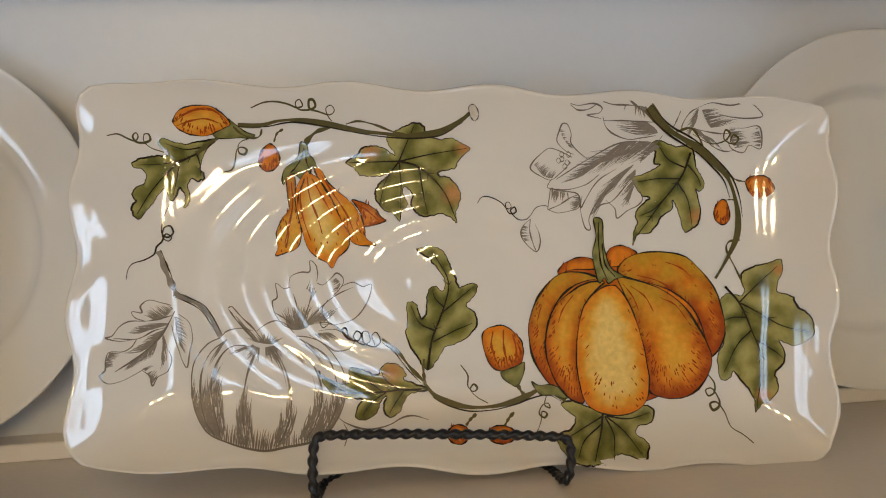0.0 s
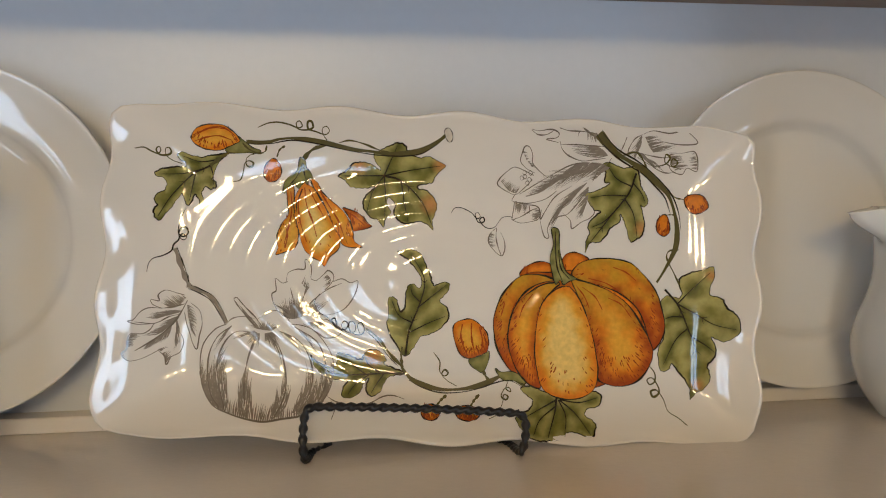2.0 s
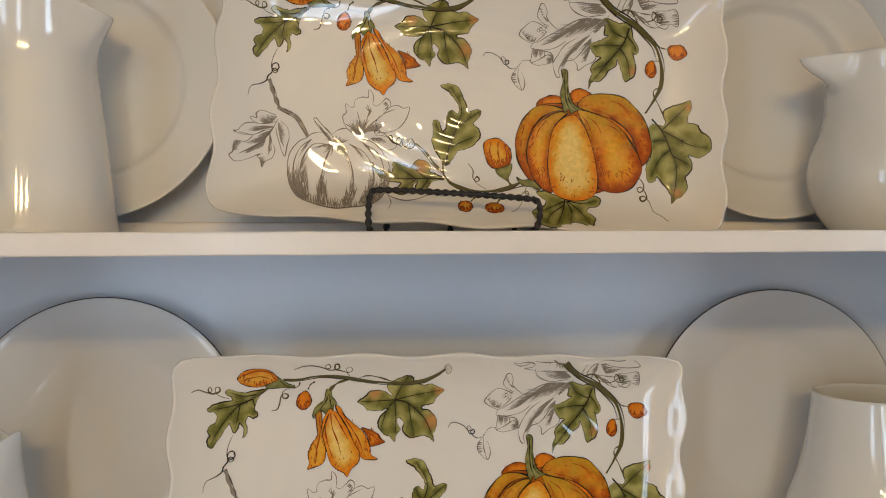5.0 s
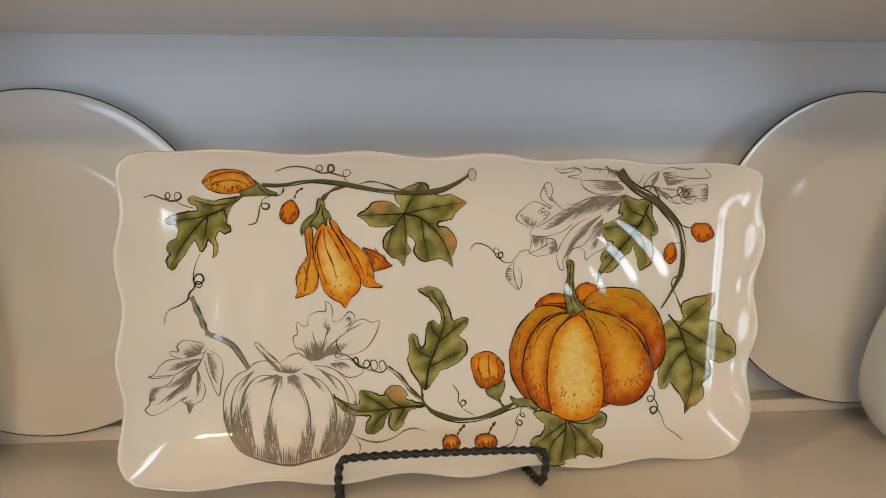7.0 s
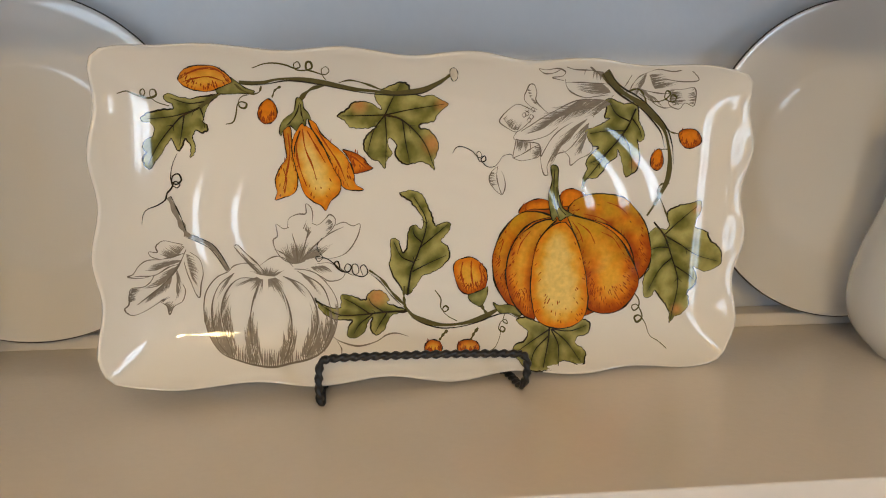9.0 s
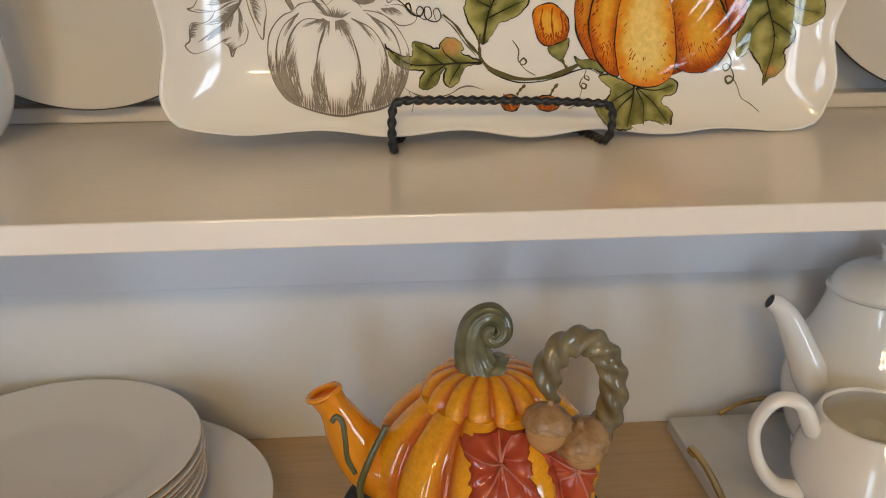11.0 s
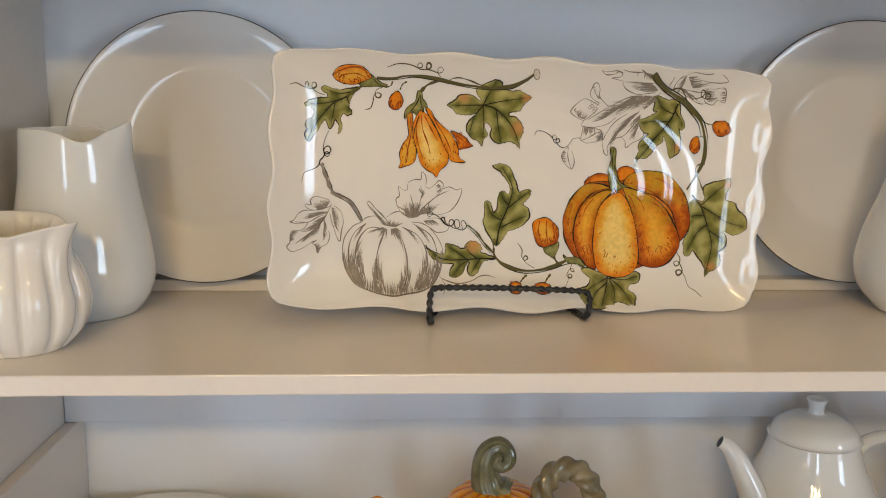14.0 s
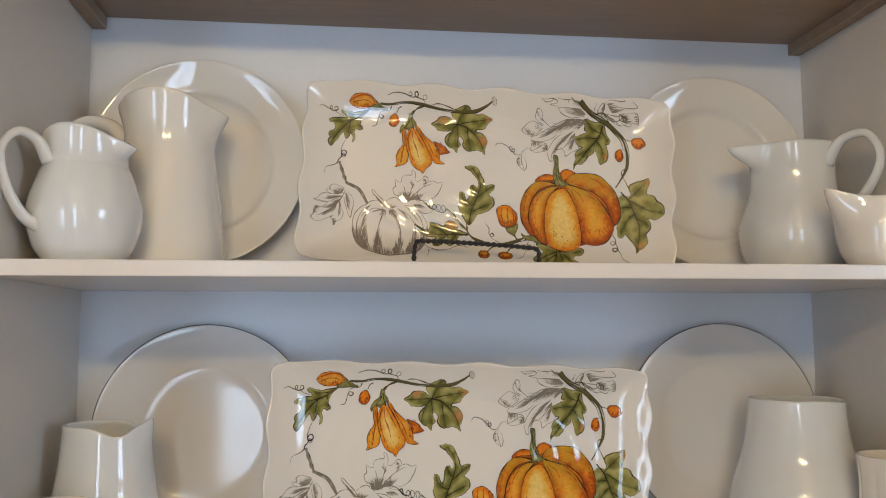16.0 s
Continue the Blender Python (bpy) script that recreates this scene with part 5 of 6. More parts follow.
m.pen([(66.1, 100.3), (62.3, 91.8)], RUST, width=0.7, lift=18)
m.pen([(76.9, 104.4), (70.8, 95.9), (67.9, 87.5)], RUST, width=0.7, lift=18)
m.pen([(115.7, 117.2), (129.8, 113.8), (144.0, 105.2)], RUST, width=0.7, lift=18)
m.pen([(133.4, 125.7), (142.6, 122.6), (150.1, 117.1)], RUST, width=0.7, lift=18)
m.pen([(57.5, 98.3), (55.0, 87.6)], RUST, width=0.7, lift=18)
m.edge(m.area([(88.5, 150.7), (93.5, 150.4), (94.6, 142.4), (96.0, 131.9), (100.0, 121.3), (107.5, 116.6), (102.7, 114.5), (98.4, 111.8), (95.9, 115.0), (92.7, 111.9), (90.0, 119.3), (88.2, 129.8), (90.4, 140.3)], lambda p, e: blend(DARKGREEN, PALEGREEN, blot(p.x, p.y, 5) + e * 0.1 - 0.2), 20), 0.9, 22)
m.pen([(91.5, 148.7), (92.0, 136.1), (93.5, 123.5), (97.8, 113.9)], INK, width=0.8, lift=24)
m.pen([(94.2, 136.1), (96.2, 123.5), (102.6, 116.0)], INK, width=0.7, lift=24)
m.done(platter, "orange painted pumpkin with dark outlines")
m = Motif("painted_branch")
m.stroke([(73.5, 41.8), (65.7, 46.2), (59.2, 48.4), (51.5, 44.6), (42.8, 40.8), (29.9, 37.6), (15.0, 36.9), (2.5, 39.6), (-5.7, 43.5), (-12.0, 50.5)], 3.4, 3.4, STEM)
m.pen([(72.3, 39.8), (62.4, 44.3), (51.5, 42.1), (42.8, 38.8), (29.8, 35.6), (15.0, 34.7), (2.5, 37.7), (-6.7, 42.2)], INK, width=0.7, lift=9)
m.stroke([(-11.6, 50.9), (-20.5, 59.6), (-28.8, 69.8), (-37.5, 76.2)], 2.6, 1.2, STEM)
m.pen([(-14.0, 50.6), (-22.1, 58.7), (-29.8, 68.1), (-38.0, 74.6)], INK, width=0.5, lift=9)
m.stroke([(-11.5, 50.5), (-12.6, 57.4), (-12.4, 64.6)], 2.4, 1.6, STEM)
m.stroke([(43.9, 50.3), (47.2, 45.1), (51.5, 42.9)], 2.4, 2.0, STEM)
m.stroke([(19.1, 33.1), (15.8, 30.4), (12.8, 26.9)], 2.4, 1.4, STEM)
m.stroke([(41.6, 34.3), (38.1, 30.6), (35.6, 26.9)], 2.4, 1.4, STEM)
m.edge(m.area([(52.5, 52.2), (57.0, 49.9), (64.6, 50.4), (72.3, 46.5), (73.5, 42.2), (65.7, 44.2), (58.0, 44.4), (54.2, 48.5)], lambda p, e: blend(DARKGREEN, PALEGREEN, blot(p.x, p.y, 5) + e * 0.1 - 0.2), 10), 0.7, 12)
m.done(platter, "brown-green painted lower vine")
m = Motif("painted_tendril")
m.pen([(9.5, 61.5), (13.8, 55.6), (14.1, 49.1), (17.4, 45.8), (19.9, 47.8), (17.6, 50.1), (15.7, 46.9), (19.4, 42.8), (26.1, 39.3)], STEM, width=0.9)
m.done(platter)
m = Motif("painted_tendril")
m.pen([(61.3, 43.7), (60.2, 38.6), (63.4, 36.9), (62.4, 39.5), (59.1, 38.6), (56.7, 33.8), (59.7, 31.5), (61.4, 33.7), (58.5, 34.7), (57.3, 29.2), (53.2, 22.0), (47.5, 19.0)], STEM, width=0.8)
m.done(platter)
m = Motif("painted_leaf")
m.leaf([(-18.0, 129.5), (-10.3, 131.8), (-3.2, 129.6), (0.5, 123.3), (4.8, 114.6), (7.5, 107.5), (13.0, 109.9), (18.2, 109.0), (17.3, 103.4), (11.8, 97.1), (16.9, 93.0), (19.1, 86.5), (15.4, 80.1), (7.6, 74.4), (-0.4, 71.5), (-5.2, 63.3), (-9.9, 58.3), (-14.8, 63.6), (-20.2, 71.1), (-23.5, 79.9), (-22.6, 85.9), (-23.6, 95.1), (-20.9, 98.5), (-17.4, 96.5), (-14.8, 88.6), (-11.4, 92.5), (-11.4, 102.9), (-7.6, 107.6), (-2.0, 105.2), (-1.0, 111.5), (-5.6, 118.6), (-11.3, 124.5)], [[(-9.9, 58.3), (-8.0, 75.6), (-1.2, 95.6), (1.0, 111.4), (-8.2, 127.2)], [(-6.7, 81.6), (-15.5, 85.8), (-20.9, 95.8)], [(-3.0, 91.5), (8.5, 101.5), (16.3, 108.2)], [(-7.2, 74.8), (5.2, 81.5), (16.3, 86.5)], [(-1.2, 95.6), (-6.6, 100.5), (-8.3, 105.6)]])
m.done(platter, "long lobed green painted leaf")
m = Motif("painted_leaf")
m.leaf([(-74.2, 57.0), (-71.3, 53.8), (-64.3, 50.5), (-57.4, 49.3), (-56.1, 53.3), (-56.5, 58.0), (-51.6, 58.7), (-45.6, 56.4), (-39.5, 54.8), (-37.7, 59.7), (-32.7, 62.0), (-26.6, 60.8), (-22.8, 55.6), (-24.3, 52.3), (-18.1, 50.0), (-9.8, 46.6), (-16.0, 44.9), (-20.1, 44.0), (-23.2, 40.2), (-26.3, 33.5), (-32.5, 31.0), (-35.4, 35.7), (-34.4, 42.5), (-37.4, 39.6), (-40.5, 32.2), (-46.7, 29.2), (-51.6, 30.8), (-50.8, 36.2), (-48.4, 40.9), (-56.3, 41.1), (-64.2, 43.3), (-70.2, 48.5)], [[(-9.8, 46.6), (-26.2, 46.0), (-42.4, 44.6), (-58.3, 44.9), (-71.2, 52.8)], [(-26.2, 46.0), (-34.4, 51.5), (-37.6, 56.9)], [(-36.4, 45.2), (-46.5, 51.9), (-54.5, 56.3)], [(-24.2, 45.5), (-28.3, 39.4), (-32.1, 32.8)], [(-34.4, 44.7), (-42.4, 38.8), (-47.6, 31.6)]], ((-31.0, 57.5, 7.6),))
m.done(platter, "long lobed green painted leaf")
m = Motif("painted_bud")
m.rib([(22.3, 79.7), (26.3, 83.9), (34.7, 85.3), (41.4, 81.4), (45.8, 76.1), (47.3, 68.6), (45.5, 62.1), (40.2, 60.2), (34.9, 58.2), (28.5, 60.4), (23.7, 69.2)], 0, YELLOW, ORANGE, RUST, ORANGE, rough=0.6)
m.pen([(28.5, 81.7), (27.9, 72.2), (32.7, 60.3)], RUST, width=1.0, lift=5)
m.pen([(34.8, 82.7), (35.3, 72.1), (38.0, 61.2)], RUST, width=1.0, lift=5)
m.pen([(40.4, 80.4), (42.8, 70.9), (42.7, 62.2)], RUST, width=1.0, lift=5)
m.edge(m.area([(33.8, 57.8), (40.2, 59.8), (45.5, 62.6), (48.0, 63.4), (47.2, 55.8), (44.0, 49.2), (39.6, 50.5), (35.0, 54.0)], lambda p, e: blend(DARKGREEN, PALEGREEN, blot(p.x, p.y, 5) + e * 0.1 - 0.2), 3), 0.7, 5)
m.done(platter, "orange painted flower bud")
m = Motif("painted_berry")
m.rib([(14.6, 21.9), (12.4, 18.3), (7.7, 16.9), (3.3, 18.6), (1.8, 22.3), (4.0, 25.9), (8.7, 27.4), (13.1, 25.6)], 0, YELLOW, ORANGE, RUST, rough=0.5)
m.done(platter)
m = Motif("painted_berry")
m.rib([(41.6, 21.9), (38.9, 18.5), (32.8, 17.3), (27.1, 18.8), (25.2, 22.4), (27.8, 25.9), (33.9, 27.1), (39.7, 25.5)], 0, YELLOW, ORANGE, RUST, rough=0.5)
m.done(platter)

platter_b = copy_thing(platter, POSE_B)

# ---- black twisted easels ----
def easel(m, shelf_z):
    """A twisted iron easel: front bar, two feet, back legs. Built in the platter's frame, its feet on the shelf."""
    ob = empty("plate_easel", m, "black twisted iron easel holding a painted platter", "plate stand", "plate easels")
    inv = m.inverted()

    def floor_at(u, w):
        """Height in the platter's frame at which the shelf lies."""
        lo = m @ Vector((u, -w, 0))
        return (inv @ Vector((lo.x, lo.y, shelf_z)))[2]

    def rope(name, pts, r=0.0024, turns=260, steps=20):
        path = spline(pts, steps)
        length = sum((b - a).length for a, b in zip(path, path[1:]))
        bm = bmesh.new()
        n = max(8, int(length / 0.0011))
        even, acc, i = [], 0.0, 0
        cum = [0.0]
        for a, b in zip(path, path[1:]):
            cum.append(cum[-1] + (b - a).length)
        for k in range(n + 1):
            d = length * k / n
            while i < len(cum) - 2 and cum[i + 1] < d:
                i += 1
            f = (d - cum[i]) / max(cum[i + 1] - cum[i], 1e-9)
            even.append(path[i].lerp(path[i + 1], f))
        tube(bm, even, r, 14, side_hint=Vector((0.1, 1, 0.2)), twist=length * 2 * math.pi * 2 / 0.0135, lobes=2, lobe=0.27)
        return part(name, bm, M_BLACK, ob)

    uL, uR, w = -0.0725, 0.0665, 0.031
    zt = 0.0275
    fl, fr = floor_at(uL, w) + 0.003, floor_at(uR, w) + 0.003
    rope("front_bar", [(uL + 0.004, -w, zt - 0.0008), (uL + 0.03, -w, zt), (0.0, -w, zt + 0.0003), (uR - 0.03, -w, zt), (uR - 0.004, -w, zt - 0.0008)])
    for s, u, f in ((-1, uL, fl), (1, uR, fr)):
        rope("front_leg", [(u - s * 0.005, -w, zt - 0.0006), (u, -w, zt - 0.004), (u + s * 0.001, -w - 0.0005, (zt + f) / 2), (u, -w, f + 0.004), (u - s * 0.0015, -w + 0.004, f), (u - s * 0.004, -w + 0.030, f), (u - s * 0.012, 0.012, f + 0.001)])
        rope("back_upright", [(u - s * 0.012, 0.012, f + 0.001), (u - s * 0.014, 0.0165, f + 0.012), (u - s * 0.02, 0.017, 0.08), (u - s * 0.055, 0.017, 0.15)], 0.0024)
    bk = floor_at(0.0, -0.062)
    rope("back_leg", [(0.0, 0.0215, 0.14), (0.0, 0.045, 0.08), (0.0, 0.062, bk + 0.003)], 0.0024)
    return ob


easel(POSE_A, Z1)
easel(POSE_B, Z2)


# ---- plates ----
def plate_bm(R, coupe, depth=0.021):
    if coupe:
        rows = [(0, 0.0035), (R * 0.3, 0.0035), (R * 0.56, 0.0037), (R * 0.65, 0.0064), (R * 0.76, 0.0112), (R * 0.9, depth * 0.86), (R - 0.001, depth), (R, depth - 0.0012), (R - 0.002, depth - 0.003), (R * 0.88, depth * 0.6), (R * 0.72, 0.0055), (R * 0.62, 0.0012), (R * 0.58, 0.0), (R * 0.55, 0.0006), (0, 0.0008)]
    else:
        rows = [(0, 0.0035), (R * 0.4, 0.0035), (R * 0.60, 0.0040), (R * 0.655, 0.0062), (R * 0.69, 0.0100), (R * 0.72, 0.0118), (R * 0.78, 0.0130), (R * 0.9, depth * 0.80), (R - 0.0016, depth), (R, depth - 0.0014), (R - 0.002, depth - 0.0032), (R * 0.86, depth * 0.5), (R * 0.72, 0.0072), (R * 0.63, 0.0012), (R * 0.58, 0.0), (R * 0.55, 0.0006), (0, 0.0008)]
    bm = bmesh.new()
    lathe(bm, smooth_profile(rows, 4), 96)
    bmesh.ops.recalc_face_normals(bm, faces=bm.faces[:])
    return bm


def ring_bm(R, r, z):
    bm = bmesh.new()
    path = [Vector((R * math.cos(a), R * math.sin(a), z)) for a in [2 * math.pi * k / 120 for k in range(121)]]
    tube(bm, path, r, 6, side_hint=Vector((0, 0, 1)), cap=False)
    return bm


def standing(x, z_base, R, lean=3.5, y=-0.021):
    """A plate on edge on the ledge, leaning on the back panel, its face to the room."""
    return Matrix.Translation((x, y, z_base)) @ Matrix.Rotation(-radians(lean), 4, "X") @ Matrix.Translation((0, 0, R)) @ Matrix.Rotation(radians(90), 4, "X")


def upright_plate(x, z, R, coupe, label):
    ob = empty("dinner_plate", standing(x, z, R), label, "plate", "plates standing on edge")
    part("dish", plate_bm(R, coupe), M_PLATE if coupe else M_WHITE, ob)
    if coupe:
        part("rim_line", ring_bm(R + 0.0001, 0.0011, 0.0199), M_DARKLINE, ob, "thin dark metallic rim line")
    return ob


for x in (-0.3285, 0.330):
    upright_plate(x, Z1 + 0.0123, 0.129, False, "white dinner plate with broad rim, standing against the back panel")
for x in (-0.314, 0.331):
    upright_plate(x, Z2 + 0.0123, 0.1285, True, "white rimless plate with dark edge line, standing against the panel")


def flat_plate(x, y, z, R, label):
    ob = empty("stacked_plate", pose(x, y, z), label, "plate", "stacked plates")
    part("dish", plate_bm(R, True, 0.018), M_PLATE, ob)
    part("rim_line", ring_bm(R + 0.0001, 0.0008, 0.0168), M_GOLDLINE, ob, "thin gold rim line")
    return ob


random.seed(4)
for i in range(4):
    flat_plate(-0.330 + random.uniform(-.002, .002), -0.141 + random.uniform(-.002, .002), ZC + 0.0003 + i * 0.0052, 0.134 + (0.002 if i == 0 else 0), "large white plate with gold rim, stacked on the oak top")
for i in range(7):
    flat_plate(-0.357 + random.uniform(-.0015, .0015), -0.118 + random.uniform(-.0015, .0015), ZC + 0.0205 + i * 0.0054, 0.1095, "smaller white plate with gold rim, stacked on larger plates")


# ---- jugs ----
def jug(name, m, label, category, rows, material, spout=None, thick=0.0035, flute=0, flute_d=0.0, rim_wave=None, seg=72, handle=None, hr=0.006, hflat=1.3, saddle=0.0, group="white jugs"):
    """A thrown jug: rows of (r, z) up the outside; spout = (angle, reach, width, drop height, lift); handle = points (out, z) at an angle."""
    ob = empty(name, m, label, category, group)
    out = smooth_profile(rows, 6)
    H = out[-1][1]
    inner = [(max(r - thick, 0.001), z) for r, z in out if z > rows[0][1] + 0.006][::-1]
    prof = [(0, 0.002), (max(rows[0][0] - 0.008, 0.002), 0.002), (max(rows[0][0] - 0.004, 0.002), 0.0)] + out + [(out[-1][0] - thick * 0.25, H + thick * 0.42), (out[-1][0] - thick * 0.75, H + thick * 0.42)] + inner + [(0, 0.006)]

    def shape(r, z, a, i):
        x, y = r * math.cos(a), r * math.sin(a)
        if flute:
            f = abs(math.cos(a * flute / 2))
            k = math.sin(math.pi * min(1, max(0, z / H))) ** 0.5
            x, y = x * (1 - flute_d * k * (1 - f) ** 2.0), y * (1 - flute_d * k * (1 - f) ** 2.0)
        if spout:
            sa, reach, width, start, lift = spout
            d = (a - sa + math.pi) % (2 * math.pi) - math.pi
            h = max(0.0, (z - start) / (H - start))
            g = math.exp(-(d / width) ** 2) * h * h * (3 - 2 * min(h, 1))
            pinch = -0.045 * math.exp(-((abs(d) - width * 1.9) / (width * 0.7)) ** 2) * h * h
            x += math.cos(sa) * reach * g + pinch * x
            y += math.sin(sa) * reach * g + pinch * y
            z += lift * g
        if rim_wave:
            sa, back, dip = rim_wave
            d = (a - sa + math.pi) % (2 * math.pi) - math.pi
            h = max(0.0, (z - H * 0.55) / (H * 0.45))
            z += h * h * (back * (0.5 - 0.5 * math.cos(d)) - dip * math.exp(-((abs(d) - 0.95) / 0.4) ** 2))
        if saddle:
            h = max(0.0, (z - H * 0.7) / (H * 0.3))
            z += saddle * h * h * math.sin(a - spout[0]) ** 2
        return (x, y, z)

    bm = bmesh.new()
    lathe(bm, prof, seg, shape)
    bmesh.ops.recalc_face_normals(bm, faces=bm.faces[:])
    part("body", bm, material, ob)
    if handle:
        ang, pts = handle
        c, s = math.cos(ang), math.sin(ang)
        bm = bmesh.new()
        path = spline([(o * c, o * s, z) for o, z in pts], 10)
        tube(bm, path, lambda f: hr * (1.25 - 0.45 * math.sin(math.pi * f)), 14, hflat, Vector((-s, c, 0)))
        bmesh.ops.recalc_face_normals(bm, faces=bm.faces[:])
        part("handle", bm, material, ob)
    return ob


PI = math.pi
jug("tall_pitcher", pose(-0.352, -0.085, Z1), "tall ivory ceramic pitcher with a flared foot on the shelf", "pitcher",
    [(0.064, 0.0), (0.0665, 0.004), (0.064, 0.02), (0.0585, 0.07), (0.0525, 0.12), (0.0500, 0.145), (0.0520, 0.167), (0.0575, 0.185)], M_IVORY,
    spout=(-0.12, 0.009, 0.34, 0.14, -0.004), saddle=0.015, handle=(PI - 0.05, [(0.045, 0.146), (0.068, 0.170), (0.098, 0.174), (0.120, 0.150), (0.112, 0.105), (0.058, 0.065)]), hr=0.0085)
jug("small_jug", pose(-0.411, -0.192, Z1), "white round-bellied ceramic jug beside the tall pitcher", "jug",
    [(0.033, 0.0), (0.036, 0.003), (0.047, 0.018), (0.0545, 0.045), (0.0530, 0.066), (0.0445, 0.092), (0.0400, 0.102), (0.0405, 0.114), (0.0430, 0.124)], M_COOL,
    spout=(-0.25, 0.009, 0.30, 0.104, -0.006), saddle=0.011, handle=(PI + 0.82, [(0.040, 0.100), (0.053, 0.120), (0.072, 0.124), (0.086, 0.105), (0.080, 0.072), (0.064, 0.046), (0.048, 0.036)]), hr=0.0052)
jug("pitcher", pose(0.398, -0.102, Z1), "white round-bellied pitcher with long spout beside a plate", "pitcher",
    [(0.044, 0.0), (0.048, 0.004), (0.0600, 0.024), (0.0655, 0.050), (0.0620, 0.072), (0.0535, 0.094), (0.0495, 0.114), (0.0500, 0.142), (0.0520, 0.158)], M_COOL,
    spout=(PI + 0.15, 0.037, 0.25, 0.124, -0.005), handle=(-1.05, [(0.045, 0.132), (0.064, 0.158), (0.094, 0.160), (0.108, 0.130), (0.092, 0.095), (0.066, 0.072)]), hr=0.0058)
jug("creamer", pose(0.425, -0.222, Z1), "small ivory ceramic creamer beside the white pitcher", "creamer",
    [(0.026, 0.0), (0.029, 0.003), (0.038, 0.018), (0.0425, 0.042), (0.0410, 0.062), (0.0405, 0.074)], M_IVORY,
    spout=(PI + 0.1, 0.022, 0.42, 0.035, 0.010))
jug("pitcher", pose(-0.4045, -0.105, Z2), "pale grey-white glazed pitcher with a curled lip", "pitcher",
    [(0.042, 0.0), (0.047, 0.004), (0.0560, 0.018), (0.0600, 0.036), (0.0585, 0.060), (0.0535, 0.090), (0.0485, 0.120), (0.0465, 0.144), (0.0455, 0.162)], M_COOL,
    spout=(-0.15, 0.004, 0.26, 0.13, 0.005), rim_wave=(-0.15, 0.0, 0.010))
jug("creamer", pose(-0.414, -0.212, Z2), "small white fluted ceramic creamer with a wavy rim", "creamer",
    [(0.032, 0.0), (0.036, 0.003), (0.047, 0.016), (0.0525, 0.036), (0.0480, 0.058), (0.0400, 0.076), (0.0385, 0.086), (0.0410, 0.094)], M_WHITE,
    spout=(-0.35, 0.016, 0.38, 0.055, 0.004), flute=14, flute_d=0.16, rim_wave=(-0.35, 0.006, 0.005), seg=144, thick=0.0028)
jug("pitcher", pose(0.383, -0.112, Z2), "white tapering ceramic pitcher beside a plate", "pitcher",
    [(0.058, 0.0), (0.063, 0.004), (0.0770, 0.022), (0.0815, 0.046), (0.0750, 0.080), (0.0640, 0.112), (0.0580, 0.140), (0.0540, 0.168), (0.0535, 0.180)], M_COOL,
    spout=(-0.9, 0.003, 0.4, 0.12, -0.002))
jug("creamer", pose(0.428, -0.235, Z2), "small ivory faceted ceramic creamer beside the pitcher", "creamer",
    [(0.030, 0.0), (0.033, 0.003), (0.0400, 0.022), (0.0430, 0.058), (0.0410, 0.095), (0.0415, 0.118), (0.0430, 0.130)], M_IVORY,
    spout=(-0.6, 0.004, 0.4, 0.09, 0.003), flute=10, flute_d=0.05, seg=100)

# ---- worktop: tray with white teapot and creamer ----
TZ = 0.013
tray = empty("marble_tray", pose(0, 0, ZC), "grey-white marble tray with gold wire handles", "tray")
part("slab", box_bm(0.144, 0.462, -0.232, -0.014, 0.0003, TZ, 0.0015), M_MARBLE, tray, smooth=False)
def wire(pts, r, name, parent, material, steps=12):
    bm = bmesh.new()
    tube(bm, spline(pts, steps), r, 12, side_hint=Vector((0.3, 0.2, 1)))
    return part(name, bm, material, parent)
for sx in (1, -1):
    X0 = 0.144 if sx == 1 else 0.462
    wire([(X0 + sx * 0.003, -0.078, TZ), (X0 - sx * 0.004, -0.082, TZ + 0.008), (X0 - sx * 0.006, -0.094, TZ + 0.0165), (X0 - sx * 0.006, -0.125, TZ + 0.018), (X0 - sx * 0.006, -0.160, TZ + 0.012), (X0 - sx * 0.005, -0.178, TZ - 0.002), (X0 - sx * 0.003, -0.186, TZ - 0.008), (X0 + sx * 0.002, -0.187, TZ - 0.004)], 0.0027, "handle", tray, M_BRASS)
wire([(0.19, -0.018, TZ + 0.003), (0.22, -0.014, TZ + 0.013), (0.30, -0.012, TZ + 0.018), (0.38, -0.014, TZ + 0.013), (0.41, -0.018, TZ + 0.003)], 0.0022, "rail_wire", tray, M_BRASS)
wire([(0.19, -0.228, TZ + 0.002), (0.22, -0.236, TZ + 0.010), (0.30, -0.238, TZ + 0.014), (0.38, -0.236, TZ + 0.010), (0.41, -0.228, TZ + 0.002)], 0.0022, "rail_wire", tray, M_BRASS)
ZTR = ZC + TZ + 0.0003

creamer2 = jug("cream_jug", pose(0.232, -0.182, ZTR), "round white porcelain cream jug on the marble tray", "jug",
    [(0.036, 0.0), (0.037, 0.005), (0.031, 0.010), (0.042, 0.022), (0.0540, 0.045), (0.0545, 0.062), (0.0480, 0.082), (0.0420, 0.094)], M_WHITE,
    spout=(0.3, 0.014, 0.4, 0.06, 0.004), handle=(PI - 0.1, [(0.046, 0.082), (0.058, 0.104), (0.075, 0.106), (0.0865, 0.086), (0.082, 0.060), (0.068, 0.040), (0.050, 0.034)]), hr=0.0055)

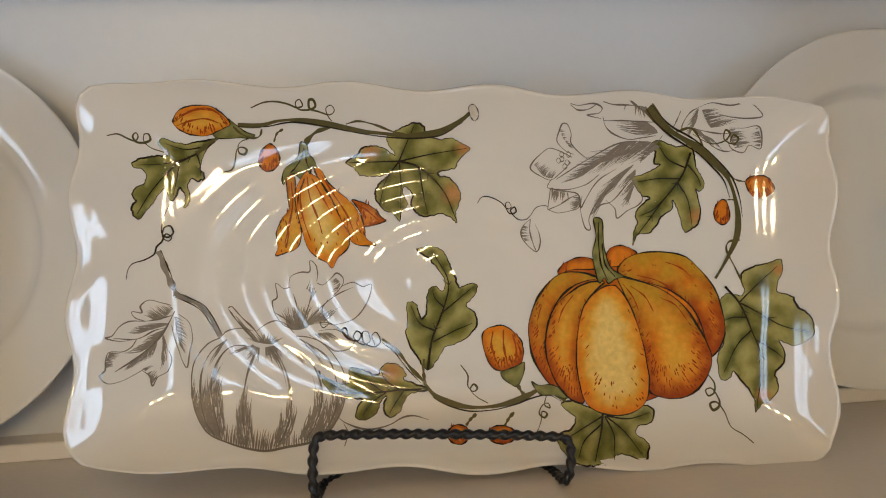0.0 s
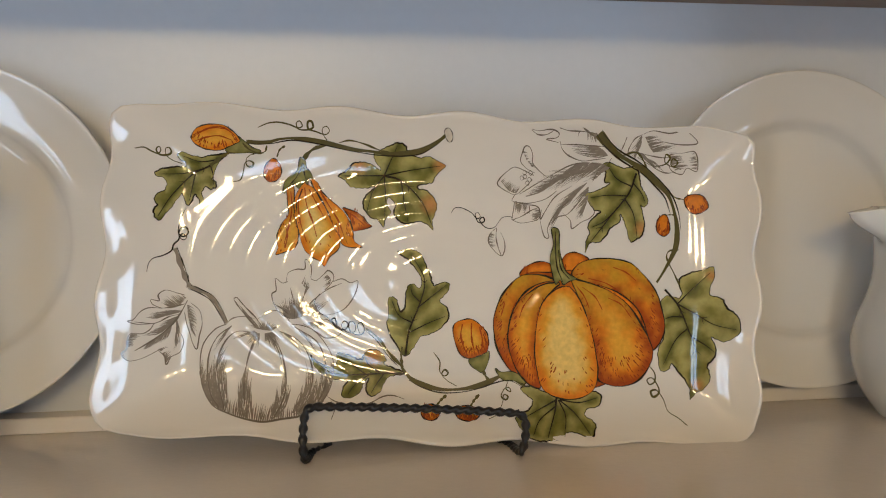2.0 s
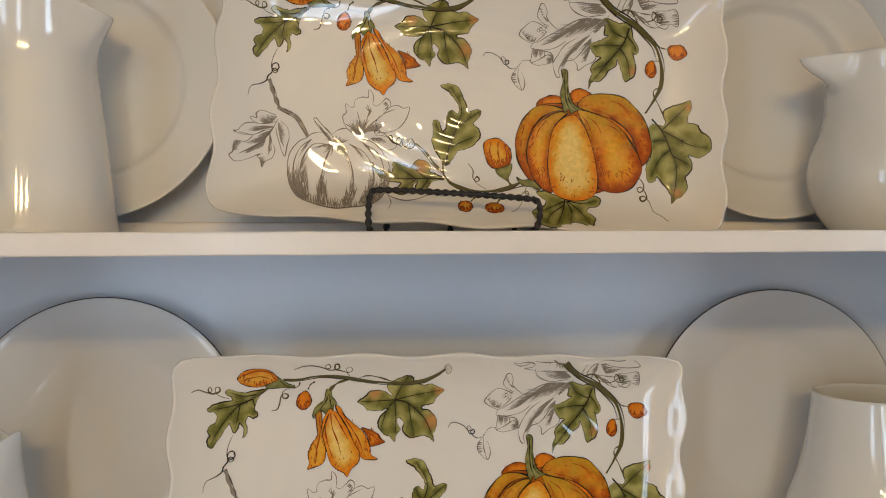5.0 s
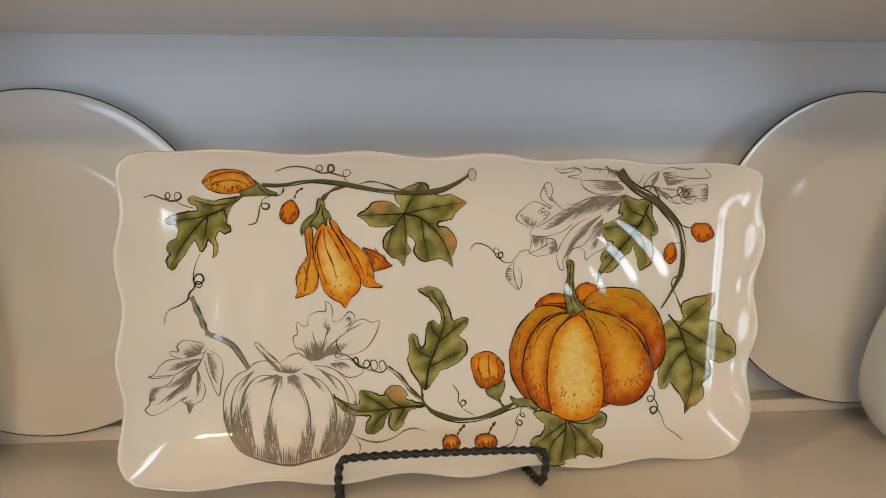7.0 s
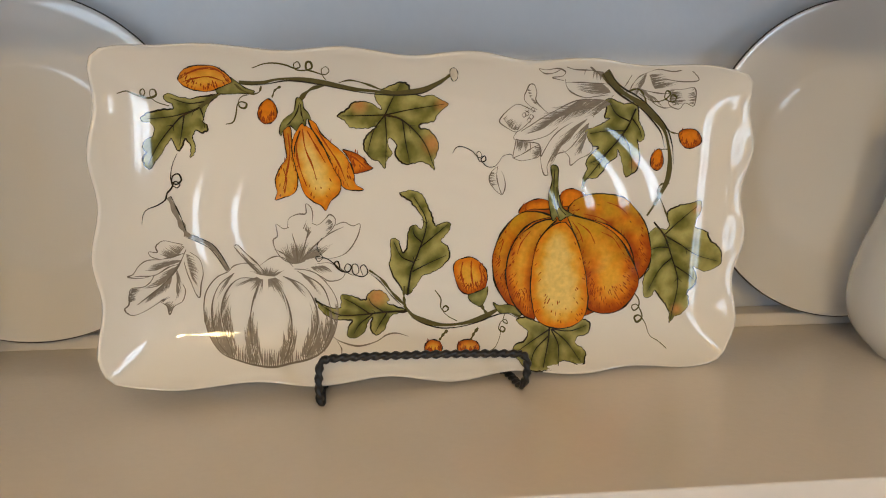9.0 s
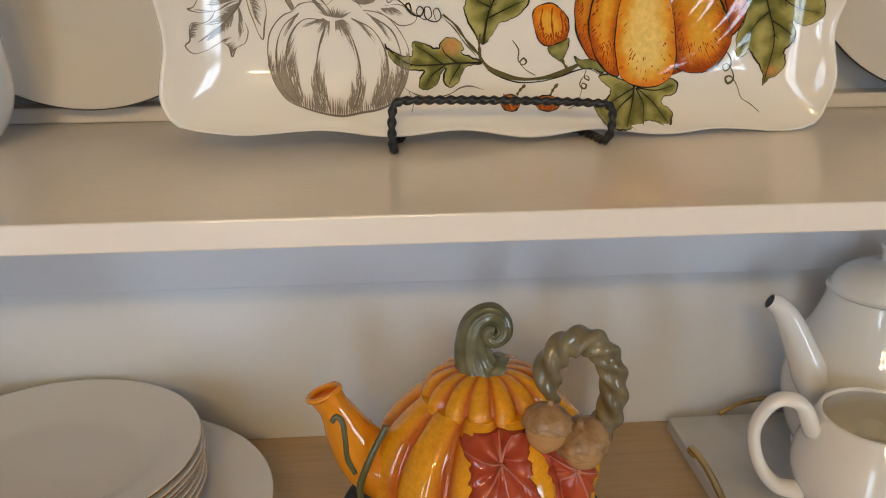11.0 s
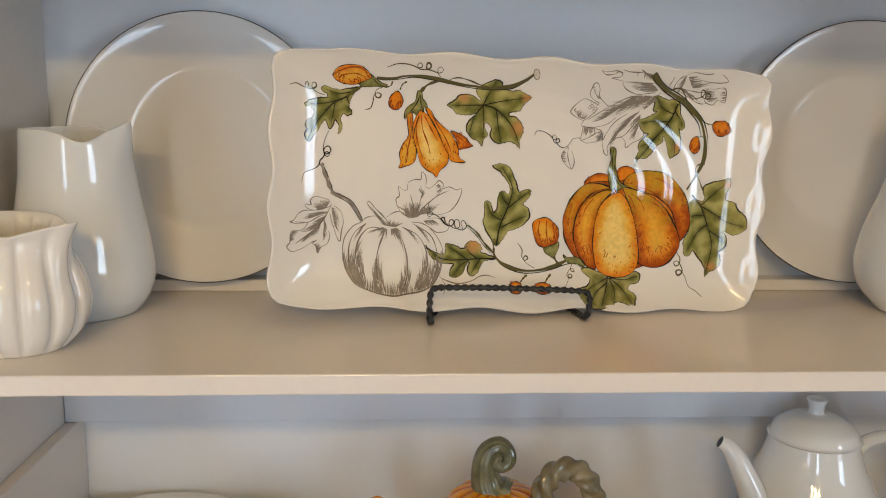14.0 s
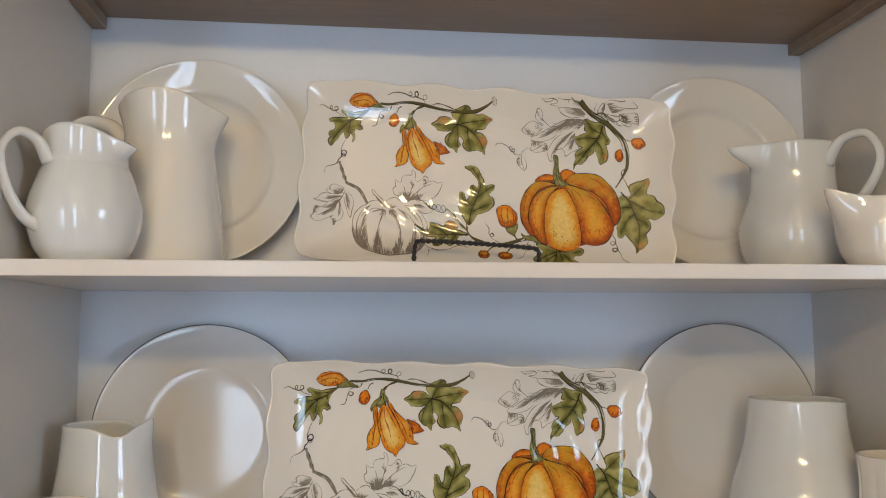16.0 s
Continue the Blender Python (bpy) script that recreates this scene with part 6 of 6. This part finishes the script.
wt = empty("white_teapot", pose(0.287, -0.078, ZTR), "tall white porcelain teapot with domed lid on the tray", "teapot")
bm = bmesh.new()
lathe(bm, smooth_profile([(0, 0), (0.050, 0.0), (0.052, 0.004), (0.061, 0.022), (0.0675, 0.048), (0.0670, 0.068), (0.0610, 0.092), (0.0500, 0.116), (0.0445, 0.132), (0.0422, 0.1425), (0.040, 0.1432), (0, 0.143)], 5), 72)
bmesh.ops.recalc_face_normals(bm, faces=bm.faces[:])
part("body", bm, M_COOL, wt)
bm = bmesh.new()
lathe(bm, smooth_profile([(0, 0.1440), (0.0408, 0.1441), (0.0418, 0.1462), (0.0370, 0.1560), (0.0240, 0.1645), (0.0095, 0.1675), (0.0072, 0.1700), (0.0076, 0.1760), (0.0098, 0.1812), (0.0088, 0.1828), (0, 0.1826)], 5), 60)
bmesh.ops.recalc_face_normals(bm, faces=bm.faces[:])
part("lid", bm, M_COOL, wt, "domed lid with a flat-topped knob")
bm = bmesh.new()
tube(bm, spline([(-0.044, -0.016, 0.060), (-0.060, -0.017, 0.080), (-0.070, -0.015, 0.101), (-0.081, -0.012, 0.124), (-0.090, -0.010, 0.137), (-0.099, -0.009, 0.1425)], 8), lambda f: 0.0190 - 0.0128 * f ** 0.75, 24, side_hint=Vector((0, 1, 0)), cap=False)
bmesh.ops.recalc_face_normals(bm, faces=bm.faces[:])
part("spout", bm, M_COOL, wt)
# black disc just inside the white spout, painted shade of the hollow
bm = bmesh.new()
lathe(bm, [(0, 0.0), (0.0057, 0.0)], 20)
bmesh.ops.transform(bm, matrix=Matrix.Translation((-0.0978, -0.0092, 0.1419)) @ Matrix.Rotation(radians(-58), 4, "Y"), verts=bm.verts[:])
part("spout_mouth_shade", bm, M_TRIVET, wt)
bm = bmesh.new()
tube(bm, spline([(0.042, 0, 0.126), (0.058, 0, 0.139), (0.082, 0, 0.141), (0.104, 0, 0.118), (0.106, 0, 0.084), (0.088, 0, 0.058), (0.062, 0, 0.046)], 10), 0.006, 14, 1.3)
part("handle", bm, M_COOL, wt)

# ---- black dish and pumpkin teapot ----
dish = empty("black_dish", pose(-0.047, -0.130, ZC + 0.0003), "round black dimpled dish under the pumpkin teapot", "dish")
bm = bmesh.new()
lathe(bm, smooth_profile([(0, 0.002), (0.075, 0.002), (0.090, 0.0045), (0.099, 0.0085), (0.1005, 0.0078), (0.099, 0.006), (0.088, 0.0012), (0.08, 0.0), (0, 0.0)], 4), 80)
bmesh.ops.recalc_face_normals(bm, faces=bm.faces[:])
part("plate", bm, M_TRIVET, dish)

# ---- pumpkin teapot ----
M_PUMP = mat("pumpkin_glaze", (0.82, 0.355, 0.012), 0.10, vary=0.1, scale=18, coat=0.4, second=(0.72, 0.22, 0.008), sscale=9, stretch=(1, 1, 0.35))
M_PUMPLID = mat("pumpkin_lid_glaze", (0.66, 0.185, 0.010), 0.10, vary=0.1, scale=30, coat=0.4, second=(0.60, 0.13, 0.008), sscale=16, stretch=(1, 1, 0.4))
M_STALK = mat("stalk_glaze", (0.21, 0.20, 0.115), 0.16, vary=0.1, scale=60, coat=0.3, second=(0.07, 0.075, 0.035), sscale=25)
M_TWIG = mat("twig_glaze", (0.30, 0.25, 0.145), 0.16, vary=0.1, scale=70, coat=0.3, second=(0.12, 0.10, 0.055), sscale=30)
M_VINE = mat("vine_glaze", (0.12, 0.125, 0.055), 0.15, vary=0.1, scale=60, coat=0.3)
M_MAPLE = mat("maple_glaze", (0.50, 0.085, 0.03), 0.14, vary=0.1, scale=60, coat=0.3, second=(0.34, 0.035, 0.013), sscale=25, bump=0.2, bscale=150)
M_MAPLEPALE = mat("maple_pale_glaze", (0.62, 0.25, 0.16), 0.14, vary=0.1, scale=60, coat=0.3, second=(0.48, 0.10, 0.05), sscale=25)
M_ACORN = mat("acorn_glaze", (0.58, 0.36, 0.17), 0.14, vary=0.1, scale=50, coat=0.3, second=(0.46, 0.24, 0.09), sscale=20)
M_CAP = mat("acorn_cap_glaze", (0.46, 0.28, 0.13), 0.22, vary=0.1, scale=120, coat=0.2, second=(0.20, 0.10, 0.04), sscale=50, bump=0.5, bscale=260)

pot = empty("pumpkin_teapot", Matrix.Translation((-0.037, -0.132, ZC + 0.0035)) @ Matrix.Diagonal((0.965, 0.965, 1.01, 1)), "orange glazed pumpkin teapot with twisted handle and maple leaves", "teapot")
POT_ROWS = [(0, 0.0), (0.050, 0.0), (0.064, 0.004), (0.079, 0.018), (0.0875, 0.040), (0.0870, 0.060), (0.0760, 0.083), (0.0590, 0.101), (0.0480, 0.108), (0.0450, 0.1085), (0, 0.107)]
POT_PROF = smooth_profile(POT_ROWS, 6)


def pot_radius(z):
    best = 0.03
    for (r0, z0), (r1, z1) in zip(POT_PROF[8:], POT_PROF[9:]):
        if min(z0, z1) - 1e-9 <= z <= max(z0, z1) + 1e-9 and abs(z1 - z0) > 1e-7:
            best = max(best, r0 + (r1 - r0) * (z - z0) / (z1 - z0))
    return best


RIBS = 11


def rib(a):
    return 1 - 0.18 * (1 - abs(math.cos(RIBS * a / 2 + 0.35))) ** 1.6


def pot_point(a, z, out=0.0):
    r = pot_radius(z) * rib(a) + out
    return Vector((r * math.cos(a), r * math.sin(a), z))


def pooled(ob, groove):
    """Orange glaze that runs darker into the grooves; groove(angle) is 1 in the bottom of one."""
    col = ob.data.attributes.new("pigment", "FLOAT_COLOR", "POINT")
    for v, d in zip(ob.data.vertices, col.data):
        a = math.atan2(v.co.y, v.co.x)
        f = groove(a) * 1.5 + (blot(a * 60, v.co.z * 420, 9, 4) - 0.5) * 0.75 - 0.10
        d.color = (*blend((0.83, 0.37, 0.010), (0.52, 0.115, 0.008), f), 1.0)


bm = bmesh.new()
lathe(bm, POT_PROF, 176, lambda r, z, a, i: (r * rib(a) * math.cos(a), r * rib(a) * math.sin(a), z))
bmesh.ops.recalc_face_normals(bm, faces=bm.faces[:])
pooled(part("body", bm, M_PIGMENT, pot, "ribbed orange pumpkin body, darker in the grooves"), lambda a: (1 - rib(a)) / 0.18)
bm = bmesh.new()
lid_prof = smooth_profile([(0, 0.104), (0.045, 0.104), (0.0475, 0.1075), (0.0455, 0.114), (0.037, 0.122), (0.022, 0.127), (0, 0.128)], 6)
lathe(bm, lid_prof, 144, lambda r, z, a, i: ((1 - 0.16 * (1 - abs(math.cos(7 * a))) ** 1.5) * r * math.cos(a), (1 - 0.16 * (1 - abs(math.cos(7 * a))) ** 1.5) * r * math.sin(a), z))
bmesh.ops.recalc_face_normals(bm, faces=bm.faces[:])
lid = part("lid", bm, M_PIGMENT, pot, "ribbed orange lid")
pooled(lid, lambda a: (1 - abs(math.cos(7 * a))) ** 1.5)
bm = bmesh.new()
path = spline([(0.001, 0.0, 0.119), (-0.006, 0.0, 0.127), (-0.0095, 0.0, 0.140), (-0.0095, -0.001, 0.153), (-0.0055, -0.002, 0.164), (0.0035, -0.004, 0.169), (0.0105, -0.006, 0.164), (0.0115, -0.008, 0.156), (0.0050, -0.009, 0.1515), (-0.0005, -0.010, 0.1555), (0.0010, -0.011, 0.1605), (0.0045, -0.0115, 0.1600)], 9)
girth = spline([(0.0205, 0, 0), (0.0155, 0, 0), (0.0128, 0, 0), (0.0115, 0, 0), (0.0098, 0, 0), (0.0080, 0, 0), (0.0068, 0, 0), (0.0060, 0, 0), (0.0052, 0, 0), (0.0044, 0, 0), (0.0036, 0, 0), (0.0026, 0, 0)], 9)
tube(bm, path, lambda f: girth[round(f * (len(girth) - 1))].x, 40, side_hint=Vector((0, 1, 0)), twist=9.0, lobes=11, lobe=0.085)
bmesh.ops.recalc_face_normals(bm, faces=bm.faces[:])
part("stalk", bm, M_STALK, lid, "curled grey-green stalk")
# spout
bm = bmesh.new()
tube(bm, spline([(-0.056, -0.004, 0.044), (-0.086, -0.006, 0.060), (-0.101, -0.008, 0.082), (-0.109, -0.009, 0.100), (-0.118, -0.010, 0.117)], 9), lambda f: 0.0330 - 0.0245 * f ** 0.66 + 0.004 * max(0, f - 0.85) * 6, 32, side_hint=Vector((0, 1, 0)), cap=False)
bmesh.ops.recalc_face_normals(bm, faces=bm.faces[:])
spout = part("spout", bm, M_PUMP, pot, "yellow-orange spout")
bm = bmesh.new()
rim = [Vector((-0.1185 + 0.0098 * math.cos(a) * 1.15, -0.010 + 0.0090 * math.sin(a), 0.1168 + 0.0042 * math.cos(a))) for a in [2 * PI * k / 40 for k in range(41)]]
tube(bm, rim, 0.0021, 10, side_hint=Vector((0, 0, 1)), cap=False)
part("lip", bm, M_PUMP, spout)
# darker orange disc closes this spout, the hollow's shade as colour
bm = bmesh.new()
lathe(bm, [(0, -0.004), (0.0100, -0.001)], 30)
bmesh.ops.transform(bm, matrix=Matrix.Translation((-0.1185, -0.010, 0.1168)) @ Matrix.Rotation(radians(-22), 4, "Y"), verts=bm.verts[:])
part("spout_mouth_shade", bm, M_PUMPLID, spout)
wire([(-0.074, -0.0255, 0.098), (-0.082, -0.0285, 0.084), (-0.089, -0.0305, 0.070), (-0.0945, -0.031, 0.055), (-0.0945, -0.030, 0.044)], 0.0026, "vine", spout, M_VINE)
wire([(-0.098, -0.0265, 0.062), (-0.103, -0.026, 0.074), (-0.104, -0.024, 0.088), (-0.1055, -0.022, 0.100), (-0.110, -0.0205, 0.104), (-0.113, -0.0205, 0.100)], 0.0021, "vine", spout, M_VINE)
# twisted handle
bm = bmesh.new()
hp = spline([(0.045, -0.010, 0.092), (0.0425, -0.012, 0.112), (0.0455, -0.013, 0.134), (0.057, -0.014, 0.149), (0.074, -0.014, 0.150), (0.088, -0.012, 0.136), (0.0945, -0.010, 0.114), (0.093, -0.008, 0.090), (0.084, -0.006, 0.072), (0.072, -0.004, 0.060)], 24)
tube(bm, hp, lambda f: 0.0108 - 0.0010 * math.sin(PI * f), 30, side_hint=Vector((0, 1, 0)), twist=72.0, lobes=3, lobe=0.15)
bmesh.ops.recalc_face_normals(bm, faces=bm.faces[:])
part("handle", bm, M_TWIG, pot, "twisted twig handle, grey-green")


def maple(name, a0, z0, size, turn, lift, label):
    """A raised maple leaf modelled on the pumpkin's side."""
    tips = [(-133, 1.0), (-106, 0.70), (-77, 0.82), (-36, 0.78), (-8, 0.55), (24, 0.60), (59, 1.0), (86, 0.76), (115, 0.62), (161, 0.76), (192, 0.55)]
    ring = []
    n = len(tips)
    for i, (a, r) in enumerate(tips):
        b, r2 = tips[(i + 1) % n]
        b += 360 if i == n - 1 else 0
        for k in range(10):
            f = k / 10
            low = (r + r2) / 2 * 0.80
            rr = low + ((r if f < 0.5 else r2) - low) * abs(2 * f - 1) ** 1.3
            rr *= 1 + 0.05 * math.sin(f * 2 * PI * 2.5 + i)
            ring.append((radians(a + (b - a) * f + turn), rr * size))
    bm = bmesh.new()

    def at(ang, r, o):
        da, dz = r * math.cos(ang), r * math.sin(ang)
        z = min(max(z0 + dz, 0.006), 0.105)
        return pot_point(a0 + da / max(pot_radius(z), 0.04), z, o)

    veins = [radians(a + turn) for a, r in tips if r > 0.75]
    rows = []
    for k in range(9):
        f = k / 8
        row = []
        for ang, r in ring:
            d = min(abs((ang - v + PI) % (2 * PI) - PI) for v in veins)
            o = lift * (1.0 - 0.35 * f * f) + 0.0010 * math.cos(d * 9) - (0.0022 if k == 8 else 0)
            row.append(bm.verts.new(at(ang, r * (0.02 + 0.98 * min(f, 0.999)), o)))
        rows.append(row)
    m = len(ring)
    bm.faces.new(rows[0])
    for r0, r1 in zip(rows, rows[1:]):
        for i in range(m):
            bm.faces.new((r0[i], r0[(i + 1) % m], r1[(i + 1) % m], r1[i]))
    base = [bm.verts.new(at(ang, r * 0.99, -0.001)) for ang, r in ring]
    for i in range(m):
        bm.faces.new((rows[-1][i], rows[-1][(i + 1) % m], base[(i + 1) % m], base[i]))
    bmesh.ops.recalc_face_normals(bm, faces=bm.faces[:])
    ob = part(name, bm, M_MAPLE, pot, label)
    for v, (a, r) in zip(veins, [t for t in tips if t[1] > 0.75]):
        bm = bmesh.new()
        tube(bm, [at(v, r * size * f, lift * (1 - 0.35 * f * f) + 0.0012) for f in (0.02, 0.2, 0.4, 0.6, 0.78)], lambda f: 0.0011 * (1 - 0.7 * f), 6)
        part("vein", bm, M_MAPLEPALE, ob)
    return ob


maple("maple_leaf", -1.53, 0.090, 0.041, 0, 0.0046, "raised red maple leaf with pale veins")
maple("maple_leaf", -0.80, 0.076, 0.036, 52, 0.0042, "raised red maple leaf below the acorns")


def acorn(a, z, out, size, tilt):
    c = pot_point(a, z, out)
    m = Matrix.Translation(c) @ Matrix.Rotation(a + PI / 2, 4, "Z") @ Matrix.Rotation(radians(tilt), 4, "Y") @ Matrix.Scale(size, 4)
    bm = bmesh.new()
    lathe(bm, smooth_profile([(0, -0.019), (0.004, -0.0175), (0.0125, -0.010), (0.0155, 0.0), (0.0140, 0.006), (0, 0.0065)], 5), 32)
    bmesh.ops.recalc_face_normals(bm, faces=bm.faces[:])
    bm.transform(m)
    nut = part("acorn", bm, M_ACORN, pot, "brown glazed acorn with a scaled cap")
    bm = bmesh.new()
    lathe(bm, smooth_profile([(0, 0.001), (0.0165, 0.001), (0.0178, 0.004), (0.0160, 0.010), (0.009, 0.0155), (0.003, 0.017), (0.0022, 0.020), (0, 0.0205)], 4), 40, lambda r, z, a, i: (r * (1 + 0.035 * math.sin(9 * a + i * 1.6)) * math.cos(a), r * (1 + 0.035 * math.sin(9 * a + i * 1.6)) * math.sin(a), z))
    bmesh.ops.recalc_face_normals(bm, faces=bm.faces[:])
    bm.transform(m)
    part("cap", bm, M_CAP, nut, "scaly brown acorn cap")


acorn(-1.00, 0.1085, 0.022, 0.98, 8)
acorn(-0.72, 0.094, 0.016, 1.06, -16)


def vine(pts, r0):
    path = spline([pot_point(a, z, 0.0014) for a, z in pts], 8)
    bm = bmesh.new()
    tube(bm, path, lambda f: r0 * (0.55 + 0.6 * f), 10, 1.0, Vector((0, 0, 1)))
    part("vine", bm, M_VINE, pot, "raised olive vine")


vine([(-1.98, 0.024), (-1.80, 0.033), (-1.55, 0.036), (-1.34, 0.041), (-1.20, 0.050), (-1.15, 0.062)], 0.0026)
vine([(-1.46, 0.037), (-1.62, 0.046), (-1.80, 0.050)], 0.0024)
vine([(-1.62, 0.035), (-1.80, 0.040), (-1.94, 0.044)], 0.0022)
vine([(-1.54, 0.036), (-1.62, 0.027), (-1.66, 0.018)], 0.0023)


# ---- hanging lamps behind the viewer ----
for x in LAMPS:
    lamp = empty("pendant_lamp", pose(x, LY, LZ), "small brass pendant lamp with a warm bulb", "lamp", "pendant lamps")
    bm = bmesh.new()
    lathe(bm, smooth_profile([(0, 0.085), (0.012, 0.084), (0.018, 0.075), (0.02, 0.062), (0.017, 0.06), (0, 0.061)], 4), 24)
    part("cap", bm, M_LAMPBODY, lamp)
    bm = bmesh.new()
    tube(bm, [Vector((0, 0, 0.084)), Vector((0, 0, 0.25)), Vector((0, 0, 2.5 - LZ))], 0.003, 8)
    part("cord", bm, M_LAMPBODY, lamp)
